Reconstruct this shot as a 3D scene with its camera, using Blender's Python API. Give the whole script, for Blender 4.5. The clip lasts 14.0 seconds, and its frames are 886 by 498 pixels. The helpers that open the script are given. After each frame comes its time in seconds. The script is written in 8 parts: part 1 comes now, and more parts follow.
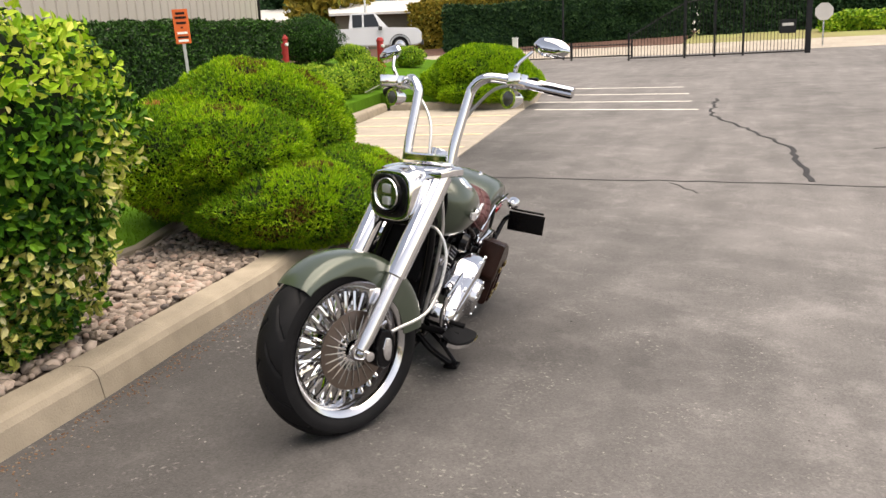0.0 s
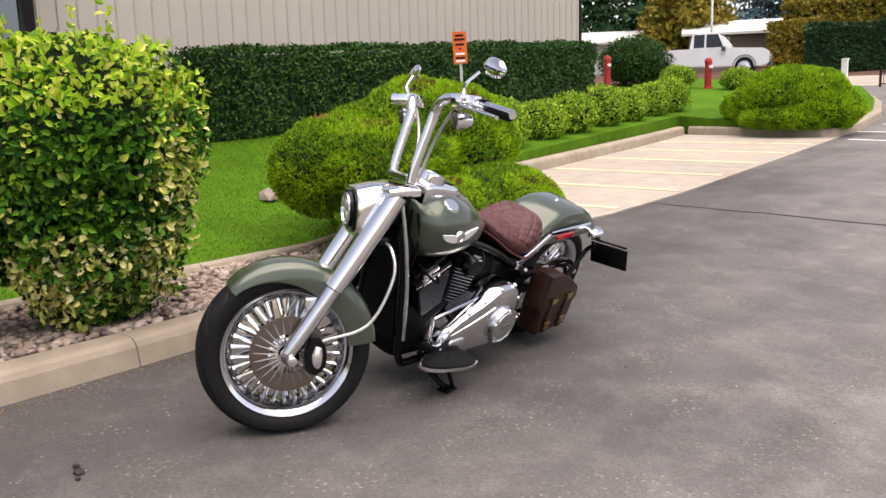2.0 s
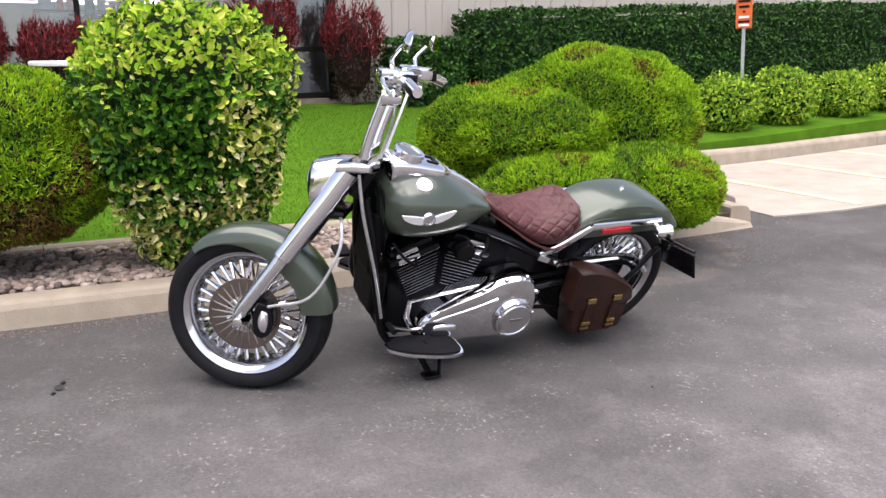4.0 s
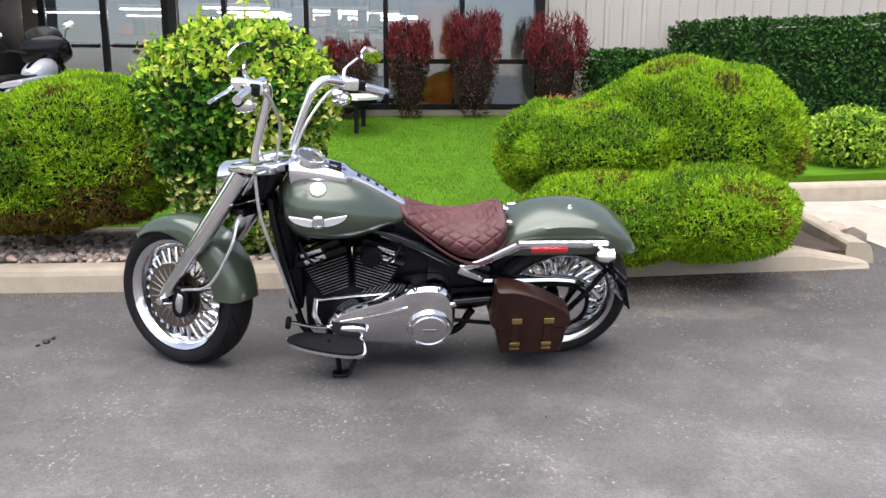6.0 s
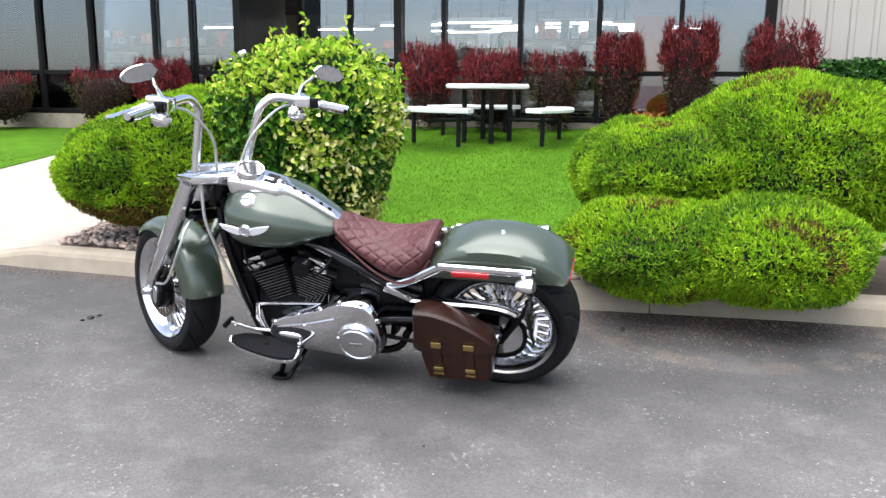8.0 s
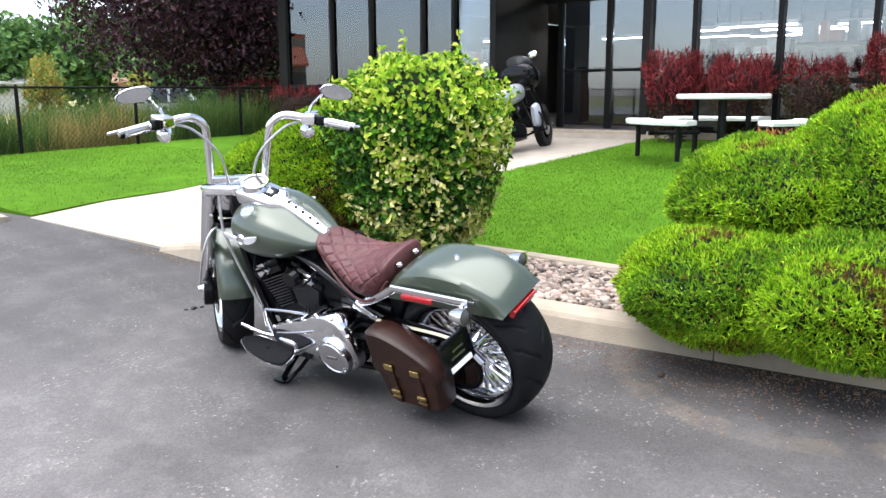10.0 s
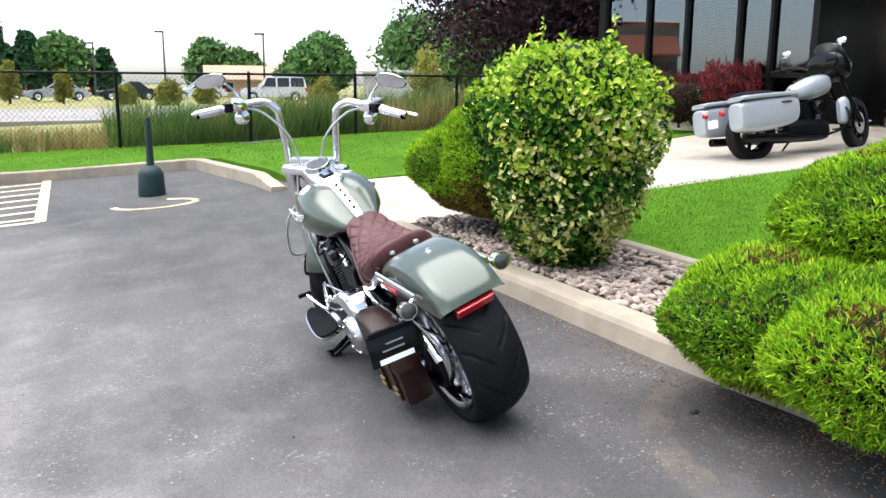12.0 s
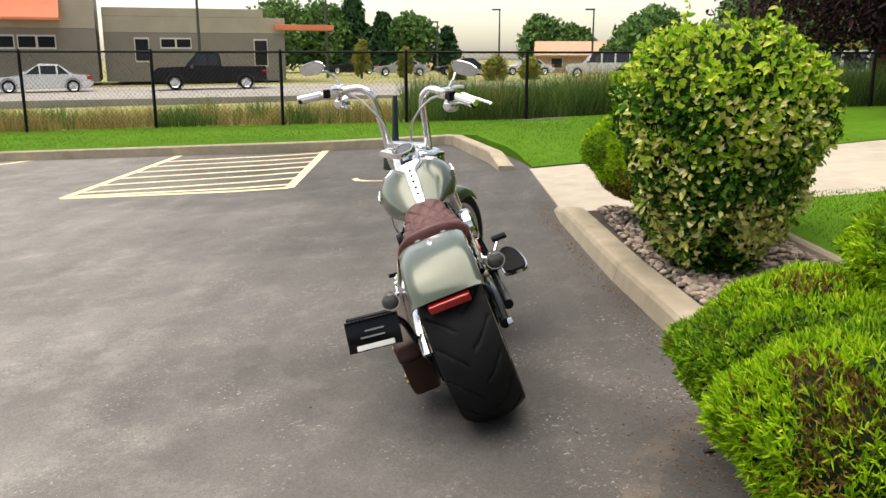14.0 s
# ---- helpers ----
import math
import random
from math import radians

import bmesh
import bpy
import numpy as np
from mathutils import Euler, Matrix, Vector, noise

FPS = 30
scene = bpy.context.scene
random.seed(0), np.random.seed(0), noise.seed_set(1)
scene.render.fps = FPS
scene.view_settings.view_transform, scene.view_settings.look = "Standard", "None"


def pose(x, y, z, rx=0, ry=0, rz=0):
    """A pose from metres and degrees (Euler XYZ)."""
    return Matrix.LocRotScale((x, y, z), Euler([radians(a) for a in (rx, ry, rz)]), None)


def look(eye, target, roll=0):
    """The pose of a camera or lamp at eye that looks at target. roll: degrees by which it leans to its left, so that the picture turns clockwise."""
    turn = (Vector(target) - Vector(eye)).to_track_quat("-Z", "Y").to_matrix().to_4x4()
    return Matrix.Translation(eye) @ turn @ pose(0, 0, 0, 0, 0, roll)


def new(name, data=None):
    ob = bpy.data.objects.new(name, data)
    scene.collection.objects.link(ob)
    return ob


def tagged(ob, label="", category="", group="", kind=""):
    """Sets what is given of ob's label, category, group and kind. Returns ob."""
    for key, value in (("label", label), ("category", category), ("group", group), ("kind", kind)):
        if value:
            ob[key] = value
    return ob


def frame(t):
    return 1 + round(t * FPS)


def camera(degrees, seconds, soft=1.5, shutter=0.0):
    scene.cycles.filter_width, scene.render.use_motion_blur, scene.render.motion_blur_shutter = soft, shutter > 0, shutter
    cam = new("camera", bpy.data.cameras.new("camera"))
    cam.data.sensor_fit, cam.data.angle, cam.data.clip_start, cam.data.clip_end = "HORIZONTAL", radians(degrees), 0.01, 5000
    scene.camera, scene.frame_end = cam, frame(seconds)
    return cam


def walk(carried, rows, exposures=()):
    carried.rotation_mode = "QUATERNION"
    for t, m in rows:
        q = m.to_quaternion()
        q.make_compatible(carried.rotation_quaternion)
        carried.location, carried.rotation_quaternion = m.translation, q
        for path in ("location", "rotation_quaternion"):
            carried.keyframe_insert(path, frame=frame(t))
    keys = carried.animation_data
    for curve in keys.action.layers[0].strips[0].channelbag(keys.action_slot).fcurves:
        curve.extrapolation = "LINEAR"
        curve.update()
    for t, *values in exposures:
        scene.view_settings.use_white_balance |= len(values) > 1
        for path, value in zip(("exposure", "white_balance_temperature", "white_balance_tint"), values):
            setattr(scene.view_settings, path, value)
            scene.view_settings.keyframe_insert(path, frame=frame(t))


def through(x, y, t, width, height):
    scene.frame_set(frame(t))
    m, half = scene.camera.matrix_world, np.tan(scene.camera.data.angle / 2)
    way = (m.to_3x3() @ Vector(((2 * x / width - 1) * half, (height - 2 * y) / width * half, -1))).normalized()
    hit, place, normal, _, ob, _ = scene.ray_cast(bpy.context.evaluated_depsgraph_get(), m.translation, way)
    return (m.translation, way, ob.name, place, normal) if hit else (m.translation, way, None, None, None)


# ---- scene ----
cam = camera(56.5, 14.0)
PATH = [
    (0, (1.308, -3.177, 1.27), (0.616, -1.354, 0.824), -2.6),
    (0.5, (1.619, -3.021, 1.239), (0.695, -1.294, 0.837), -2.4),
    (1, (1.935, -2.851, 1.225), (0.837, -1.221, 0.854), -1.9),
    (1.5, (2.245, -2.655, 1.223), (1.001, -1.132, 0.864), -1.7),
    (2, (2.467, -2.391, 1.215), (1.07, -1.008, 0.847), -1.7),
    (2.5, (2.686, -2.137, 1.209), (1.143, -0.918, 0.843), -1.4),
    (3, (2.827, -1.847, 1.197), (1.159, -0.812, 0.811), -0.9),
    (3.2, (2.865, -1.715, 1.201), (1.158, -0.752, 0.806), -0.8),
    (5.5, (3.388, -0.024, 1.274), (1.447, 0.141, 0.82), 0.1),
    (6, (3.388, 0.317, 1.223), (1.43, 0.314, 0.812), 0.2),
    (6.5, (3.381, 0.682, 1.195), (1.431, 0.507, 0.789), 0.4),
    (7, (3.279, 1.034, 1.235), (1.354, 0.711, 0.798), -0.0),
    (7.5, (3.207, 1.395, 1.246), (1.316, 0.89, 0.832), 0.4),
    (8, (3.084, 1.766, 1.263), (1.254, 1.061, 0.872), 0.4),
    (8.2, (2.996, 1.889, 1.252), (1.196, 1.11, 0.864), 0.1),
    (10.5, (1.964, 3.126, 1.313), (0.704, 1.622, 0.926), -0.0),
    (11, (1.639, 3.317, 1.317), (0.559, 1.683, 0.913), -0.0),
    (11.5, (1.287, 3.519, 1.299), (0.407, 1.766, 0.907), -0.0),
    (12, (0.984, 3.633, 1.299), (0.306, 1.794, 0.902), 0.4),
    (12.5, (0.669, 3.668, 1.32), (0.209, 1.767, 0.904), 0.3),
    (13, (0.34, 3.746, 1.33), (0.078, 1.811, 0.897), 0.2),
    (13.5, (0.043, 3.792, 1.345), (-0.029, 1.844, 0.898), 0.3),
    (14, (-0.175, 3.763, 1.359), (-0.085, 1.818, 0.902), 0.1),
]
walk(cam, [(t, look(eye, target, roll)) for t, eye, target, roll in PATH], exposures=[(0.0, 0.84, 7500, 13), (1.5, 0.81, 7300, 17), (3.0, 0.95, 6750, 19), (6.5, 1.22, 6350, 13), (8.0, 1.37, 6200, 11), (11.0, 1.47, 6150, 12), (12.5, 1.24, 6200, 9), (14.0, 0.87, 7400, 9)])

# ---- world and light ----
world = bpy.data.worlds.new("world")
scene.world = world
world.use_nodes = True
wn = world.node_tree.nodes
sky = wn.new("ShaderNodeTexSky")
sky.sky_type, sky.sun_disc = "NISHITA", False
sky.sun_elevation, sky.sun_rotation = radians(55), radians(100)
sky.air_density, sky.dust_density = 1.0, 1.5
haze = wn.new("ShaderNodeHueSaturation")
haze.inputs["Saturation"].default_value = 0.6
world.node_tree.links.new(sky.outputs[0], haze.inputs["Color"])
world.node_tree.links.new(haze.outputs[0], wn["Background"].inputs[0])
wn["Background"].inputs[1].default_value = 0.135
sun_data = bpy.data.lights.new("sun", "SUN")
sun_data.energy, sun_data.angle, sun_data.color = 3.15, radians(78), (1.0, 0.96, 0.9)
sun = new("sun", sun_data)
sun.matrix_world = look((4, -1, 30), (0, 0, 0))


# ---- materials ----
def material(name, color=(0.5, 0.5, 0.5), rough=0.6, metal=0.0, scale=0.0, var=0.15, bump=0.0, bump_scale=None, spec=0.25, coat=0.0, piece=0.0, color2=None, detail=6.0):
    """A procedural surface: colour varied by noise at two scales, with relief; piece: variation from object to object."""
    m = bpy.data.materials.new(name)
    m.use_nodes = True
    nt = m.node_tree
    p = nt.nodes["Principled BSDF"]
    p.inputs["Roughness"].default_value, p.inputs["Metallic"].default_value = rough, metal
    p.inputs["Specular IOR Level"].default_value, p.inputs["Coat Weight"].default_value = spec, coat
    p.inputs["Base Color"].default_value = (*color, 1)
    if scale:
        geo = nt.nodes.new("ShaderNodeTexCoord")
        big, fine, mix, ramp = (nt.nodes.new(k) for k in ("ShaderNodeTexNoise", "ShaderNodeTexNoise", "ShaderNodeMath", "ShaderNodeValToRGB"))
        big.inputs["Scale"].default_value, fine.inputs["Scale"].default_value = scale * 0.13, scale
        big.inputs["Detail"].default_value, fine.inputs["Detail"].default_value = 3, detail
        mix.operation = "ADD"
        for n in (big, fine):
            nt.links.new(geo.outputs["Object"], n.inputs["Vector"])
        nt.links.new(big.outputs[0], mix.inputs[0])
        nt.links.new(fine.outputs[0], mix.inputs[1])
        half = nt.nodes.new("ShaderNodeMath")
        half.operation, half.inputs[1].default_value = "MULTIPLY", 0.5
        nt.links.new(mix.outputs[0], half.inputs[0])
        nt.links.new(half.outputs[0], ramp.inputs[0])
        c2 = color2 or tuple(min(1, c * (1 + var)) for c in color)
        c1 = tuple(c * (1 - var) for c in color)
        ramp.color_ramp.elements[0].position, ramp.color_ramp.elements[1].position = 0.32, 0.68
        ramp.color_ramp.elements[0].color, ramp.color_ramp.elements[1].color = (*c1, 1), (*c2, 1)
        out = ramp.outputs[0]
        if piece:
            info, hsv, rng = nt.nodes.new("ShaderNodeObjectInfo"), nt.nodes.new("ShaderNodeHueSaturation"), nt.nodes.new("ShaderNodeMapRange")
            rng.inputs["To Min"].default_value, rng.inputs["To Max"].default_value = 1 - piece, 1 + piece
            nt.links.new(info.outputs["Random"], rng.inputs[0])
            nt.links.new(rng.outputs[0], hsv.inputs["Value"])
            nt.links.new(out, hsv.inputs["Color"])
            out = hsv.outputs[0]
        nt.links.new(out, p.inputs["Base Color"])
        if bump:
            b = nt.nodes.new("ShaderNodeBump")
            b.inputs["Strength"].default_value, b.inputs["Distance"].default_value = bump, 0.01
            src = fine
            if bump_scale:
                src = nt.nodes.new("ShaderNodeTexNoise")
                src.inputs["Scale"].default_value, src.inputs["Detail"].default_value = bump_scale, 4
                nt.links.new(geo.outputs["Object"], src.inputs["Vector"])
            nt.links.new(src.outputs[0], b.inputs["Height"])
            nt.links.new(b.outputs[0], p.inputs["Normal"])
    return m


def leafy(name, colors, rough=0.5, spec=0.2, through=0.25):
    """Foliage: every leaf takes its own shade from a ramp of colours."""
    m = bpy.data.materials.new(name)
    m.use_nodes = True
    nt = m.node_tree
    p = nt.nodes["Principled BSDF"]
    geo, ramp = nt.nodes.new("ShaderNodeNewGeometry"), nt.nodes.new("ShaderNodeValToRGB")
    nt.links.new(geo.outputs["Random Per Island"], ramp.inputs[0])
    els = ramp.color_ramp.elements
    for i, c in enumerate(colors):
        e = els[i] if i < 2 else els.new(1.0)
        e.color = (*c, 1)
    for i, e in enumerate(els):
        e.position = i / (len(colors) - 1)
    nt.links.new(ramp.outputs[0], p.inputs["Base Color"])
    p.inputs["Roughness"].default_value, p.inputs["Specular IOR Level"].default_value = rough, spec * 0.5
    tr, mixs = nt.nodes.new("ShaderNodeBsdfTranslucent"), nt.nodes.new("ShaderNodeMixShader")
    nt.links.new(ramp.outputs[0], tr.inputs[0])
    mixs.inputs[0].default_value = through
    nt.links.new(p.outputs[0], mixs.inputs[1])
    nt.links.new(tr.outputs[0], mixs.inputs[2])
    nt.links.new(mixs.outputs[0], nt.nodes["Material Output"].inputs["Surface"])
    return m


def asphalt_material():
    """Worn asphalt: pale aggregate, dark patches, oil spots and tar-sealed lines of the lot."""
    m = material("asphalt", (0.12, 0.113, 0.11), 0.8, scale=2.2, var=0.22, bump=0.3, bump_scale=120)
    nt = m.node_tree
    p, ramp = nt.nodes["Principled BSDF"], nt.nodes["Color Ramp"]
    tc = nt.nodes["Texture Coordinate"]
    grit, stain, gr, sr = (nt.nodes.new(k) for k in ("ShaderNodeTexVoronoi", "ShaderNodeTexNoise", "ShaderNodeMapRange", "ShaderNodeMapRange"))
    grit.inputs["Scale"].default_value, stain.inputs["Scale"].default_value, stain.inputs["Detail"].default_value = 130, 0.7, 8
    nt.links.new(tc.outputs["Object"], grit.inputs["Vector"])
    nt.links.new(tc.outputs["Object"], stain.inputs["Vector"])
    nt.links.new(grit.outputs["Color"], gr.inputs[0])
    gr.inputs["From Min"].default_value, gr.inputs["From Max"].default_value = 0.0, 1.0
    gr.inputs["To Min"].default_value, gr.inputs["To Max"].default_value = 0.8, 1.2
    nt.links.new(stain.outputs[0], sr.inputs[0])
    sr.inputs["From Min"].default_value, sr.inputs["From Max"].default_value = 0.35, 0.65
    sr.inputs["To Min"].default_value, sr.inputs["To Max"].default_value = 0.88, 1.1
    a, b = nt.nodes.new("ShaderNodeVectorMath"), nt.nodes.new("ShaderNodeVectorMath")
    a.operation = b.operation = "SCALE"
    nt.links.new(ramp.outputs[0], a.inputs[0])
    nt.links.new(gr.outputs[0], a.inputs["Scale"])
    nt.links.new(a.outputs[0], b.inputs[0])
    nt.links.new(sr.outputs[0], b.inputs["Scale"])
    # paler away from the kerb and towards +y; drag marks run with the traffic
    sep, lane, wob, streak, sk, scuff, sc = (nt.nodes.new(k) for k in ("ShaderNodeSeparateXYZ", "ShaderNodeMapRange", "ShaderNodeMath", "ShaderNodeTexNoise", "ShaderNodeMapRange", "ShaderNodeTexNoise", "ShaderNodeMapRange"))
    nt.links.new(tc.outputs["Object"], sep.inputs[0])
    wob.operation, wob.inputs[1].default_value = "MULTIPLY_ADD", 2.6
    nt.links.new(stain.outputs[0], wob.inputs[0])
    drift = nt.nodes.new("ShaderNodeMath")
    drift.operation, drift.inputs[1].default_value = "MULTIPLY_ADD", 0.35
    nt.links.new(sep.outputs[1], drift.inputs[0])
    nt.links.new(sep.outputs[0], drift.inputs[2])
    nt.links.new(drift.outputs[0], wob.inputs[2])
    nt.links.new(wob.outputs[0], lane.inputs[0])
    lane.inputs["From Min"].default_value, lane.inputs["From Max"].default_value = 1.1, 3.7
    lane.inputs["To Min"].default_value, lane.inputs["To Max"].default_value = 0.58, 1.28
    mapping = nt.nodes.new("ShaderNodeMapping")
    mapping.inputs["Scale"].default_value, mapping.inputs["Rotation"].default_value = (3.2, 0.35, 1), (0, 0, 0.5)
    nt.links.new(tc.outputs["Object"], mapping.inputs["Vector"])
    nt.links.new(mapping.outputs[0], streak.inputs["Vector"])
    streak.inputs["Scale"].default_value, streak.inputs["Detail"].default_value = 1.1, 6
    nt.links.new(streak.outputs[0], sk.inputs[0])
    sk.inputs["From Min"].default_value, sk.inputs["From Max"].default_value = 0.35, 0.65
    sk.inputs["To Min"].default_value, sk.inputs["To Max"].default_value = 0.91, 1.09
    scuff.inputs["Scale"].default_value, scuff.inputs["Detail"].default_value, scuff.inputs["Roughness"].default_value = 3.4, 9, 0.72
    nt.links.new(tc.outputs["Object"], scuff.inputs["Vector"])
    nt.links.new(scuff.outputs[0], sc.inputs[0])
    sc.inputs["From Min"].default_value, sc.inputs["From Max"].default_value = 0.5, 0.68
    sc.inputs["To Min"].default_value, sc.inputs["To Max"].default_value = 0.94, 1.3
    last = b
    for src in (lane, sk, sc):
        v = nt.nodes.new("ShaderNodeVectorMath")
        v.operation = "SCALE"
        nt.links.new(last.outputs[0], v.inputs[0])
        nt.links.new(src.outputs[0], v.inputs["Scale"])
        last = v
    # pale worn flecks, gathered in patches
    fleck, patch, fr, pr, both = (nt.nodes.new(k) for k in ("ShaderNodeTexNoise", "ShaderNodeTexNoise", "ShaderNodeMapRange", "ShaderNodeMapRange", "ShaderNodeMath"))
    for n_, sc_, de_, r_, lo, hi in ((fleck, 55, 3, fr, 0.6, 0.7), (patch, 2.6, 5, pr, 0.48, 0.66)):
        n_.inputs["Scale"].default_value, n_.inputs["Detail"].default_value = sc_, de_
        nt.links.new(tc.outputs["Object"], n_.inputs["Vector"])
        nt.links.new(n_.outputs[0], r_.inputs[0])
        r_.inputs["From Min"].default_value, r_.inputs["From Max"].default_value = lo, hi
    both.operation = "MULTIPLY"
    nt.links.new(fr.outputs[0], both.inputs[0])
    nt.links.new(pr.outputs[0], both.inputs[1])
    # a band of tan dirt lies round the drip line of the large shrub
    dist, wave, off, band, dirt_noise, dirt = (nt.nodes.new(k) for k in ("ShaderNodeVectorMath", "ShaderNodeMath", "ShaderNodeMath", "ShaderNodeMapRange", "ShaderNodeTexNoise", "ShaderNodeMath"))
    dist.operation, dist.inputs[1].default_value = "DISTANCE", (-1.45, 1.62, 0.08)
    nt.links.new(tc.outputs["Object"], dist.inputs[0])
    dirt_noise.inputs["Scale"].default_value, dirt_noise.inputs["Detail"].default_value = 9, 7
    nt.links.new(tc.outputs["Object"], dirt_noise.inputs["Vector"])
    wave.operation, wave.inputs[1].default_value = "MULTIPLY_ADD", 0.12
    nt.links.new(dirt_noise.outputs[0], wave.inputs[0])
    nt.links.new(dist.outputs["Value"], wave.inputs[2])
    off.operation, off.inputs[1].default_value, off.inputs[2].default_value = "COMPARE", 0.87, 0.06
    nt.links.new(wave.outputs[0], off.inputs[0])
    band.inputs["From Min"].default_value, band.inputs["From Max"].default_value, band.inputs["To Max"].default_value = 0.4, 0.7, 0.3
    nt.links.new(dirt_noise.outputs[0], band.inputs[0])
    dirt.operation = "MULTIPLY"
    nt.links.new(off.outputs[0], dirt.inputs[0])
    nt.links.new(band.outputs[0], dirt.inputs[1])
    for fac, tint in ((both, (0.25, 0.237, 0.22)), (dirt, (0.2, 0.16, 0.11))):
        mx = nt.nodes.new("ShaderNodeMix")
        mx.data_type = "RGBA"
        nt.links.new(fac.outputs[0], mx.inputs["Factor"])
        nt.links.new(last.outputs[2 if last.type == "MIX" else 0], mx.inputs[6])
        mx.inputs[7].default_value = (*tint, 1)
        last = mx
    nt.links.new(last.outputs[2], p.inputs["Base Color"])
    return m


ASPHALT = asphalt_material()
SEAL = material("tar_seal", (0.025, 0.024, 0.025), 0.7, scale=20, var=0.3)
STRIPE = material("worn_yellow_paint", (0.68, 0.56, 0.34), 0.7, scale=6, var=0.3, bump=0.2, bump_scale=150)
STRIPE_WHITE = material("worn_white_paint", (0.7, 0.66, 0.6), 0.7, scale=6, var=0.3, bump=0.2, bump_scale=150)
CONCRETE = material("concrete", (0.34, 0.3, 0.25), 0.85, scale=5, var=0.2, bump=0.3, bump_scale=150)
KERB_STONE = material("kerb_concrete", (0.305, 0.26, 0.2), 0.88, scale=7, var=0.25, bump=0.4, bump_scale=140)
SOIL = material("soil", (0.06, 0.045, 0.035), 0.95, scale=14, var=0.4, bump=0.5)
LAWN = material("lawn", (0.058, 0.135, 0.008), 0.9, scale=6, var=0.3, bump=0.35, bump_scale=140, spec=0.05)
DRY = material("dry_field", (0.34, 0.27, 0.13), 0.95, scale=0.8, var=0.4, color2=(0.24, 0.27, 0.09))
ROAD = material("road", (0.24, 0.225, 0.21), 0.85, scale=1.5, var=0.2)
SIDING = material("siding", (0.4, 0.37, 0.33), 0.45, scale=2, var=0.05)
ALU = material("dark_bronze_frame", (0.009, 0.0085, 0.008), 0.42, 0.0, scale=8, var=0.2, spec=0.12)
BLACK = material("black_coating", (0.007, 0.007, 0.008), 0.45, scale=6, var=0.2, spec=0.12)
TABLE_WHITE = material("white_coated_steel", (0.75, 0.74, 0.73), 0.4, scale=5, var=0.06)
STEM = material("bark", (0.09, 0.07, 0.05), 0.9, scale=25, var=0.4, bump=0.5)


# ---- mesh helpers ----
def mesh_of(bm, name, mat, smooth=False):
    me = bpy.data.meshes.new(name)
    bm.to_mesh(me)
    bm.free()
    me.materials.append(mat)
    if smooth:
        me.shade_smooth()
        me.set_sharp_from_angle(angle=radians(38))
    return me


def part(name, bm, mat, parent=None, label="", smooth=False, at=None):
    """Link a bmesh as one mesh object under a thing, a part, or nothing."""
    ob = new(name, mesh_of(bm, name, mat, smooth))
    if parent:
        ob.parent = parent
    if at is not None:
        ob.matrix_basis = at
    if label:
        ob["label"] = label
    return ob


def box(x0, y0, z0, x1, y1, z1, bevel=0.0, bm=None):
    own = bmesh.new()
    bmesh.ops.create_cube(own, size=1, matrix=Matrix.LocRotScale(((x0 + x1) / 2, (y0 + y1) / 2, (z0 + z1) / 2), None, (x1 - x0, y1 - y0, z1 - z0)))
    if bevel:
        bmesh.ops.bevel(own, geom=own.edges[:], offset=bevel, segments=2, affect="EDGES", profile=0.6)
    return join(bm, own)


def join(bm, own, m=None):
    """Add own to bm, moved by m; with no bm, own itself."""
    if m is not None:
        own.transform(m)
    if bm is None:
        return own
    me = bpy.data.meshes.new("tmp")
    own.to_mesh(me)
    own.free()
    bm.from_mesh(me)
    bpy.data.meshes.remove(me)
    return bm


def prism(points, z0, z1, bevel=0.0):
    """An upright slab over a plan outline; z1 may be a function of x and y."""
    bm = bmesh.new()
    low = [bm.verts.new((x, y, z0)) for x, y in points]
    high = [bm.verts.new((x, y, z1(x, y) if callable(z1) else z1)) for x, y in points]
    n = len(points)
    bm.faces.new(high)
    bm.faces.new(low[::-1])
    for i in range(n):
        bm.faces.new((low[i], low[(i + 1) % n], high[(i + 1) % n], high[i]))
    bmesh.ops.recalc_face_normals(bm, faces=bm.faces[:])
    if bevel:
        bmesh.ops.bevel(bm, geom=[e for e in bm.edges if abs(e.verts[0].co.z - e.verts[1].co.z) < 1e-6 and e.verts[0].co.z > z0 + 1e-6], offset=bevel, segments=3, affect="EDGES")
    return bm


def tube(points, radius, segs=10, closed=False, cap=True):
    """A round bar along points; radius may be a list."""
    pts = [Vector(p) for p in points]
    n = len(pts)
    rad = radius if isinstance(radius, (list, tuple)) else [radius] * n
    bm = bmesh.new()
    rings, up = [], None
    for i, p in enumerate(pts):
        a, b = (pts[i - 1], pts[(i + 1) % n]) if closed else (pts[max(i - 1, 0)], pts[min(i + 1, n - 1)])
        d = (b - a).normalized()
        if up is None:
            up = d.orthogonal().normalized()
        up = (up - d * up.dot(d)).normalized()
        side = d.cross(up)
        rings.append([bm.verts.new(p + rad[i] * (math.cos(t) * up + math.sin(t) * side)) for t in (2 * math.pi * k / segs for k in range(segs))])
    for i in range(n if closed else n - 1):
        r, q = rings[i], rings[(i + 1) % n]
        for k in range(segs):
            bm.faces.new((r[k], r[(k + 1) % segs], q[(k + 1) % segs], q[k]))
    if cap and not closed:
        bm.faces.new(rings[0][::-1])
        bm.faces.new(rings[-1])
    return bm


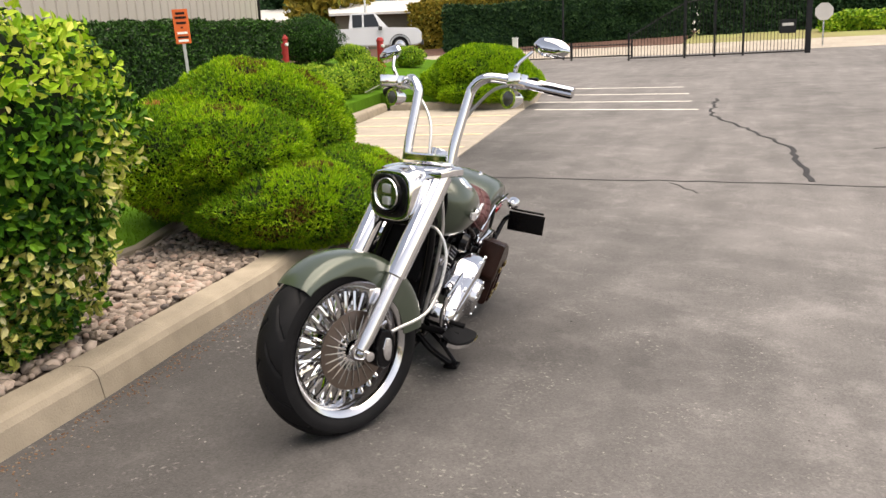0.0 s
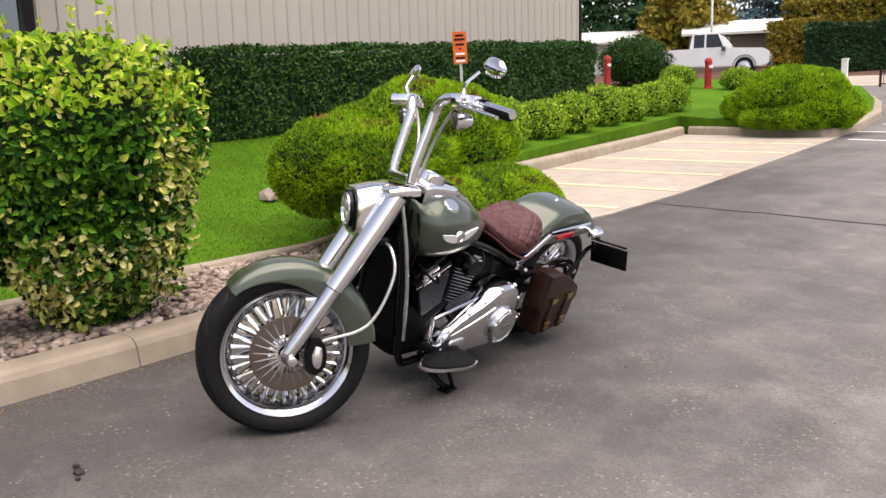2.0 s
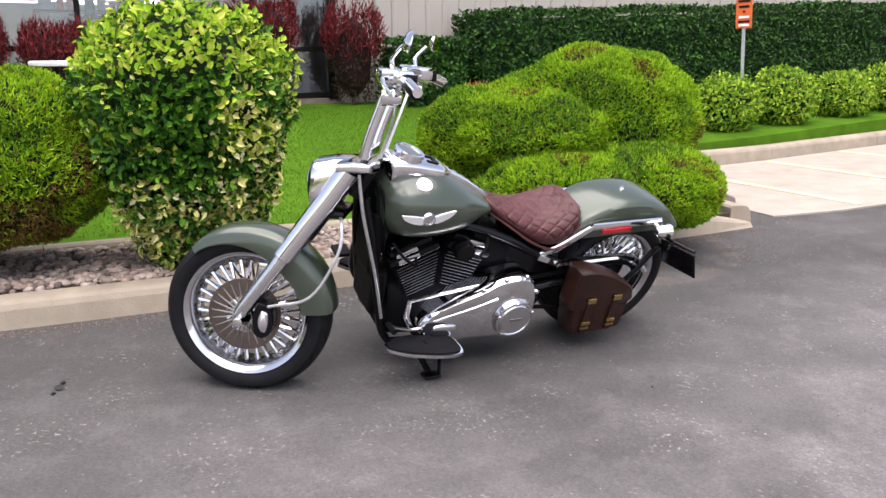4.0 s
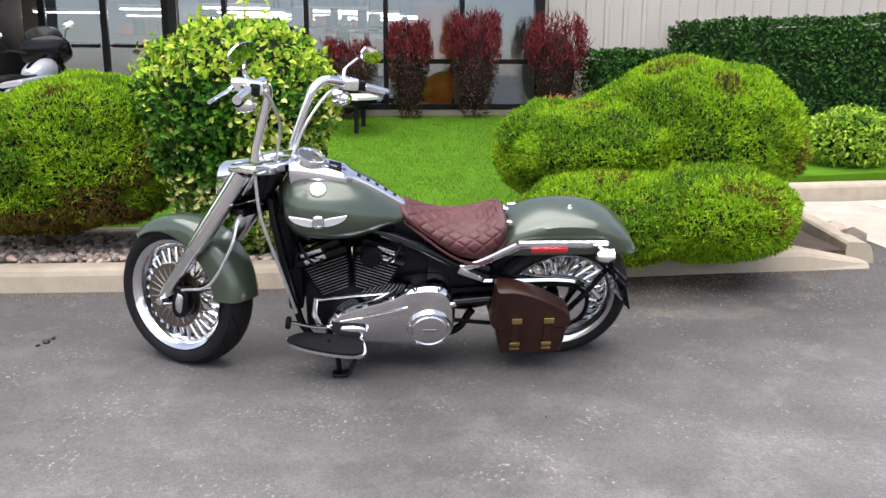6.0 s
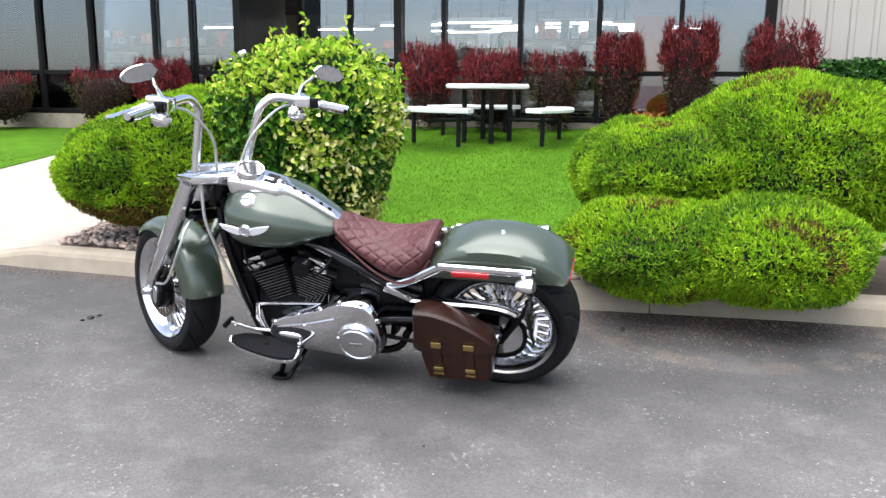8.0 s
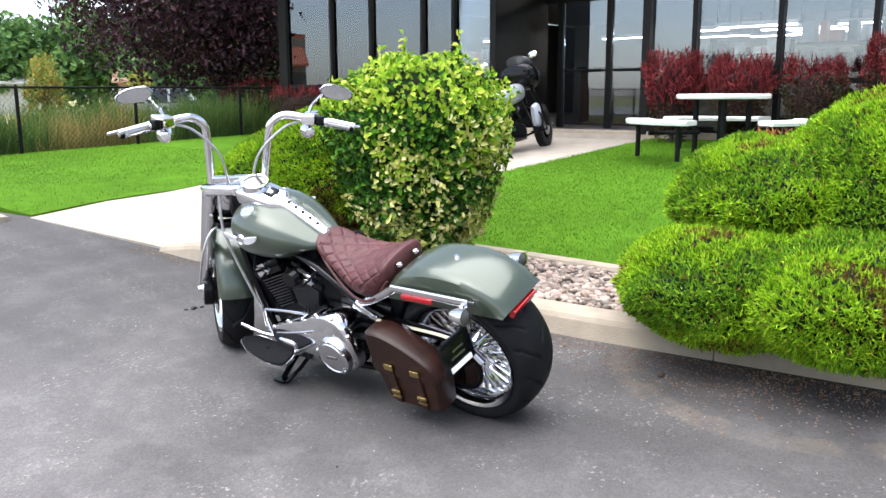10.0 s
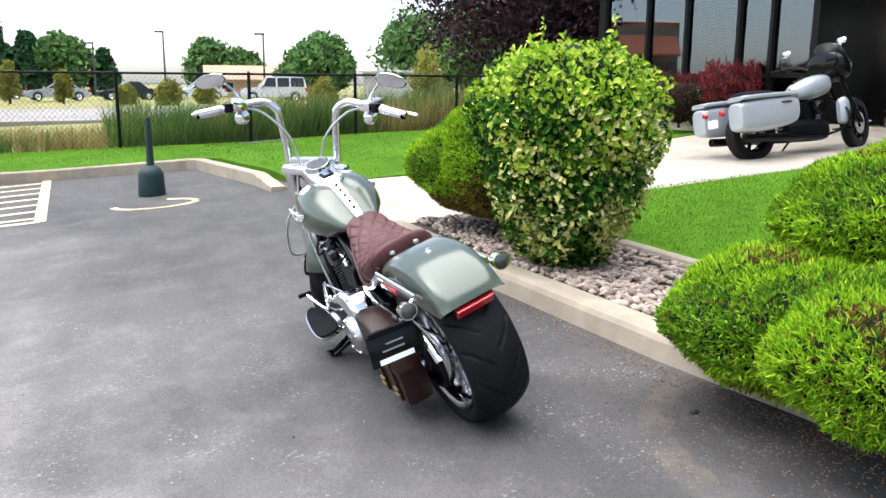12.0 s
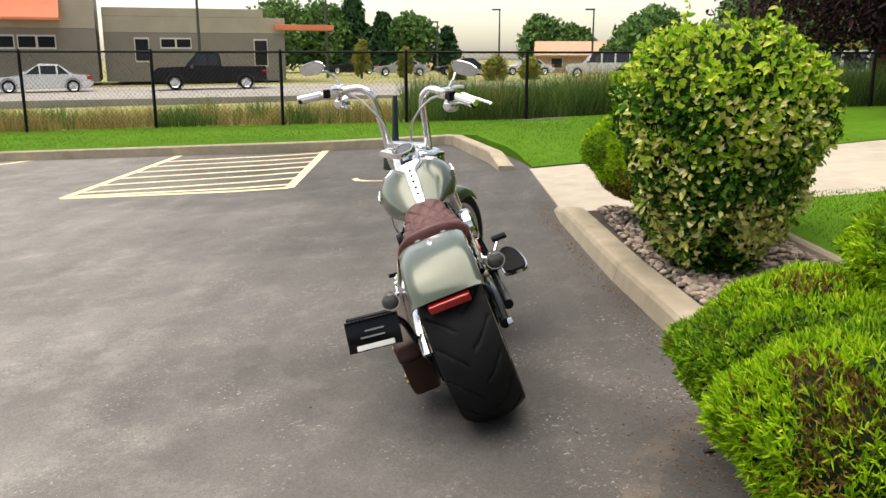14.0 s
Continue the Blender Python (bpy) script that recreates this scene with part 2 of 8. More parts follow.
def curve(points, steps=6):
    """Catmull-Rom points through the given ones."""
    p = [Vector(q) for q in points]
    p = [2 * p[0] - p[1]] + p + [2 * p[-1] - p[-2]]
    out = []
    for i in range(1, len(p) - 2):
        for k in range(steps):
            t = k / steps
            a, b, c, d = p[i - 1 : i + 3]
            out.append(0.5 * (2 * b + (c - a) * t + (2 * a - 5 * b + 4 * c - d) * t * t + (3 * b - a - 3 * c + d) * t**3))
    out.append(p[-2])
    return out


def lathe(profile, segs=32, m=None, axis="Z"):
    """Turn a profile of (radius, height) round the z axis (or the y axis)."""
    bm = bmesh.new()
    rings = [[bm.verts.new((r * math.cos(2 * math.pi * k / segs), r * math.sin(2 * math.pi * k / segs), h)) for k in range(segs)] for r, h in profile]
    for r, q in zip(rings, rings[1:]):
        for k in range(segs):
            bm.faces.new((r[k], r[(k + 1) % segs], q[(k + 1) % segs], q[k]))
    bmesh.ops.remove_doubles(bm, verts=bm.verts[:], dist=1e-5)
    for ends in (rings[0], rings[-1]):
        vs = [v for v in ends if v.is_valid]
        if len(vs) == segs and (vs[0].co - vs[1].co).length > 1e-5:
            bm.faces.new(vs)
    bmesh.ops.recalc_face_normals(bm, faces=bm.faces[:])
    if axis == "Y":
        bm.transform(Matrix.Rotation(-math.pi / 2, 4, "X"))
    if m is not None:
        bm.transform(m)
    return bm


def plan_line(points, step=0.5):
    """Points along a plan polyline at most step apart."""
    out = []
    for (x0, y0), (x1, y1) in zip(points, points[1:]):
        n = max(1, int(math.hypot(x1 - x0, y1 - y0) / step))
        out += [(x0 + (x1 - x0) * k / n, y0 + (y1 - y0) * k / n) for k in range(n)]
    return out + [points[-1]]


# ---- structure ----
def rise(y):
    """The lot climbs gently beyond the parking bay."""
    return 0.037 * max(0.0, y - 4.0)


def lot(x, y):
    """The lot falls away from the planted island towards the open asphalt."""
    fall = 0.012 - 0.0615 * min(max(x, -1.7), 2.5) - 0.035 * max(0.0, min(x, 15) - 2.5) - 0.009 * max(-11.0, min(3.0, y))
    return rise(y) + fall * min(1.0, max(0.0, (10 - y) / 7))


def bed_height(x, y=0.0):
    return 0.135 + 0.045 * (x + 2.3)


def walk_height(x, y):
    return max(float(np.interp(-x, [0.9, 2.4, 9.0], [0.112, 0.165, 0.62])), lot(x, y) + 0.008)


def fence_foot(x):
    return float(np.interp(x, [-8, -3, -1, 1.3, 3.7, 6.3, 8.9, 12.4, 16, 22], [0.45, 0.28, 0.156, 0.09, 0.02, -0.05, -0.146, -0.24, -0.33, -0.5]))


def strip_height(x, y):
    """The lawn strip runs from the kerb of the lot down to the foot of the fence."""
    away = min(1.0, max(0.0, ((x + 0.72) * 0.263 - (y + 5.56) * 0.965) / 1.1))
    near = lot(max(x, -0.7), y) + 0.025 + 0.09 * away + 0.03 * max(0.0, -0.7 - x)
    if away < 1.0 and x < -0.6:
        near += (walk_height(x, y) + 0.012 - near) * (1 - away)
    f = min(1.0, max(0.0, (-9.0 - y) / 3.4))
    return near + (fence_foot(x) - near) * f


def lawn_height(x, y):
    return 0.155 + 0.075 * max(0.0, -2.35 - x) + 0.8 * rise(y)


def sheet(outline, height, step, thick=0.3):
    """A thick ground surface over a convex or simple plan outline, cut into a grid so that it can follow a height."""
    bm = bmesh.new()
    f = bm.faces.new([bm.verts.new((x, y, 0)) for x, y in outline])
    if f.normal.z < 0:
        f.normal_flip()
    xs, ys = [x for x, _ in outline], [y for _, y in outline]
    for axis, lo, hi in ((0, min(xs), max(xs)), (1, min(ys), max(ys))):
        k = math.ceil(lo / step) * step
        while k < hi:
            no = [0, 0, 0]
            no[axis] = 1
            co = [0, 0, 0]
            co[axis] = k
            bmesh.ops.bisect_plane(bm, geom=bm.verts[:] + bm.edges[:] + bm.faces[:], plane_co=co, plane_no=no)
            k += step
    ext = bmesh.ops.extrude_face_region(bm, geom=bm.faces[:])
    top = {g for g in ext["geom"] if isinstance(g, bmesh.types.BMVert)}
    for v in bm.verts:
        z = height(v.co.x, v.co.y) if callable(height) else height
        v.co.z = z if v in top else z - thick
    bmesh.ops.recalc_face_normals(bm, faces=bm.faces[:])
    return bm


def structure(name, bm, mat, label, category, smooth=False):
    return tagged(part(name, bm, mat, label=label, smooth=smooth), category=category, kind="structure")


g = bmesh.new()
xs_g = [-600, -40, -1.7] + [-1.5 + 0.5 * k for k in range(34)] + [40, 600]
ys_g = [-600, -60, -22, -12.7, -12.3, -11, -8, -4, 0] + [3 + 0.5 * k for k in range(15)] + [12, 20, 40, 70, 600]
rows_g = [[g.verts.new((x, y, lot(x, min(y, 42)) - (0.75 if y < -12.5 else 0))) for x in xs_g] for y in ys_g]
for r, q in zip(rows_g, rows_g[1:]):
    for k in range(len(xs_g) - 1):
        g.faces.new((r[k], r[k + 1], q[k + 1], q[k]))
structure("ground", g, ASPHALT, "worn grey asphalt parking lot with cracks", "asphalt")


def ribbon(points, width, height, mat, name, label, category, thick=0.0015, lift=0.0012):
    """A thin laid strip along a plan line."""
    bm = bmesh.new()
    pts = [Vector((x, y, 0)) for x, y in points]
    left, right = [], []
    for i, p in enumerate(pts):
        d = (pts[min(i + 1, len(pts) - 1)] - pts[max(i - 1, 0)]).normalized()
        n = Vector((-d.y, d.x, 0)) * width / 2
        for side, q in ((left, p + n), (right, p - n)):
            z = height(q.x, q.y) + lift
            side.append((bm.verts.new((q.x, q.y, z)), bm.verts.new((q.x, q.y, z + thick))))
    for i in range(len(pts) - 1):
        bm.faces.new((left[i][1], right[i][1], right[i + 1][1], left[i + 1][1]))
        bm.faces.new((left[i][0], left[i][1], left[i + 1][1], left[i + 1][0]))
        bm.faces.new((right[i][1], right[i][0], right[i + 1][0], right[i + 1][1]))
    for i in (0, -1):
        bm.faces.new((left[i][0], right[i][0], right[i][1], left[i][1]))
    bmesh.ops.recalc_face_normals(bm, faces=bm.faces[:])
    return structure(name, bm, mat, label, category)


def wander(a, b, n, amount, seed):
    """An uneven line from a to b, as a crack runs."""
    rnd = random.Random(seed)
    return [(a[0] + (b[0] - a[0]) * k / n + (rnd.uniform(-amount, amount) if 0 < k < n else 0), a[1] + (b[1] - a[1]) * k / n + (rnd.uniform(-amount, amount) if 0 < k < n else 0)) for k in range(n + 1)]


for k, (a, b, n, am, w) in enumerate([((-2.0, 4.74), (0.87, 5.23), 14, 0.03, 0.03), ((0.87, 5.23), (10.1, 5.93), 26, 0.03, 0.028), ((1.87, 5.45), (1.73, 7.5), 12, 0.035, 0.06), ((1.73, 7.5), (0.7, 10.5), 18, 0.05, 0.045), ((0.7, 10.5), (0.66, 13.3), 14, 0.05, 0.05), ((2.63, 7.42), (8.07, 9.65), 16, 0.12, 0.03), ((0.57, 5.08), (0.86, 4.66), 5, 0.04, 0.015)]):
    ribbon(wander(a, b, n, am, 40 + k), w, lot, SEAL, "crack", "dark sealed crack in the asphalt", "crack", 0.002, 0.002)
for k, (y, x0, x1) in enumerate([(11.75, -2.5, 0.45), (13.2, -2.9, 0.25), (14.8, -2.95, 0.08), (16.5, -3.1, -0.15)]):
    ribbon(plan_line([(x0, y + 0.25), (x1, y - 0.3)], 0.5), 0.1, lot, STRIPE_WHITE, "stall_line", "worn white painted parking line", "road marking")
# hatched bay
HA, HB, HC, HD = (2.17, -8.59), (1.93, -5.13), (4.37, -4.89), (4.4, -8.56)
for a, b, w in ((HA, HB, 0.11), (HB, HC, 0.1), (HC, HD, 0.1)):
    ribbon(plan_line([a, b], 0.5), w, lot, STRIPE, "bay_line", "worn yellow painted line of a hatched bay", "road marking")
for k in range(7):
    f = (k + 0.5) / 7
    p = (HA[0] + (HB[0] - HA[0]) * f, HA[1] + (HB[1] - HA[1]) * f)
    f2 = min(0.97, f + 0.12)
    q = (HD[0] + (HC[0] - HD[0]) * f2, HD[1] + (HC[1] - HD[1]) * f2)
    ribbon(plan_line([p, q], 0.5), 0.09, lot, STRIPE, "hatch_line", "worn yellow diagonal hatch line", "road marking")
ribbon(plan_line([(6.64, -8.55), (7.94, -6.32)], 0.5), 0.1, lot, STRIPE, "bay_line", "worn yellow painted line", "road marking")
for a in (0.0, 0.9):
    ribbon([(0.85 + 0.42 * math.cos(a + t * 0.5), -5.55 + 0.28 * math.sin(a + t * 0.5)) for t in range(8)], 0.07, lot, STRIPE, "bay_symbol", "worn curved paint mark", "road marking")

# kerbs, laid as separate stones
KERB = [(-0.79, -3.1), (-0.80, -2.6), (-0.845, -2.1), (-0.895, -1.5), (-0.95, -0.9), (-1.015, -0.4), (-1.07, 0.06), (-1.14, 0.62), (-1.26, 1.27), (-1.39, 2.0), (-1.46, 2.5), (-1.53, 2.92)]


def kerb_run(name, line, width, height, ground_z, length=1.8, label="weathered concrete kerb", gap=0.006, ramp=0, cuts=()):
    """A kerb of stones along a plan line; its body lies to the left of the line's direction."""
    root = tagged(new(name), label, "kerb", kind="structure")
    pts = plan_line(line, length)
    count = len(pts) - 1
    for k_, (a, b) in enumerate(zip(pts, pts[1:])):
        tall = [0.3 if ramp and e_ in (0, count) else 1.0 for e_ in (k_, k_ + 1)]
        gaps = [gap if not cuts or e_ in cuts else 0.0 for e_ in (k_, k_ + 1)]
        d = Vector((b[0] - a[0], b[1] - a[1], 0))
        n = Vector((-d.y, d.x, 0)).normalized()
        e = d.normalized() / 2
        bm = bmesh.new()
        prof = [(-0.012, -0.05), (0.0, 0.0), (0.016, height - 0.04), (0.03, height - 0.016), (0.052, height - 0.003), (0.08, height), (width - 0.015, height), (width, height - 0.015), (width, -0.05)]
        ring = []
        for p, s_ in ((Vector((*a, 0)) + e * gaps[0], 0), (Vector((*b, 0)) - e * gaps[1], 1)):
            z = ground_z(*(a if s_ == 0 else b))
            ring.append([bm.verts.new((p.x + n.x * u, p.y + n.y * u, z + h * (tall[s_] if h > 0 else 1))) for u, h in prof])
        for k in range(len(prof) - 1):
            bm.faces.new((ring[0][k], ring[0][k + 1], ring[1][k + 1], ring[1][k]))
        bm.faces.new(ring[0][::-1]), bm.faces.new(ring[1])
        bmesh.ops.recalc_face_normals(bm, faces=bm.faces[:])
        part("kerb_stone", bm, KERB_STONE, root)
    return root


kerb_run("kerb_planter", KERB, 0.185, 0.125, lot, 3.0, ramp=1, cuts=(4, 8))
kerb_run("kerb_planter_end", [(-1.64, 3.0), (-4.16, 3.32)], 0.17, 0.13, lot, 2.5)
kerb_run("kerb_bay", [(-4.18, 3.35), (-4.46, 5.7), (-4.84, 7.7), (-5.4, 10.9), (-5.65, 12.35)], 0.18, 0.16, lot, 2.4)
kerb_run("kerb_island", [(-5.62, 12.4), (-3.0, 12.15), (-2.78, 12.25), (-2.85, 13.6), (-3.4, 16.5), (-4.5, 20.0), (-6.5, 25.0)], 0.2, 0.16, lot, 2.4)
kerb_run("kerb_lot", [(-0.57, -5.61), (-0.46, -6.3), (-0.02, -8.1), (0.06, -8.45), (0.28, -8.68), (2.16, -8.78), (4.56, -8.75), (7.18, -8.65), (12.0, -8.5), (30, -8.2)], 0.2, 0.14, lot, 2.6, ramp=1)
EDGE = [(-2.14, -3.15), (-2.24, -1.7), (-2.32, -0.7), (-2.36, 0.2), (-2.4, 1.1), (-2.8, 2.2), (-4.05, 3.12)]
kerb_run("lawn_edging", EDGE, 0.09, 0.035, lambda x, y: 0.14 if x > -2.6 else 0.11 + 0.075 * (-2.2 - x), 1.2, "low concrete lawn edging")

bed_outline = [(-1.0, -2.55)] + [(x - 0.17, y) for x, y in KERB[2:]] + [(-1.78, 3.06), (-4.08, 3.36)] + EDGE[::-1] + [(-1.55, -2.85)]
structure("gravel_bed", sheet(bed_outline, bed_height, 0.6), SOIL, "planting bed of soil under river stones", "soil")
lawn_a = [(-2.24, -3.26), (-2.33, -1.7), (-2.41, -0.7), (-2.45, 0.2), (-2.5, 1.1), (-2.9, 2.25), (-4.15, 3.2), (-4.37, 3.4), (-4.65, 5.7), (-5.03, 7.7), (-5.59, 10.9), (-5.85, 12.5), (-3.05, 12.38), (-2.98, 12.5), (-3.05, 13.6), (-3.6, 16.5), (-4.7, 20), (-6.7, 25), (-13, 25), (-9.05, 1.9), (-8.7, -3.37), (-4.9, -3.38)]
structure("lawn", sheet(lawn_a, lawn_height, 1.0), LAWN, "mown bright green lawn", "lawn")
lawn_b = [(-0.76, -5.62), (-0.65, -6.3), (-0.2, -8.1), (-0.1, -8.58), (0.22, -8.87), (2.16, -8.97), (4.56, -8.94), (7.18, -8.84), (12.0, -8.69), (30, -8.4), (30, -12.55), (-8.6, -12.55), (-8.6, -7.75), (-5.08, -6.7)]
structure("lawn_fence", sheet(lawn_b, strip_height, 0.5), LAWN, "mown green lawn strip along the fence", "lawn")
structure("walkway", sheet([(-0.84, -3.12), (-0.72, -5.56), (-5.08, -6.75), (-8.95, -7.94), (-8.85, -3.33), (-4.88, -3.34), (-2.1, -3.2), (-1.55, -2.84), (-1.04, -2.55), (-0.93, -2.95)], walk_height, 0.8), CONCRETE, "pale concrete walkway up to the shop door", "walkway")
bay = tagged(new("parking_bay"), "pale concrete parking bay with worn yellow lines", "pavement", kind="structure")
def bay_near(y):
    return float(np.interp(y, [3.3, 5.5, 7.8, 10.0, 12.3], [-1.75, -1.9, -2.2, -2.5, -2.75]))


def bay_far(y):
    return float(np.interp(y, [3.3, 5.7, 7.7, 10.9, 12.3], [-4.17, -4.45, -4.83, -5.39, -5.63]))


for k in range(4):
    y0, y1 = 3.3 + k * 2.25, 3.3 + (k + 1) * 2.25 - 0.012
    bm = sheet([(bay_near(y0), y0), (bay_near(y1), y1), (bay_far(y1) + 0.012, y1), (bay_far(y0) + 0.012, y0)], lambda x, y: lot(x, y) + 0.012, 0.8)
    part("concrete_slab", bm, CONCRETE, bay)
for y in (4.3, 5.6, 6.95, 8.35, 9.7, 11.0):
    ribbon(plan_line([(bay_near(y) - 0.1, y + 0.02), (bay_far(y) + 0.1, y - 0.1)], 0.4), 0.09, lambda x, y: lot(x, y) + 0.012, STRIPE, "bay_line", "worn yellow painted parking line", "road marking", lift=0.003)

# beyond the fence: dry field, road, verge
def road_z(x, y=0):
    return -0.2 - 0.017 * min(20, max(0.0, x - 5))


structure("far_ground", sheet([(-150, -63), (-150, -53), (150, -11), (300, -40), (300, -300), (-300, -300), (-300, -100)], lambda x, y: road_z(x) - 0.06, 20), DRY, "dry open ground beyond the road", "ground")
structure("dry_field", sheet([(-60, -12.57), (60, -12.57), (60, -28), (-60, -36)], lambda x, y: fence_foot(x) - 0.05 - 0.02 * max(0, -14 - y), 3), DRY, "dry weedy field beyond the fence", "field")
structure("road", sheet([(-150, -52), (150, -10), (150, -30), (-150, -62)], road_z, 10), ROAD, "grey asphalt road", "road")

# ---- the shop building ----
BLD = Matrix.Translation((-9.2, 0, 0)) @ Matrix.Rotation(radians(5.7), 4, "Z")
FLOOR_Z = 0.68


def B(name, bm, mat, parent, label=""):
    bm.transform(BLD)
    return part(name, bm, mat, parent, label)


shop = tagged(new("shop_building"), "long low shop with pale ribbed metal siding and tinted windows", "building", kind="structure")
END = 16.2
back_wall = B("wall", box(-0.25, 1.82, 0.3, -0.06, END, 5.2), SIDING, shop)
rib_me = None
y = 1.85
k = 0
while y < END - 0.05:
    bm = bmesh.new()
    prof = [(-0.062, 0.0), (-0.062, 0.012), (-0.03, 0.03), (-0.03, 0.085), (-0.062, 0.103), (-0.062, 0.29)]
    lo = [bm.verts.new((x, yy, 0.62)) for x, yy in prof]
    hi = [bm.verts.new((x, yy, 5.2)) for x, yy in prof]
    for i in range(len(prof) - 1):
        bm.faces.new((lo[i], lo[i + 1], hi[i + 1], hi[i]))
    ext = bmesh.ops.extrude_face_region(bm, geom=bm.faces[:])
    bmesh.ops.translate(bm, verts=[v for v in ext["geom"] if isinstance(v, bmesh.types.BMVert)], vec=(-0.004, 0, 0))
    bmesh.ops.recalc_face_normals(bm, faces=bm.faces[:])
    if rib_me is None:
        rib_me = mesh_of(bm, "siding_panel", SIDING)
    else:
        bm.free()
    ob = new("siding_panel", rib_me)
    ob.parent = shop
    ob.matrix_basis = BLD @ Matrix.Translation((0, y, 0))
    y += 0.29
B("corner_trim", box(-0.28, END - 0.02, 0.4, -0.01, END + 0.06, 5.2, 0.004), ALU, shop)
B("wall_end", box(-12, END - 0.2, 0.3, -0.26, END - 0.02, 5.2), SIDING, shop)
B("base_course", box(-0.22, -11.55, 0.2, 0.05, 1.8, FLOOR_Z + 0.04, 0.01), KERB_STONE, shop)
B("wall_far_end", box(-12, -11.8, 0.2, -0.05, -11.57, 3.3), ALU, shop)
B("wall_back", box(-12.2, -11.8, 0.2, -12.0, END, 5.2), SIDING, shop)
roof = structure("ceiling", join(None, box(-12.2, -11.85, 3.35, -0.05, 1.8, 3.5), BLD), material("ceiling_panel", (0.16, 0.15, 0.15), 0.8, scale=3), "dark suspended shop ceiling", "ceiling")
structure("roof", join(None, box(-12.2, -12.3, 3.52, 1.0, 1.8, 3.95, 0.02), BLD), ALU, "dark flat roof with a deep eave", "roof")
structure("floor", join(None, box(-12.0, -11.56, 0.4, -0.23, 1.8, FLOOR_Z), BLD), material("shop_floor", (0.1, 0.09, 0.085), 0.35, scale=3, var=0.3), "dark polished shop floor", "floor")
structure("roof_end", join(None, box(-12.2, 1.8, 5.0, -0.02, END, 5.25), BLD), ALU, "metal roof edge", "roof")


def tinted():
    m = bpy.data.materials.new("tinted_glass")
    m.use_nodes = True
    nt = m.node_tree
    nt.nodes.remove(nt.nodes["Principled BSDF"])
    fr, gl, tr, mx = (nt.nodes.new(k) for k in ("ShaderNodeFresnel", "ShaderNodeBsdfGlossy", "ShaderNodeBsdfTransparent", "ShaderNodeMixShader"))
    fr.inputs[0].default_value = 1.65
    gl.inputs["Roughness"].default_value, gl.inputs["Color"].default_value = 0.01, (0.75, 0.85, 0.95, 1)
    tr.inputs[0].default_value = (0.6, 0.62, 0.64, 1)
    mul = nt.nodes.new("ShaderNodeMath")
    mul.operation, mul.inputs[1].default_value, mul.use_clamp = "MULTIPLY_ADD", 0.95, True
    mul.inputs[2].default_value = 0.07
    nt.links.new(fr.outputs[0], mul.inputs[0])
    nt.links.new(mul.outputs[0], mx.inputs[0])
    nt.links.new(tr.outputs[0], mx.inputs[1])
    nt.links.new(gl.outputs[0], mx.inputs[2])
    nt.links.new(mx.outputs[0], nt.nodes["Material Output"].inputs["Surface"])
    return m


TINT = tinted()
MULLIONS = [-11.5, -10.18, -9.13, -7.88, -7.18, -6.33, -3.6, -2.88, -1.71, -0.56, 0.57, 1.7]
for n, (a, b) in enumerate(zip(MULLIONS, MULLIONS[1:])):
    if (a, b) == (-6.33, -3.6):
        continue
    win = tagged(new("window_%d" % (n + 1)), "tall tinted shop window in a dark bronze frame", "window", kind="structure")
    B("mullion", box(-0.1, a - 0.035, FLOOR_Z + 0.04, 0.04, a + 0.035, 3.35, 0.004), ALU, win)
    B("transom", box(-0.08, a + 0.037, 1.4, 0.02, b - 0.037, 1.47, 0.003), ALU, win)
    B("sill", box(-0.1, a + 0.037, FLOOR_Z + 0.045, 0.03, b - 0.037, FLOOR_Z + 0.13, 0.003), ALU, win)
    for z0, z1 in ((FLOOR_Z + 0.13, 1.4), (1.47, 3.35)):
        pane = B("pane", box(-0.045, a + 0.036, z0, -0.033, b - 0.036, z1), TINT, win)
        pane.visible_shadow = False
B("jamb", box(-0.12, 1.665, FLOOR_Z, 0.05, 1.81, 3.4, 0.004), ALU, shop)
# door recess
door_1 = tagged(new("door_1"), "recessed glass entrance doors in dark frames", "door", kind="structure")
# the dark interior seen through glass is put into these opaque near-black sides
for yy in (-6.33, -3.6):
    B("dark_recess_side", box(-1.6, yy - 0.06, FLOOR_Z, 0.06, yy + 0.06, 3.35), ALU, door_1)
for yy in (-5.95, -5.0, -4.05):
    B("door_frame", box(-1.6, yy - 0.05, FLOOR_Z, -1.5, yy + 0.05, 3.3, 0.004), ALU, door_1)
B("door_head", box(-1.6, -6.26, 2.85, -1.5, -3.67, 2.97), ALU, door_1)
for a, b in ((-5.89, -5.06), (-4.94, -4.11)):
    p = B("pane", box(-1.56, a, FLOOR_Z + 0.05, -1.548, b, 2.85), TINT, door_1)
    p.visible_shadow = False
    B("push_bar", box(-1.5, a + 0.05, 1.65, -1.46, b - 0.05, 1.7, 0.01), ALU, door_1)
structure("threshold", join(None, box(-1.6, -6.26, FLOOR_Z - 0.2, 0.1, -3.67, FLOOR_Z - 0.015), BLD), CONCRETE, "concrete landing before the door", "landing")


def emitter(name, color, power):
    m = bpy.data.materials.new(name)
    m.use_nodes = True
    p = m.node_tree.nodes["Principled BSDF"]
    p.inputs["Base Color"].default_value = (*color, 1)
    p.inputs["Emission Color"].default_value, p.inputs["Emission Strength"].default_value = (*color, 1), power
    return m


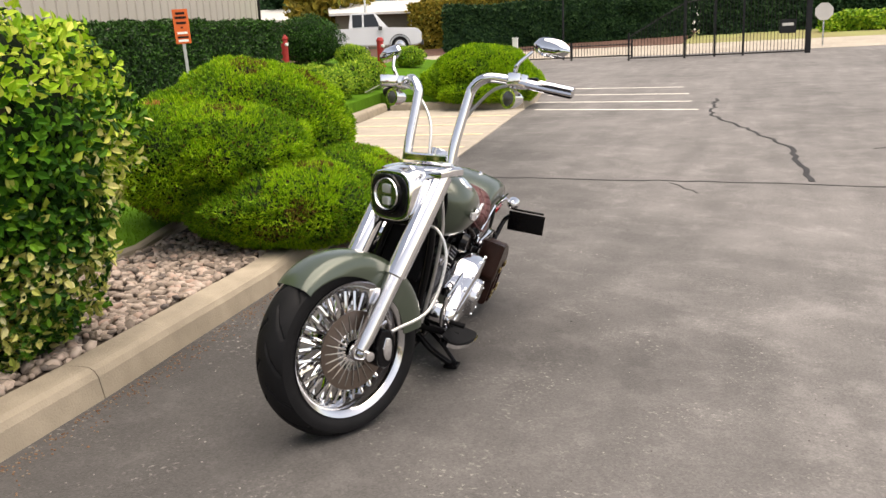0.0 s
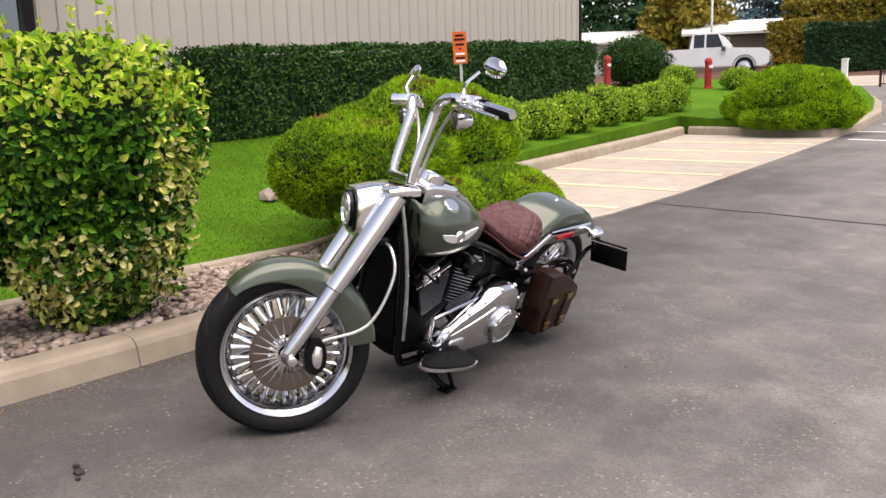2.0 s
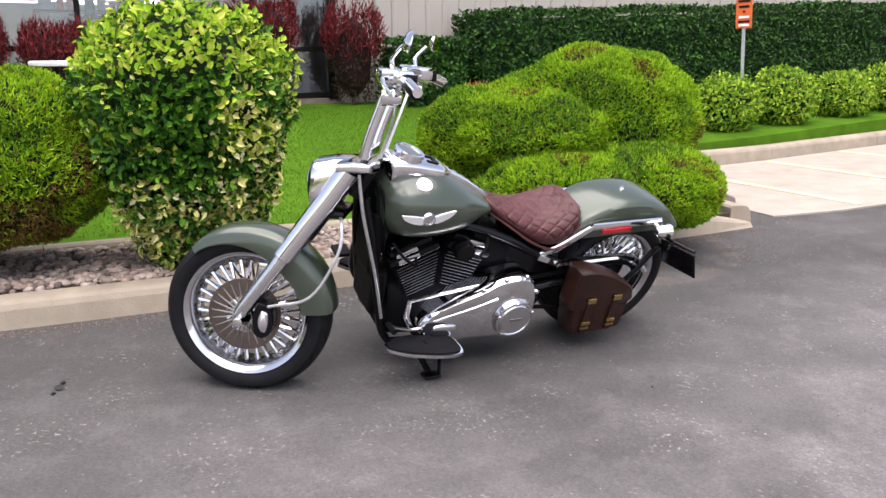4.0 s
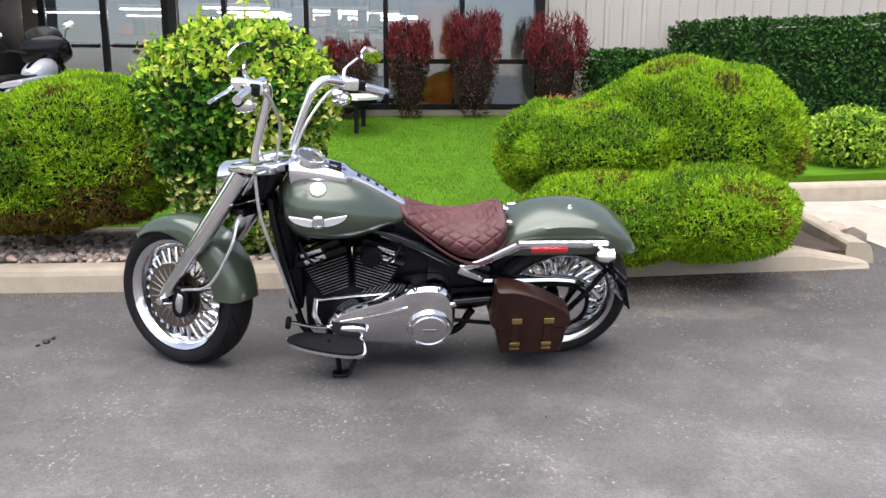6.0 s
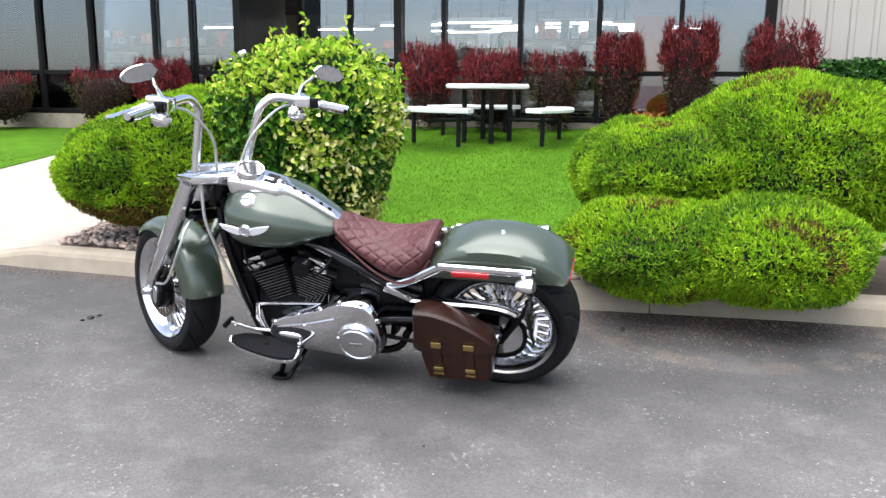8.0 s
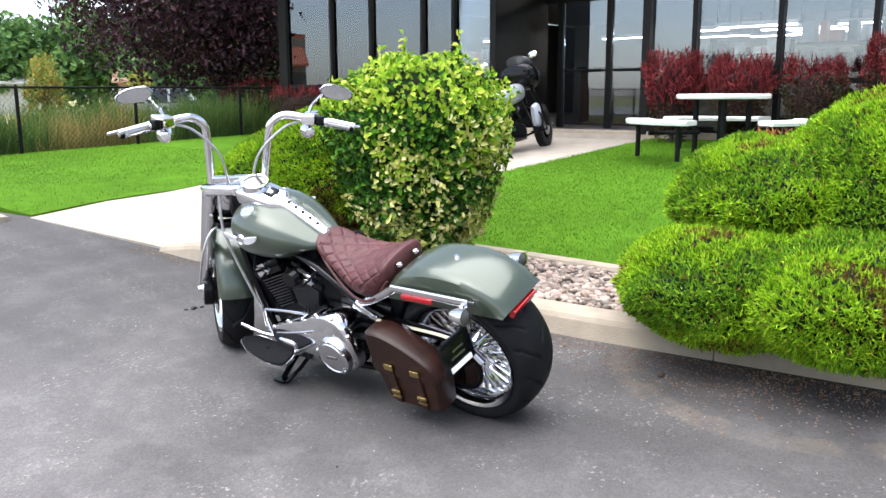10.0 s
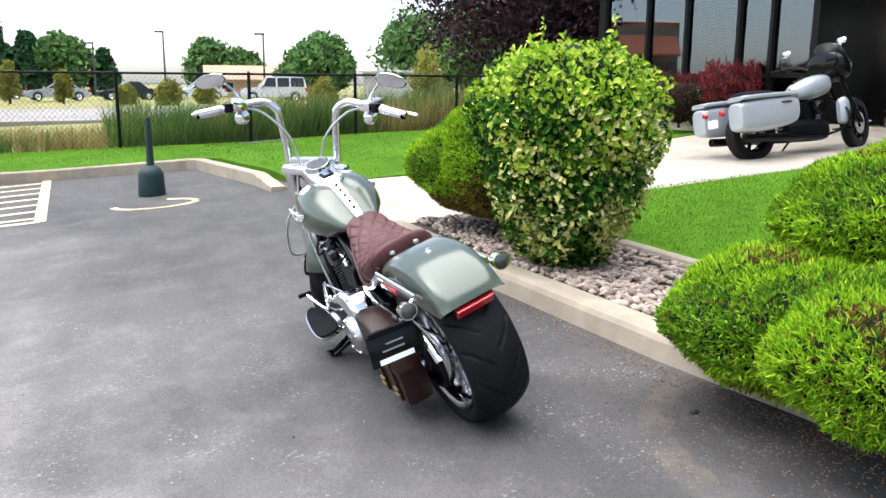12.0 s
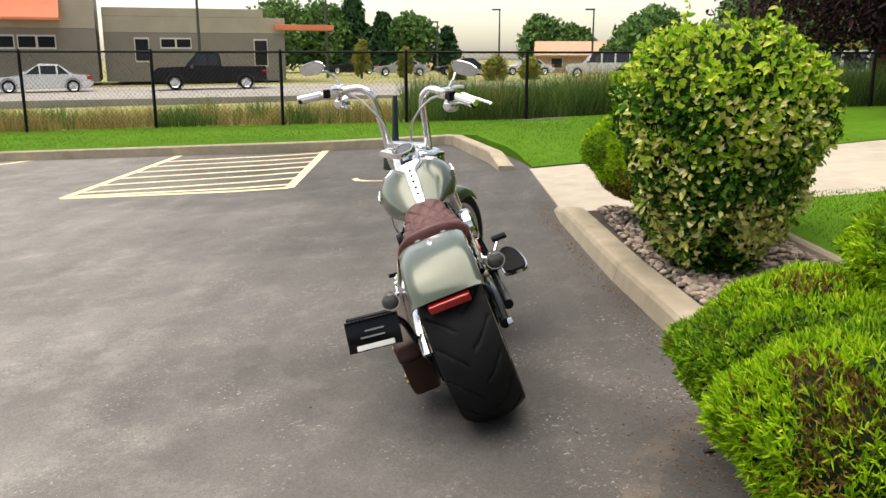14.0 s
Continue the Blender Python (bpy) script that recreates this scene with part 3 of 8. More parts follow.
TUBE = emitter("lamp_tube", (1.0, 0.95, 0.88), 9.0)
for k, (u, v) in enumerate([(-1.6, -10.6), (-1.6, -8.6), (-3.2, -10.2), (-3.2, -6.5), (-3.2, -2.4), (-3.2, 0.3), (-1.9, -2.6), (-1.9, 0.4), (-5.2, -9.5), (-5.2, -5.0), (-5.2, -1.5), (-7.5, -7.5), (-7.5, -3.0), (-2.6, -4.6), (-4.2, -3.4), (-8.0, -2.0), (-8.0, -0.2), (-9.5, -3.5), (-9.5, -1.3), (-11.0, -2.6), (-11.0, -0.6), (-9.5, 0.6), (-6.5, -3.3), (-6.5, -0.8), (-9.5, -6.0), (-11.0, -5.0)]):
    # deep lamps are lowered to show in the camera's view; their hangers are added
    drop = 0.0 if u > -4 else 0.5 + 0.035 * (u + 12)
    lampo = tagged(new("ceiling_light"), "long white strip light under the shop ceiling", "ceiling light", group="shop strip lights")
    B("housing", box(u - 0.08, v - 0.75, 3.27 - drop, u + 0.08, v + 0.75, 3.345 - drop, 0.005), TABLE_WHITE, lampo)
    if drop:
        for dv in (-0.5, 0.5):
            B("hanger", box(u - 0.01, v + dv - 0.01, 3.345 - drop, u + 0.01, v + dv + 0.01, 3.349), ALU, lampo)
    B("tube", box(u - 0.06, v - 0.72, 3.245 - drop, u + 0.06, v + 0.72, 3.268 - drop, 0.004), TUBE, lampo)
ORANGE = material("orange_panel", (0.75, 0.14, 0.03), 0.5, scale=3, var=0.12)
PALE = material("pale_panel", (0.45, 0.45, 0.46), 0.6, scale=3, var=0.1)
WOOD = material("brown_board", (0.12, 0.06, 0.035), 0.5, scale=9, var=0.3)
poster = tagged(new("display_stand"), "orange and pale display panel standing inside the window", "display")
B("panel_orange", box(-0.16, -0.08, FLOOR_Z, -0.1, 0.45, 2.25, 0.005), ORANGE, poster)
B("panel_head", box(-0.16, -0.14, 2.26, -0.1, 0.5, 3.2, 0.005), material("pink_panel", (0.6, 0.3, 0.25), 0.5, scale=3), poster)
shelf_rows = [(-2.6, -1.2, 2.0, 0.5), (-4.2, -0.4, 2.6, 0.45), (-4.6, -9.5, 2.4, 0.5), (-6.0, -4.5, 3.0, 0.5), (-3.4, -11.0, 1.6, 0.5)]
rnd = random.Random(8)
for u, v, ln, dp in shelf_rows:
    rack = tagged(new("display_shelf"), "dark shop shelf with mixed goods inside", "shelf", group="shop shelves")
    B("frame", box(u - dp / 2, v - ln / 2, FLOOR_Z, u + dp / 2, v + ln / 2, FLOOR_Z + 0.1, 0.01), ALU, rack)
    for s_ in (0.5, 0.95, 1.35):
        B("board", box(u - dp / 2, v - ln / 2, FLOOR_Z + s_, u + dp / 2, v + ln / 2, FLOOR_Z + s_ + 0.03, 0.005), WOOD, rack)
        yy = v - ln / 2 + 0.08
        while yy < v + ln / 2 - 0.2:
            w, hgt = rnd.uniform(0.08, 0.22), rnd.uniform(0.12, 0.34)
            B("boxed_item", box(u - 0.12, yy, FLOOR_Z + s_ + 0.031, u + 0.14, yy + w, FLOOR_Z + s_ + 0.03 + hgt, 0.01), rnd.choice((ORANGE, PALE, WOOD, TABLE_WHITE, ALU)), rack)
            yy += w + rnd.uniform(0.02, 0.1)
B_counter = tagged(new("counter"), "brown timber counter behind the entrance", "counter")
B("counter_body", box(-3.4, -6.3, FLOOR_Z, -2.9, -5.0, FLOOR_Z + 1.05, 0.01), WOOD, B_counter)
B("counter_top", box(-3.45, -6.35, FLOOR_Z + 1.052, -2.85, -4.95, FLOOR_Z + 1.1, 0.01), ALU, B_counter)
for u, v, w, z, mt, lb in [(-0.15, -7.55, 0.5, 2.0, WOOD, "small orange and brown poster inside the glass"), (-1.66, -6.9, 0.5, 2.1, ORANGE, "orange poster beside the entrance")]:
    B("sheet", box(u - 0.01, v, z, u + 0.01, v + w, z + 0.55, 0.002), mt, tagged(new("poster"), lb, "poster"))

# ---- picnic table ----
def picnic_table(x, y):
    z = lawn_height(x, y)
    t = tagged(new("picnic_table"), "round white picnic table with curved benches on dark legs", "table")
    t.matrix_world = Matrix.Translation((x, y, z))
    part("tabletop", lathe([(0, 0.69), (0.49, 0.69), (0.53, 0.695), (0.54, 0.71), (0.54, 0.735), (0.52, 0.75), (0, 0.752)], 44), TABLE_WHITE, t, smooth=True)
    for k in range(4):
        a = k * math.pi / 2 + 0.5
        part("leg", tube([(0.3 * math.cos(a), 0.3 * math.sin(a), 0.0), (0.3 * math.cos(a), 0.3 * math.sin(a), 0.7)], 0.035, 8), BLACK, t)
    for k in range(3):
        a0 = k * 2 * math.pi / 3 + 1.57
        bm = bmesh.new()
        rings = []
        for j in range(11):
            a = a0 - 0.64 + 1.28 * j / 10
            rings.append([bm.verts.new((r * math.cos(a), r * math.sin(a), h)) for r, h in ((0.82, 0.405), (1.12, 0.405), (1.13, 0.44), (1.11, 0.46), (0.83, 0.46), (0.81, 0.44))])
        for p, q in zip(rings, rings[1:]):
            for i in range(6):
                bm.faces.new((p[i], p[(i + 1) % 6], q[(i + 1) % 6], q[i]))
        bm.faces.new(rings[0]), bm.faces.new(rings[-1])
        bmesh.ops.recalc_face_normals(bm, faces=bm.faces[:])
        bench = part("bench", bm, TABLE_WHITE, t, "curved white bench")
        for da in (-0.48, 0.48):
            a = a0 + da
            part("bench_leg", tube([(0.97 * math.cos(a), 0.97 * math.sin(a), 0), (0.97 * math.cos(a), 0.97 * math.sin(a), 0.42)], 0.03, 8), BLACK, bench)
        part("strut", tube([(0.3 * math.cos(a0), 0.3 * math.sin(a0), 0.3), (0.97 * math.cos(a0), 0.97 * math.sin(a0), 0.3)], 0.025, 8), BLACK, t)


picnic_table(-7.3, -1.63)

# ---- fence, bollard stub, signs ----
fence = tagged(new("fence"), "black chain-link fence with round posts and a top rail", "fence")
FPTS = [(16.4, -12.4), (13.9, -12.4), (11.4, -12.4), (8.89, -12.4), (6.26, -12.4), (3.72, -12.4), (1.29, -12.4), (-1.03, -12.4), (-3.07, -12.4), (-5.2, -12.4), (-7.5, -12.4), (-10, -12.4), (-12.5, -12.4)]
for x, y in FPTS:
    part("post", tube([(x, y, fence_foot(x) - 0.1), (x, y, 1.43), (x, y, 1.47)], [0.032, 0.032, 0.02], 10), BLACK, fence)
for (x0, y0), (x1, y1) in zip(FPTS, FPTS[1:]):
    part("top_rail", tube([(x0, y0, 1.42), (x1, y1, 1.42)], 0.021, 8), BLACK, fence)
    verts, faces = [], []
    ln = math.hypot(x1 - x0, y1 - y0)
    n = int((ln + 1.25) / 0.09)
    for sgn in (1, -1):
        for k in range(n):
            s0 = k * 0.09 - (1.25 if sgn > 0 else 0)
            a0, a1 = s0, s0 + sgn * 1.25
            z0, z1 = 0.02, 1.4
            if sgn < 0:
                a0, a1 = k * 0.09, k * 0.09 - 1.25
            pts = []
            for a, z in ((a0, z0), (a1, z1)):
                pts.append((a, z))
            (p0, q0), (p1, q1) = pts
            for lim in (0, ln):
                if (p0 < 0 and lim == 0) or (p0 > ln and lim == ln):
                    f = (lim - p0) / (p1 - p0)
                    p0, q0 = lim, q0 + (q1 - q0) * f
                if (p1 < 0 and lim == 0) or (p1 > ln and lim == ln):
                    f = (lim - p0) / (p1 - p0) if p1 != p0 else 0
                    p1, q1 = lim, q0 + (q1 - q0) * f
            if abs(p1 - p0) < 0.02 or not (-0.01 <= p0 <= ln + 0.01):
                continue
            i = len(verts)
            for p, q in ((p0, q0), (p1, q1)):
                X, Y = x0 + (x1 - x0) * p / ln, y0 + (y1 - y0) * p / ln
                verts += [(X, Y + 0.003, q - 0.002), (X, Y - 0.003, q - 0.002), (X, Y, q + 0.003)]
            faces += [(i, i + 1, i + 4, i + 3), (i + 1, i + 2, i + 5, i + 4), (i + 2, i, i + 3, i + 5)]
    me = bpy.data.meshes.new("mesh_panel")
    me.from_pydata(verts, [], faces)
    me.materials.append(BLACK)
    ob = new("mesh_panel", me)
    ob.parent = fence
pole = tagged(new("ash_stand"), "dark green plastic smokers' post with a wide drum base", "ash stand")
pole.matrix_world = Matrix.Translation((0.87, -6.25, lot(0.87, -6.25))) @ Matrix.Diagonal((0.9, 0.9, 0.95, 1))
DARK_GREEN = material("dark_green_plastic", (0.012, 0.03, 0.03), 0.45, scale=8, var=0.2)
part("base", lathe([(0.0, 0.0), (0.165, 0.0), (0.168, 0.02), (0.155, 0.24), (0.15, 0.27), (0.12, 0.32), (0.06, 0.36), (0.0, 0.37)], 32), DARK_GREEN, pole, smooth=True)
part("neck", tube([(0, 0, 0.35), (0, 0, 0.6), (0, 0, 0.92)], [0.05, 0.04, 0.032], 16), DARK_GREEN, pole, smooth=True)
sign = tagged(new("parking_sign"), "orange parking notice on a grey steel post", "sign")
sx, sy_ = -5.9, 6.42
sign.matrix_world = Matrix.Translation((sx, sy_, lawn_height(sx, sy_))) @ Matrix.Rotation(radians(42), 4, "Z") @ Matrix.Rotation(radians(-2), 4, "Y")
part("post", box(-0.02, 0.0, -0.1, 0.02, 0.03, 1.62), material("galvanised", (0.45, 0.46, 0.46), 0.45, 0.6, scale=20, var=0.15), sign)
part("plate", box(-0.1, -0.012, 1.15, 0.1, -0.002, 1.6, 0.004), material("orange_sign", (0.62, 0.12, 0.03), 0.5, scale=6, var=0.1), sign)
for k, (z, w, h) in enumerate([(1.545, 0.12, 0.03), (1.49, 0.15, 0.03), (1.42, 0.13, 0.03), (1.36, 0.03, 0.02), (1.29, 0.13, 0.03), (1.235, 0.14, 0.025), (1.19, 0.13, 0.03)]):
    part("text_bar", box(-w / 2, -0.0165, z - h / 2, w / 2, -0.0125, z + h / 2), BLACK if k not in (4, 6) else TABLE_WHITE, sign)
RED = material("red_paint", (0.35, 0.03, 0.03), 0.45, scale=8, var=0.25)
for x, y, h in ((-11.55, 18.45, 0.95), (-9.37, 20.37, 0.9)):
    hyd = tagged(new("red_standpipe"), "red painted fire standpipe with a domed cap", "standpipe")
    hyd.matrix_world = Matrix.Translation((x, y, lawn_height(x, y) - 0.02))
    part("barrel", lathe([(0.0, 0), (0.14, 0.0), (0.14, 0.05), (0.1, 0.06), (0.1, h - 0.15), (0.115, h - 0.14), (0.115, h - 0.1), (0.07, h - 0.02), (0.0, h)], 20), RED, hyd, smooth=True)
    part("outlet", tube([(0, 0, h * 0.7), (0.16, -0.1, h * 0.7)], 0.045, 10), TABLE_WHITE, hyd)
wp = tagged(new("marker_post"), "short square white post at the end of the island", "post")
wp.matrix_world = Matrix.Translation((-3.6, 14.75, lawn_height(-3.6, 14.75)))
part("post", box(-0.055, -0.03, -0.1, 0.055, 0.05, 1.08, 0.008), TABLE_WHITE, wp)
part("cap", box(-0.063, -0.038, 1.081, 0.063, 0.058, 1.11, 0.008), TABLE_WHITE, wp)

# ---- the green motorcycle ----
PAINT = material("olive_paint", (0.046, 0.062, 0.042), 0.34, 0.3, scale=2.0, var=0.06, coat=1.0)
PAINT.node_tree.nodes["Principled BSDF"].inputs["Coat Roughness"].default_value = 0.17
POLISHED = material("polished_chrome", (0.78, 0.78, 0.8), 0.07, 1.0, scale=6, var=0.03)
SATIN = material("satin_alloy", (0.68, 0.68, 0.7), 0.2, 1.0, scale=8, var=0.06)
RIM = material("rim_chrome", (0.6, 0.6, 0.62), 0.12, 1.0, scale=9, var=0.08)
ROTOR = material("brake_rotor", (0.19, 0.155, 0.135), 0.38, 1.0, scale=40, var=0.2)
FIN_EDGE = material("fin_edge_alloy", (0.3, 0.3, 0.32), 0.35, 1.0, scale=30, var=0.2)
BADGE = material("badge_silver", (0.85, 0.85, 0.87), 0.32, 0.5, scale=20, var=0.05)
STEEL = material("brushed_steel", (0.42, 0.4, 0.38), 0.3, 1.0, scale=20, var=0.12)
GLOSS_BLACK = material("gloss_black", (0.004, 0.004, 0.005), 0.16, scale=5, var=0.2, spec=0.2, coat=0.0)
CASE_BLACK = material("wrinkle_black", (0.006, 0.006, 0.007), 0.5, scale=30, var=0.3, bump=0.15, bump_scale=400, spec=0.06)
TYRE = material("tyre_rubber", (0.009, 0.009, 0.01), 0.55, scale=14, var=0.35, bump=0.1, bump_scale=300, spec=0.12)
SEAT_HIDE = material("oxblood_leather", (0.078, 0.028, 0.028), 0.36, scale=18, var=0.3, bump=0.18, bump_scale=260)
BAG_HIDE = material("brown_leather", (0.026, 0.0105, 0.0075), 0.3, scale=14, var=0.45, bump=0.18, bump_scale=220)
BRASS = material("antique_brass", (0.45, 0.33, 0.13), 0.3, 1.0, scale=30, var=0.2)
RED_LENS = material("red_lens", (0.42, 0.008, 0.012), 0.12, coat=1.0)
SMOKE = material("smoked_lens", (0.05, 0.05, 0.045), 0.08, coat=1.0)
LAMP_LENS = material("lamp_lens", (0.5, 0.52, 0.54), 0.05, 0.6)
MIRROR = material("mirror_glass", (0.62, 0.64, 0.66), 0.02, 1.0)
PEDAL_RUBBER = material("ribbed_rubber", (0.011, 0.011, 0.012), 0.75, scale=30, var=0.2, spec=0.06)
HOSE = material("braided_hose", (0.5, 0.5, 0.5), 0.35, 0.7, scale=90, var=0.3)
BAR_WHITE = material("pale_lettering", (0.7, 0.7, 0.7), 0.5)

bike = new("motorcycle")
bike.matrix_world = Matrix.Translation((-0.173, 0.009, 0.028)) @ pose(0, 0, 0, -21.7, 0, -84.3) @ Matrix.Scale(0.967, 4)
tagged(bike, "olive green cruiser motorcycle with tall chrome handlebars on its stand", "motorcycle")

HEIGHT_FIT = 0.045
RAKE, STEER_ANGLE = radians(31), radians(-36.7)
AXIS = Vector((-math.sin(RAKE), 0, math.cos(RAKE)))
NECK = Vector((0.42, 0, 0.93))
STEER = Matrix.Translation(NECK) @ Matrix.Rotation(STEER_ANGLE, 4, AXIS) @ Matrix.Translation(-NECK)
FRONT_AXLE, REAR_AXLE, TYRE_R = Vector((0.83, 0, 0.325)), Vector((-0.815, 0, 0.325)), 0.325


def P(name, bm, mat, parent=None, label="", smooth=True, front=False):
    """A part of the motorcycle; front: it turns with the steering."""
    if front:
        bm.transform(STEER)
    if "wheel" not in name and (parent is None or "wheel" not in parent.name) and name not in ("rim", "hub", "front_fender"):
        # upper parts are pressed lower to fit the camera's view
        for v in bm.verts:
            v.co.z -= HEIGHT_FIT * min(1.0, max(0.0, (v.co.z - 0.33) / 0.6))
    return part(name, bm, mat, parent or bike, label, smooth)


def spot(p, axis="Y", turn=0.0):
    """A place with its z axis along the given axis of the motorcycle."""
    r = {"Y": Matrix.Rotation(-math.pi / 2, 4, "X"), "X": Matrix.Rotation(math.pi / 2, 4, "Y"), "Z": Matrix()}[axis]
    return Matrix.Translation(p) @ Matrix.Rotation(turn, 4, "Z") @ r


def loft(sections, segs=32, rows=0):
    """Closed rings (x, half width, top, bottom, power, centre y) joined along x, with rounded ends."""
    if rows:
        xs = [s[0] for s in sections]
        dense = []
        for k in range(rows + 1):
            f = k / rows * (len(sections) - 1)
            i = min(int(f), len(sections) - 2)
            a, b, c, d = (np.array(sections[max(0, min(len(sections) - 1, i + j))]) for j in (-1, 0, 1, 2))
            t = f - i
            dense.append(0.5 * (2 * b + (c - a) * t + (2 * a - 5 * b + 4 * c - d) * t * t + (3 * b - a - 3 * c + d) * t**3))
        sections = dense
    bm = bmesh.new()
    rings = []
    for x, w, zt, zb, n, yc in sections:
        ring = []
        for k in range(segs):
            t = 2 * math.pi * k / segs
            c, s_ = math.cos(t), math.sin(t)
            y = max(w, 0.002) * math.copysign(abs(c) ** (2 / n), c) + yc
            z = (zt + zb) / 2 + max(zt - zb, 0.004) / 2 * math.copysign(abs(s_) ** (2 / n), s_)
            ring.append(bm.verts.new((x, y, z)))
        rings.append(ring)
    for r, q in zip(rings, rings[1:]):
        for k in range(segs):
            bm.faces.new((r[k], r[(k + 1) % segs], q[(k + 1) % segs], q[k]))
    bm.faces.new(rings[0])
    bm.faces.new(rings[-1])
    bmesh.ops.recalc_face_normals(bm, faces=bm.faces[:])
    return bm


def tyre(radius, half, rim_r, front):
    """A tyre round the y axis with its tread cut in."""
    segs, cross = 264, 56
    bm = bmesh.new()
    rings = []
    for i in range(segs):
        a = 2 * math.pi * i / segs
        ring = []
        for j in range(cross + 1):
            u = -1 + 2 * j / cross
            if abs(u) < 0.72:
                v = u / 0.72
                y = half * v * 0.98
                r = radius - (0.03 if half < 0.1 else 0.034) * abs(v) ** 2.4
                f = (i / segs * 15 + (0.5 if v > 0 else 0) + 0.95 * abs(v) ** 1.25 + 0.1 * math.sin(3 * v)) % 1.0
                if 0.14 < abs(v) < 0.9 and f < 0.1:
                    r -= 0.006
            else:
                v = (abs(u) - 0.72) / 0.28
                y = math.copysign(half * (0.98 + 0.05 * math.sin(v * math.pi) - 0.2 * v * v), u)
                r = (radius - 0.033) + (rim_r - (radius - 0.033)) * v
            ring.append(bm.verts.new((r * math.cos(a), y, r * math.sin(a))))
        rings.append(ring)
    for i in range(segs):
        r, q = rings[i], rings[(i + 1) % segs]
        for j in range(cross):
            bm.faces.new((r[j], q[j], q[j + 1], r[j + 1]))
    bmesh.ops.recalc_face_normals(bm, faces=bm.faces[:])
    return bm


def wheel(name, centre, half, rim_r, front):
    hub = Matrix.Translation(centre)
    tyre_part = P(name, join(None, tyre(TYRE_R, half, rim_r, front), hub), TYRE, front=front, label="wide black tyre on a chrome spoked wheel")
    h = half * 0.86
    rim = lathe([(rim_r - 0.004, -h), (rim_r + 0.006, -h - 0.006), (rim_r + 0.006, -h + 0.004), (rim_r - 0.01, -h + 0.012), (rim_r - 0.014, -h + 0.03), (rim_r - 0.03, -h * 0.3), (rim_r - 0.03, h * 0.3),
                 (rim_r - 0.014, h - 0.03), (rim_r - 0.01, h - 0.012), (rim_r + 0.006, h - 0.004), (rim_r + 0.006, h + 0.006), (rim_r - 0.004, h),
                 (rim_r - 0.02, h - 0.012), (rim_r - 0.026, h - 0.032), (rim_r - 0.042, h * 0.3), (rim_r - 0.042, -h * 0.3), (rim_r - 0.026, -h + 0.032), (rim_r - 0.02, -h + 0.012), (rim_r - 0.004, -h)], 72, axis="Y")
    P("rim", join(None, rim, hub), RIM, tyre_part, "chrome rim", front=front)
    w = 0.05
    P("hub", join(None, lathe([(0.012, -w - 0.03), (0.028, -w - 0.028), (0.03, -w - 0.01), (0.052, -w), (0.052, -w + 0.008), (0.034, -w + 0.02), (0.034, w - 0.02), (0.052, w - 0.008), (0.052, w), (0.03, w + 0.01), (0.028, w + 0.028), (0.012, w + 0.03)], 32, axis="Y"), hub), POLISHED, tyre_part, "chrome hub", front=front)
    spoke_me = {}
    for k in range(60):
        side, lay = (1 if k % 2 else -1), (1 if (k // 2) % 2 else -1)
        if (side, lay) not in spoke_me:
            b = (STEER if front else Matrix()) @ hub
            a0 = lay * 0.12
            bm = tube([(0.046 * math.cos(a0), side * (w - 0.004), 0.046 * math.sin(a0)), (0.12 * math.cos(a0 * 0.42), side * w * 0.8, 0.12 * math.sin(a0 * 0.42)), (rim_r - 0.036, side * h * 0.35, 0)], [0.0036, 0.0058, 0.0088], 6)
            spoke_me[side, lay] = mesh_of(bm, "spoke", POLISHED, True)
        ob = new("spoke", spoke_me[side, lay])
        ob.parent = tyre_part
        ob.matrix_basis = (STEER if front else Matrix()) @ hub @ Matrix.Rotation(2 * math.pi * k / 60, 4, "Y")
    return tyre_part, hub


front_wheel, fh = wheel("front_wheel", FRONT_AXLE, 0.08, 0.238, True)
rear_wheel, rh = wheel("rear_wheel", REAR_AXLE, 0.124, 0.238, False)
disc = lathe([(0.074, -0.002), (0.142, -0.002), (0.142, 0.002), (0.074, 0.002), (0.074, -0.002)], 64, axis="Y")
P("brake_disc", join(None, disc, fh @ Matrix.Translation((0, 0.078, 0))), ROTOR, front_wheel, "grey steel brake disc", front=True)
carrier = lathe([(0.03, -0.003), (0.05, -0.003), (0.05, 0.003), (0.03, 0.003)], 32, axis="Y")
disc_carrier = P("disc_carrier", join(None, carrier, fh @ Matrix.Translation((0, 0.076, 0))), POLISHED, front_wheel, front=True)
arm_me = mesh_of(tube([(0.04, 0, 0), (0.1, 0.001, 0.004), (0.128, 0.001, 0.006)], [0.0032, 0.0026, 0.0014], 6), "carrier_arm", STEEL, True)
for k in range(24):
    ob = new("carrier_arm", arm_me)
    ob.parent = front_wheel
    ob.matrix_basis = STEER @ fh @ Matrix.Translation((0, 0.081, 0)) @ Matrix.Rotation(k * math.pi / 12, 4, "Y")
pulley = lathe([(0.05, -0.012), (0.115, -0.012), (0.122, -0.016), (0.122, 0.016), (0.115, 0.012), (0.05, 0.012)], 56, axis="Y")
P("belt_pulley", join(None, pulley, rh @ Matrix.Translation((0, 0.125, 0))), POLISHED, rear_wheel, "chrome rear drive pulley")
rotor = lathe([(0.08, -0.0025), (0.14, -0.0025), (0.14, 0.0025), (0.08, 0.0025), (0.08, -0.0025)], 48, axis="Y")
P("rear_brake_disc", join(None, rotor, rh @ Matrix.Translation((0, -0.12, 0))), STEEL, rear_wheel)


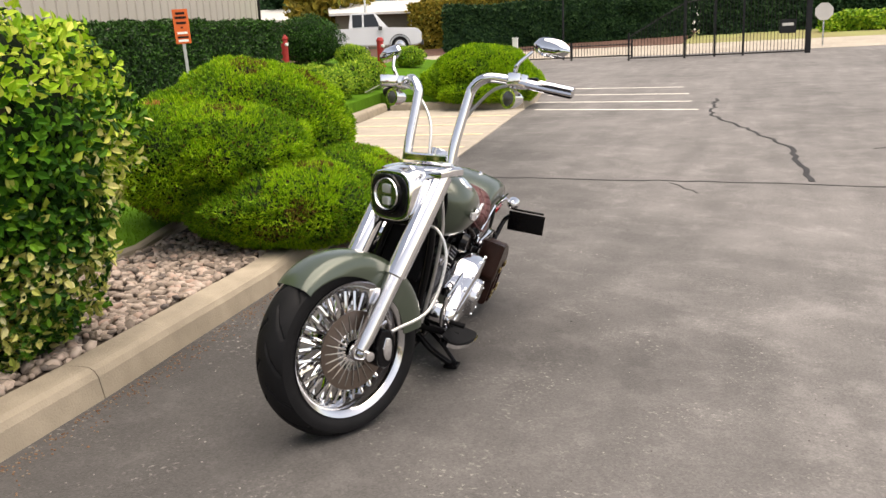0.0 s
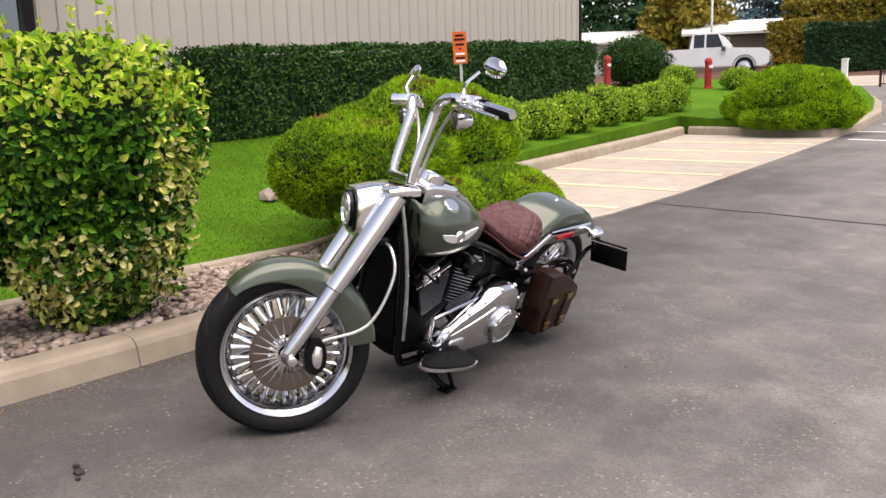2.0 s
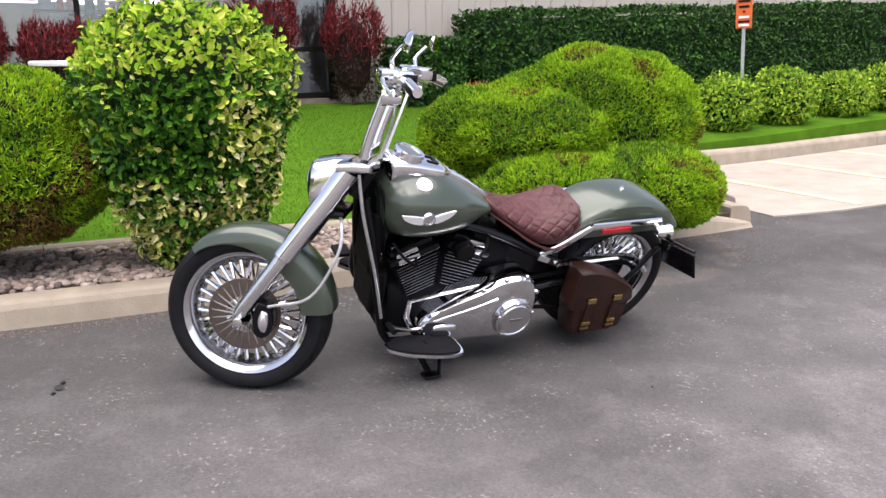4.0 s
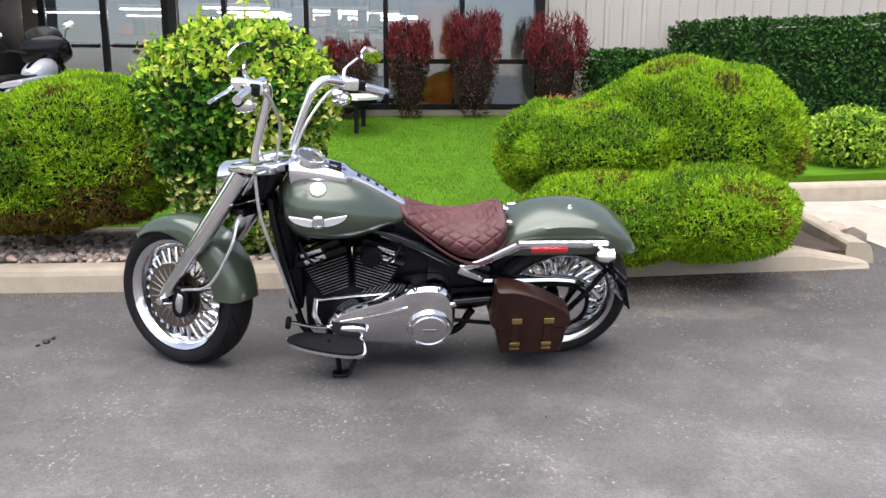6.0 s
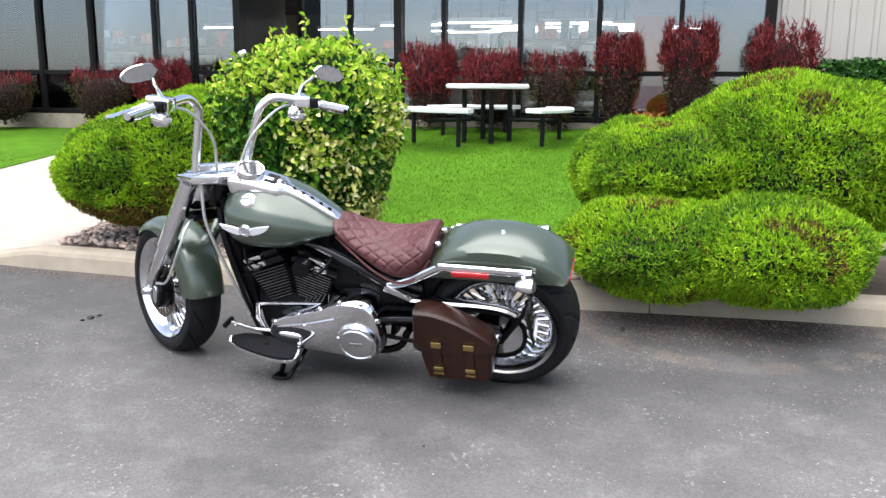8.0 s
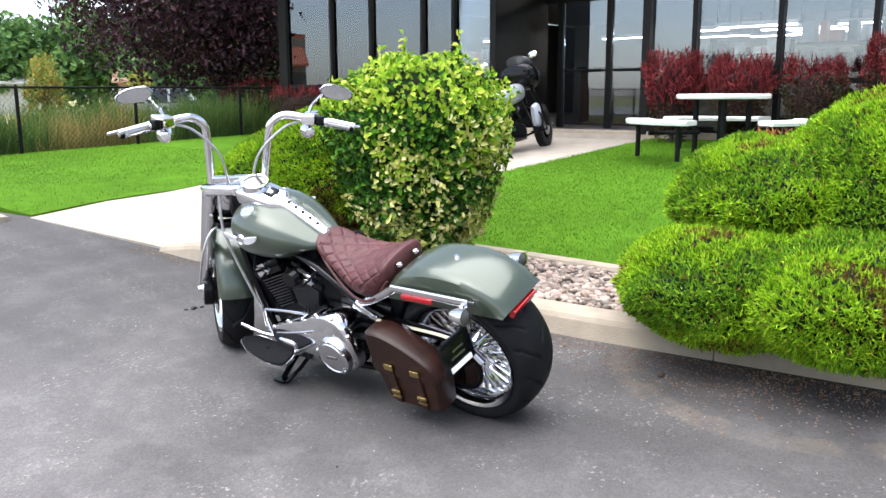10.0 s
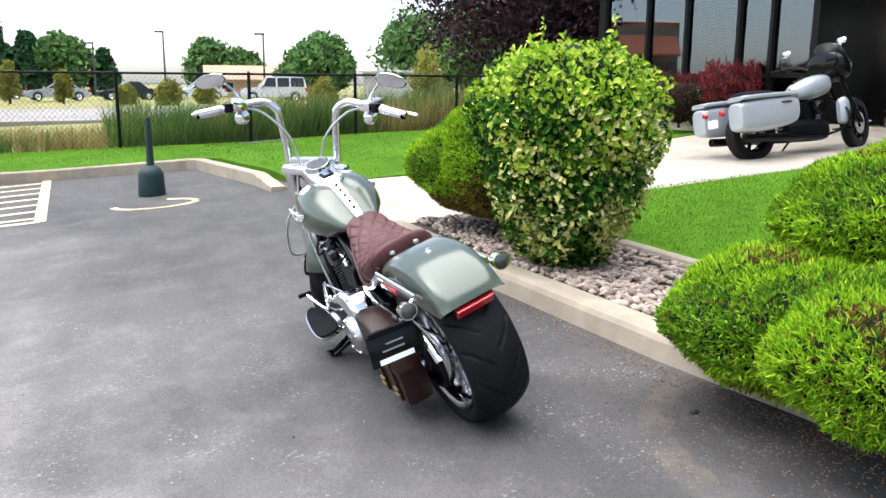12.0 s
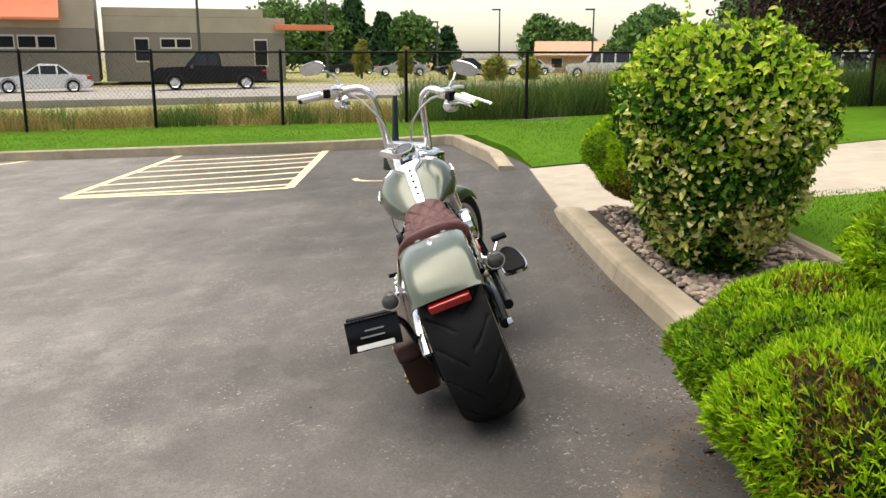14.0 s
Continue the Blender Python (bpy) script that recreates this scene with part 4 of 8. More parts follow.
def fender(centre, path, half, low, inner, square=0.58):
    """A mudguard: path of (angle, radius), lower edge by low(angle, radius), cross-section rounded."""
    bm = bmesh.new()
    rows = []
    n = 48
    angs = [a for a, _ in path]
    for i in range(n + 1):
        a = path[0][0] + (path[-1][0] - path[0][0]) * i / n
        R = float(np.interp(a, angs, [r for _, r in path]))
        rl = low(a, R)
        row = []
        for s_ in [-1, -0.85, -0.7, -0.55, -0.42, -0.28, -0.14, 0, 0.14, 0.28, 0.42, 0.55, 0.7, 0.85, 1]:
            b = abs(s_)
            if b <= 0.55:
                f = b / 0.55
                y, r = half * (math.sin(f * 1.5) / math.sin(1.5)) ** square * 0.985, R - min(0.06 + 0.1 * (square - 0.58), (R - rl) * 0.9) * (1 - max(0.0, math.cos(f * 1.5)) ** square) / (1 - math.cos(1.5) ** square) * 0.9
                edge = r
            else:
                f = (b - 0.55) / 0.45
                r0 = R - min(0.06 + 0.1 * (square - 0.58), (R - rl) * 0.9) * 0.9
                y, r = half * (0.985 + 0.02 * math.sin(f * 2.6)), r0 + (rl - r0) * f
            row.append(bm.verts.new((centre.x + r * math.cos(radians(a)), math.copysign(y, s_) if s_ else 0, centre.z + r * math.sin(radians(a)))))
        rows.append(row)
    for p, q in zip(rows, rows[1:]):
        for j in range(len(p) - 1):
            bm.faces.new((p[j], q[j], q[j + 1], p[j + 1]))
    bmesh.ops.recalc_face_normals(bm, faces=bm.faces[:])
    up = max(bm.faces, key=lambda f: f.calc_center_median().z)
    if up.normal.z < 0:
        bmesh.ops.reverse_faces(bm, faces=bm.faces[:])
    bmesh.ops.solidify(bm, geom=bm.faces[:], thickness=inner)
    return bm


ff = fender(FRONT_AXLE, [(48, 0.33), (58, 0.338), (75, 0.346), (110, 0.348), (150, 0.347), (173, 0.343)], 0.093, lambda a, R: R - (0.035 + 0.085 * min(1, max(0, (a - 50) / 70))), 0.004)
P("front_fender", ff, PAINT, front=True, label="olive green front fender")
rf = fender(REAR_AXLE, [(44, 0.436), (52, 0.45), (60, 0.456), (75, 0.456), (90, 0.45), (105, 0.451), (116, 0.45), (124, 0.445), (130, 0.437), (134.5, 0.426)], 0.138, lambda a, R: min(R - 0.016, 0.284 / math.sin(radians(a))), 0.005, 0.52)
rear_fender = P("rear_fender", rf, PAINT, label="olive green bobbed rear fender")
P("fender_bolt", join(None, lathe([(0, 0.014), (0.008, 0.013), (0.011, 0.004), (0.014, 0)], 14), Matrix.Translation((-0.832, 0, 0.772)) @ Matrix.Rotation(0.05, 4, "Y")), POLISHED, rear_fender, "chrome bolt")
tail = box(-0.008, -0.078, -0.02, 0.016, 0.078, 0.02, 0.006)
P("tail_light", join(None, tail, Matrix.Translation((-1.1, 0, 0.592)) @ Matrix.Rotation(-0.5, 4, "Y")), RED_LENS, rear_fender, "red strip tail light", smooth=False)
for sy in (1, -1):
    P("fender_badge", box(-0.985, sy * 0.1405 - 0.002, 0.665, -0.93, sy * 0.1405 + 0.002, 0.675, 0.001), SATIN, rear_fender)
    bm = tube(curve([(-0.36, sy * 0.152, 0.555), (-0.45, sy * 0.155, 0.59), (-0.585, sy * 0.157, 0.672), (-0.62, sy * 0.157, 0.68), (-0.97, sy * 0.157, 0.675)], 5), 0.019, 8)
    for v in bm.verts:
        v.co.y = sy * 0.157 + (v.co.y - sy * 0.157) * 0.45
    strut = P("fender_strut", bm, POLISHED, rear_fender, "chrome fender strut")
    P("strut_bracket", box(-0.47, sy * 0.166 - 0.006, 0.515, -0.345, sy * 0.166 + 0.006, 0.545, 0.005), POLISHED, strut).matrix_basis = Matrix.Translation((-0.4, 0, 0.53)) @ Matrix.Rotation(-0.4, 4, "Y") @ Matrix.Translation((0.4, 0, -0.53))
    P("side_reflector", box(-0.8, sy * 0.168 - 0.004, 0.645, -0.645, sy * 0.168 + 0.004, 0.667, 0.003), RED_LENS, rear_fender, "red side reflector")
    P("strut_bolt", lathe([(0, 0.01), (0.01, 0.008), (0.012, 0)], 12, spot((-0.44, sy * 0.17, 0.515)) if sy > 0 else spot((-0.44, sy * 0.17, 0.515)) @ Matrix.Rotation(math.pi, 4, "X")), POLISHED, strut)
    P("seat_bolt", lathe([(0, 0.022), (0.013, 0.018), (0.015, 0.006), (0.008, 0.0)], 12, Matrix.Translation((-0.565, sy * 0.055, 0.722))), POLISHED, rear_fender, "chrome seat bolt")
    stalk = tube([(-0.93, sy * 0.15, 0.665), (-0.955, sy * 0.19, 0.655)], 0.009, 8)
    sig = P("turn_signal", stalk, POLISHED, rear_fender, "chrome bullet turn signal with smoked lens")
    P("signal_body", lathe([(0, 0.075), (0.018, 0.068), (0.03, 0.045), (0.034, 0.012), (0.036, 0.0), (0.032, 0.0)], 24, Matrix.Translation((-0.985, sy * 0.205, 0.648)) @ Matrix.Rotation(math.pi / 2, 4, "Y")), POLISHED, sig)
    P("signal_lens", lathe([(0, -0.012), (0.018, -0.01), (0.031, 0.0), (0.031, 0.002)], 24, Matrix.Translation((-0.985, sy * 0.205, 0.648)) @ Matrix.Rotation(math.pi / 2, 4, "Y")), SMOKE, sig, "smoked lens")

# fuel tank with its console
tank = P("fuel_tank", loft([(0.375, 0.06, 0.895, 0.78, 2.6, 0), (0.36, 0.115, 0.925, 0.745, 2.6, 0), (0.32, 0.166, 0.955, 0.705, 2.5, 0), (0.25, 0.188, 0.97, 0.685, 2.4, 0), (0.15, 0.192, 0.962, 0.68, 2.3, 0), (0.05, 0.172, 0.92, 0.69, 2.2, 0), (-0.04, 0.128, 0.858, 0.728, 2.2, 0), (-0.11, 0.085, 0.805, 0.742, 2.2, 0), (-0.14, 0.03, 0.785, 0.755, 2.2, 0)], 40, 40), PAINT, label="teardrop olive green fuel tank")
console = loft([(0.34, 0.05, 1.0, 0.93, 4, 0), (0.33, 0.068, 1.024, 0.93, 4, 0), (0.25, 0.072, 1.016, 0.93, 4, 0), (0.17, 0.07, 0.996, 0.92, 4, 0), (0.12, 0.064, 0.98, 0.92, 4, 0), (0.095, 0.042, 0.966, 0.9, 4, 0), (0.07, 0.031, 0.952, 0.88, 4, 0), (0.0, 0.029, 0.91, 0.86, 4, 0), (-0.1, 0.025, 0.836, 0.79, 4, 0), (-0.125, 0.018, 0.812, 0.78, 4, 0)], 24, 48)
con = P("console", console, POLISHED, tank, "chrome tank console")
gauge_at = Matrix.Translation((0.255, 0, 1.022)) @ Matrix.Rotation(-0.3, 4, "Y")
P("speedometer", lathe([(0.0, 0.012), (0.05, 0.012), (0.052, 0.02), (0.06, 0.02), (0.062, 0.012), (0.06, -0.03)], 36, gauge_at), POLISHED, con, "round speedometer with chrome bezel")
P("gauge_face", lathe([(0.0, 0.0145), (0.05, 0.0145), (0.05, 0.012)], 36, gauge_at), SMOKE, con)
inlay_at = Matrix.Translation((0.16, 0, 0.9945)) @ Matrix.Rotation(-0.24, 4, "Y")
P("console_inlay", join(None, box(-0.028, -0.03, -0.004, -0.012, 0.03, 0.003, 0.0015), inlay_at), GLOSS_BLACK, con, "black console inlay", smooth=False)
for sy in (1, -1):
    P("console_inlay", join(None, box(-0.012, sy * 0.023 - 0.007, -0.004, 0.022, sy * 0.023 + 0.007, 0.003, 0.0015), inlay_at), GLOSS_BLACK, con, "black console inlay", smooth=False)
for k in range(5):
    x = 0.062 - 0.036 * k
    P("console_hole", lathe([(0.0, 0.002), (0.009, 0.002), (0.0095, -0.004)], 14, Matrix.Translation((x, 0, float(np.interp(x, [-0.1, 0.0, 0.07], [0.836, 0.91, 0.952])) + 0.001)) @ Matrix.Rotation(-0.6, 4, "Y")), GLOSS_BLACK, con)
for sy in (1, -1):
    cap_at = Matrix.Translation((0.225, sy * 0.108, 0.933)) @ Matrix.Rotation(sy * -0.42, 4, "X")
    P("fuel_cap", lathe([(0, 0.024), (0.03, 0.022), (0.038, 0.014), (0.04, 0.0)], 28, cap_at), POLISHED, tank, "round chrome fuel cap")
    # winged badge, drawn as plain shapes
    badge = P("tank_badge", lathe([(0, 0.008), (0.016, 0.008), (0.018, 0.012), (0.026, 0.011), (0.03, 0.0)], 24, spot((0.225, sy * 0.192, 0.838)) if sy > 0 else spot((0.225, sy * 0.192, 0.838)) @ Matrix.Rotation(math.pi, 4, "X")), SATIN, tank, "silver winged tank badge")
    for sx in (1, -1):
        w = bmesh.new()
        out = [(0.02, 0.012), (0.05, 0.02), (0.112, 0.029), (0.104, 0.012), (0.085, -0.002), (0.06, -0.013), (0.035, -0.019), (0.02, -0.016)]
        a = [w.verts.new((0.225 + sx * x, sy * (0.194 - 0.16 * max(0, sx * x - 0.0) ** 1.6 - (0.06 * x if sx < 0 else 0)), 0.838 + z)) for x, z in out]
        w.faces.new(a)
        ext = bmesh.ops.extrude_face_region(w, geom=w.faces[:])
        bmesh.ops.translate(w, verts=[g for g in ext["geom"] if isinstance(g, bmesh.types.BMVert)], vec=(0, sy * 0.009, 0))
        bmesh.ops.recalc_face_normals(w, faces=w.faces[:])
        P("badge_wing", w, BADGE, badge, smooth=False)

# solo seat, quilted in diamonds
seat_bm = loft([(-0.105, 0.05, 0.812, 0.772, 2.6, 0), (-0.13, 0.085, 0.805, 0.745, 2.6, 0), (-0.2, 0.108, 0.765, 0.69, 2.6, 0), (-0.28, 0.135, 0.734, 0.625, 2.6, 0), (-0.36, 0.158, 0.722, 0.582, 2.7, 0), (-0.44, 0.165, 0.736, 0.572, 2.7, 0), (-0.505, 0.15, 0.764, 0.605, 2.7, 0), (-0.538, 0.125, 0.772, 0.66, 2.7, 0), (-0.55, 0.1, 0.757, 0.69, 2.6, 0)], 110, 140)
seat_bm.normal_update()
for v in seat_bm.verts:
    if v.normal.z > -0.1 and -0.52 < v.co.x < -0.14:
        arc = v.co.y * (1.0 + 0.5 * abs(v.co.y)) + math.copysign(max(0, 0.74 - v.co.z), v.co.y) * 0.8
        d = min(abs(math.sin(math.pi * (v.co.x + arc) / 0.074)), abs(math.sin(math.pi * (v.co.x - arc) / 0.074)))
        v.co += v.normal * (-0.0065 + 0.0085 * min(1, d * 2.4) ** 0.55)
seat = P("seat", seat_bm, SEAT_HIDE, label="oxblood leather solo seat quilted in diamonds")
P("seat_piping", tube(curve([(-0.12, 0.07, 0.752), (-0.2, 0.112, 0.7), (-0.3, 0.148, 0.63), (-0.4, 0.17, 0.593), (-0.48, 0.162, 0.61), (-0.545, 0.128, 0.69)], 5), 0.006, 6), SEAT_HIDE, seat)

# frame and dark mechanical mass
for sy in (1, -1):
    P("frame_downtube", tube(curve([(0.42, sy * 0.04, 0.86), (0.4, sy * 0.09, 0.7), (0.345, sy * 0.12, 0.35), (0.3, sy * 0.125, 0.2), (0.2, sy * 0.13, 0.165), (-0.3, sy * 0.13, 0.17), (-0.42, sy * 0.13, 0.3)], 5), 0.017, 10), GLOSS_BLACK)
    P("frame_seat_rail", tube(curve([(0.32, sy * 0.05, 0.8), (0.0, sy * 0.09, 0.72), (-0.2, sy * 0.12, 0.64), (-0.36, sy * 0.14, 0.55), (-0.5, sy * 0.14, 0.48)], 5), 0.019, 10), GLOSS_BLACK)
    P("swingarm", tube(curve([(-0.3, sy * 0.15, 0.36), (-0.55, sy * 0.155, 0.38), (-0.815, sy * 0.155, 0.325)], 6), 0.022, 10), GLOSS_BLACK)
    P("axle_nut", lathe([(0.0, 0.022), (0.015, 0.02), (0.019, 0.0)], 6, spot((-0.815, sy * 0.165, 0.325)) if sy > 0 else spot((-0.815, -0.165, 0.325)) @ Matrix.Rotation(math.pi, 4, "X")), POLISHED)
P("steering_neck", tube([NECK - AXIS * 0.08, NECK + AXIS * 0.06], 0.042, 20), GLOSS_BLACK)
P("oil_tank", loft([(-0.2, 0.1, 0.63, 0.3, 4, 0), (-0.22, 0.125, 0.64, 0.28, 4, 0), (-0.4, 0.13, 0.58, 0.26, 4, 0), (-0.49, 0.12, 0.54, 0.28, 4, 0), (-0.5, 0.1, 0.52, 0.3, 4, 0)], 28), GLOSS_BLACK, label="black oil tank under the seat")
P("inner_fender", loft([(-0.5, 0.1, 0.66, 0.4, 4, 0), (-0.62, 0.11, 0.71, 0.6, 4, 0), (-0.8, 0.11, 0.735, 0.67, 4, 0), (-0.98, 0.105, 0.68, 0.63, 4, 0), (-1.04, 0.09, 0.63, 0.58, 4, 0)], 24, 12), CASE_BLACK)
P("crankcase", loft([(0.3, 0.08, 0.42, 0.2, 3.5, 0), (0.28, 0.12, 0.45, 0.17, 3.5, 0), (0.1, 0.14, 0.47, 0.16, 3.5, 0), (-0.1, 0.14, 0.45, 0.17, 3.5, 0), (-0.28, 0.13, 0.47, 0.18, 3.5, 0), (-0.34, 0.1, 0.42, 0.22, 3.5, 0)], 32, 16), CASE_BLACK, label="black crankcase and gearbox")
# added black blocks fill the dark gaps so no background shows through
P("seat_gap_filler", loft([(-0.06, 0.085, 0.7, 0.45, 4, 0), (-0.1, 0.11, 0.68, 0.44, 4, 0), (-0.24, 0.118, 0.62, 0.42, 4, 0), (-0.28, 0.1, 0.6, 0.44, 4, 0)], 24), CASE_BLACK, label="black filler block under the seat")
P("tank_gap_filler", loft([(0.38, 0.04, 0.86, 0.72, 4, 0), (0.3, 0.075, 0.8, 0.68, 4, 0), (0.1, 0.08, 0.74, 0.66, 4, 0), (-0.08, 0.06, 0.76, 0.66, 4, 0)], 24, 12), CASE_BLACK)
P("front_gap_filler", box(0.345, -0.085, 0.5, 0.395, 0.085, 0.8, 0.015), CASE_BLACK, smooth=False)
P("electrics_box", box(0.31, -0.1, 0.3, 0.375, 0.1, 0.52, 0.015), CASE_BLACK, smooth=False)
for sx, x0, tilt in ((1, 0.14, 0.4), (-1, 0.06, -0.4)):
    up = Matrix.Translation((x0, 0, 0.42)) @ Matrix.Rotation(tilt, 4, "Y")
    barrel = lathe([(0.075, 0.0), (0.075, 0.2)], 28, up)
    cyl = P("cylinder", barrel, CASE_BLACK, label="black finned cylinder")
    for k in range(11):
        z = 0.015 + 0.0155 * k
        wdt = 0.1
        inner = min(wdt, (0.04 + z * math.sin(0.4)) / math.cos(0.4) - 0.004)
        lo_x, hi_x = (-inner, wdt) if sx > 0 else (-wdt, inner)
        P("cooling_fin", join(None, box(lo_x, -0.125, z, hi_x, 0.125, z + 0.0045, 0.002), up), CASE_BLACK, cyl, smooth=False)
        P("fin_edge", join(None, box(lo_x + 0.012, 0.1235, z + 0.001, hi_x - 0.012, 0.127, z + 0.0036), up), FIN_EDGE, cyl, "polished fin edge", smooth=False)
    head = P("cylinder_head", join(None, box(-0.11, -0.13, 0.19, 0.11, 0.13, 0.225, 0.012), up), GLOSS_BLACK)
    P("rocker_box", join(None, box(-0.095, -0.115, 0.225, 0.095, 0.115, 0.26, 0.014), up), GLOSS_BLACK, head)
    for k in (0, 1):
        P("rocker_cover", join(None, box(0.02 * sx - 0.04, 0.085, 0.2 + 0.04 * k, 0.02 * sx + 0.055, 0.142, 0.228 + 0.035 * k, 0.008), up), POLISHED, head, "chrome rocker cover")
    P("spark_plug", join(None, tube(curve([(0.0, 0.14, 0.21), (0.02 * sx, 0.17, 0.2), (0.05 * sx, 0.15, 0.25), (0.06 * sx, 0.1, 0.3)], 5), 0.006, 8), up), CASE_BLACK, head)
    P("pushrod_tube", join(None, tube([(-0.03, -0.14, -0.05), (-0.03, -0.14, 0.2)], 0.012, 10), up), POLISHED, cyl)

# primary drive cover, chrome, with round clutch cover
prim = bmesh.new()
outline = [(0.19, 0.27), (0.205, 0.31), (0.175, 0.37), (0.09, 0.415), (-0.06, 0.465), (-0.14, 0.505), (-0.25, 0.512), (-0.31, 0.47), (-0.335, 0.36), (-0.325, 0.26), (-0.28, 0.212), (-0.2, 0.2), (-0.05, 0.215), (0.12, 0.228)]
oc = curve([(x, 0, z) for x, z in outline + outline[:1]], 4)[:-1]
rings = []
for y, k in ((0.13, 1.0), (0.215, 1.0), (0.235, 0.975), (0.247, 0.93), (0.25, 0.86)):
    cx, cz = -0.07, 0.36
    rings.append([prim.verts.new((cx + (p.x - cx) * (1 - (1 - k) * 0.8), y, cz + (p.z - cz) * (k if k < 1 else 1))) for p in oc])
for r, q in zip(rings, rings[1:]):
    for k in range(len(r)):
        prim.faces.new((r[k], r[(k + 1) % len(r)], q[(k + 1) % len(r)], q[k]))
prim.faces.new(rings[-1])
prim.faces.new(rings[0])
bmesh.ops.recalc_face_normals(prim, faces=prim.faces[:])
primary = P("primary_cover", prim, POLISHED, label="long chrome primary drive cover")
P("clutch_cover", lathe([(0.0, 0.03), (0.07, 0.028), (0.076, 0.022), (0.08, 0.026), (0.09, 0.024), (0.096, 0.0), (0.1, -0.02)], 40, spot((-0.222, 0.25, 0.308))), SATIN, primary, "round clutch cover")
for k in range(5):
    a = k * 2 * math.pi / 5 + 0.3
    P("cover_bolt", lathe([(0, 0.006), (0.006, 0.005), (0.007, 0)], 8, spot((-0.222 + 0.085 * math.cos(a), 0.275, 0.308 + 0.085 * math.sin(a)))), POLISHED, primary)
P("cover_lettering", box(-0.25, 0.2795, 0.302, -0.195, 0.2815, 0.315, 0.0005), STEEL, primary, smooth=False)
P("inspection_cover", join(None, loft([(-0.055, 0.004, 0.008, -0.008, 2, 0), (-0.045, 0.008, 0.024, -0.024, 2, 0), (0, 0.012, 0.03, -0.03, 2, 0), (0.045, 0.008, 0.024, -0.024, 2, 0), (0.055, 0.004, 0.008, -0.008, 2, 0)], 20, 12), Matrix.Translation((0.1, 0.252, 0.29)) @ Matrix.Rotation(-0.1, 4, "Y")), POLISHED, primary)
P("cover_rib", tube(curve([(0.15, 0.247, 0.345), (-0.02, 0.25, 0.385), (-0.13, 0.252, 0.42)], 5), 0.006, 8), POLISHED, primary)
for x, z in ((0.17, 0.37), (0.05, 0.43), (-0.06, 0.465), (-0.16, 0.505), (-0.26, 0.508), (-0.325, 0.42), (-0.31, 0.27), (0.0, 0.232)):
    P("cover_bolt", lathe([(0, 0.012), (0.009, 0.01), (0.011, 0)], 10, spot((x, 0.235, z))), POLISHED, primary)
P("shift_rod", tube(curve([(0.255, 0.2, 0.43), (0.1, 0.2, 0.452), (-0.09, 0.19, 0.46)], 5), 0.007, 8), POLISHED, label="chrome shift linkage")
P("shift_arm", tube([(0.25, 0.2, 0.44), (0.26, 0.21, 0.36), (0.235, 0.22, 0.3)], [0.009, 0.013, 0.011], 10), POLISHED)
P("shift_lever", tube(curve([(0.2, 0.24, 0.31), (0.26, 0.26, 0.33), (0.36, 0.285, 0.385)], 5), 0.008, 8), POLISHED, label="chrome shift lever with rubber peg")
P("shift_peg", tube([(0.36, 0.262, 0.383), (0.36, 0.325, 0.39)], 0.012, 12), CASE_BLACK)
for sy in (1, -1):
    fb = bmesh.new()
    out = curve([(0.375, sy * 0.285, 0), (0.36, sy * 0.32, 0), (0.28, sy * 0.352, 0), (0.15, sy * 0.37, 0), (0.07, sy * 0.362, 0), (0.045, sy * 0.335, 0), (0.06, sy * 0.255, 0), (0.12, sy * 0.24, 0), (0.3, sy * 0.24, 0), (0.375, sy * 0.285, 0)], 4)[:-1]
    lo = [fb.verts.new((p.x, p.y, 0.256 + 0.14 * (p.x - 0.2))) for p in out]
    hi = [fb.verts.new((p.x, p.y, 0.272 + 0.14 * (p.x - 0.2))) for p in out]
    fb.faces.new(hi), fb.faces.new(lo)
    for k in range(len(out)):
        fb.faces.new((lo[k], lo[(k + 1) % len(out)], hi[(k + 1) % len(out)], hi[k]))
    bmesh.ops.recalc_face_normals(fb, faces=fb.faces[:])
    board = P("floorboard", fb, POLISHED, label="D-shaped footboard with black rubber and chrome rim")
    pad = bmesh.new()
    pv = [pad.verts.new((0.21 + (p.x - 0.21) * 0.94, sy * 0.305 + (p.y - sy * 0.305) * 0.88, 0.2725 + 0.13 * (p.x - 0.2))) for p in out]
    pad.faces.new(pv)
    ext = bmesh.ops.extrude_face_region(pad, geom=pad.faces[:])
    bmesh.ops.translate(pad, verts=[g for g in ext["geom"] if isinstance(g, bmesh.types.BMVert)], vec=(0, 0, 0.007))
    bmesh.ops.recalc_face_normals(pad, faces=pad.faces[:])
    P("rubber_pad", pad, PEDAL_RUBBER, board, "black rubber pad", smooth=False)
    P("board_bracket", tube([(0.2, sy * 0.12, 0.24), (0.2, sy * 0.3, 0.27)], 0.014, 8), CASE_BLACK, board)
P("brake_pedal", tube(curve([(0.12, -0.2, 0.3), (0.25, -0.24, 0.33), (0.36, -0.28, 0.36)], 5), 0.01, 8), POLISHED)
P("pedal_pad", box(0.33, -0.33, 0.355, 0.4, -0.25, 0.375, 0.006), PEDAL_RUBBER, smooth=False)
stand = P("side_stand", tube(curve([(0.16, 0.12, 0.19), (0.17, 0.2, 0.15), (0.16, 0.3, 0.118)], 4), [0.013] * 9, 10), GLOSS_BLACK, label="black side stand on the asphalt")
P("stand_foot", join(None, box(-0.035, -0.03, -0.006, 0.035, 0.03, 0.006, 0.004), Matrix.Translation((0.155, 0.31, 0.113)) @ Matrix.Rotation(radians(19), 4, "X")), GLOSS_BLACK, stand, smooth=False)
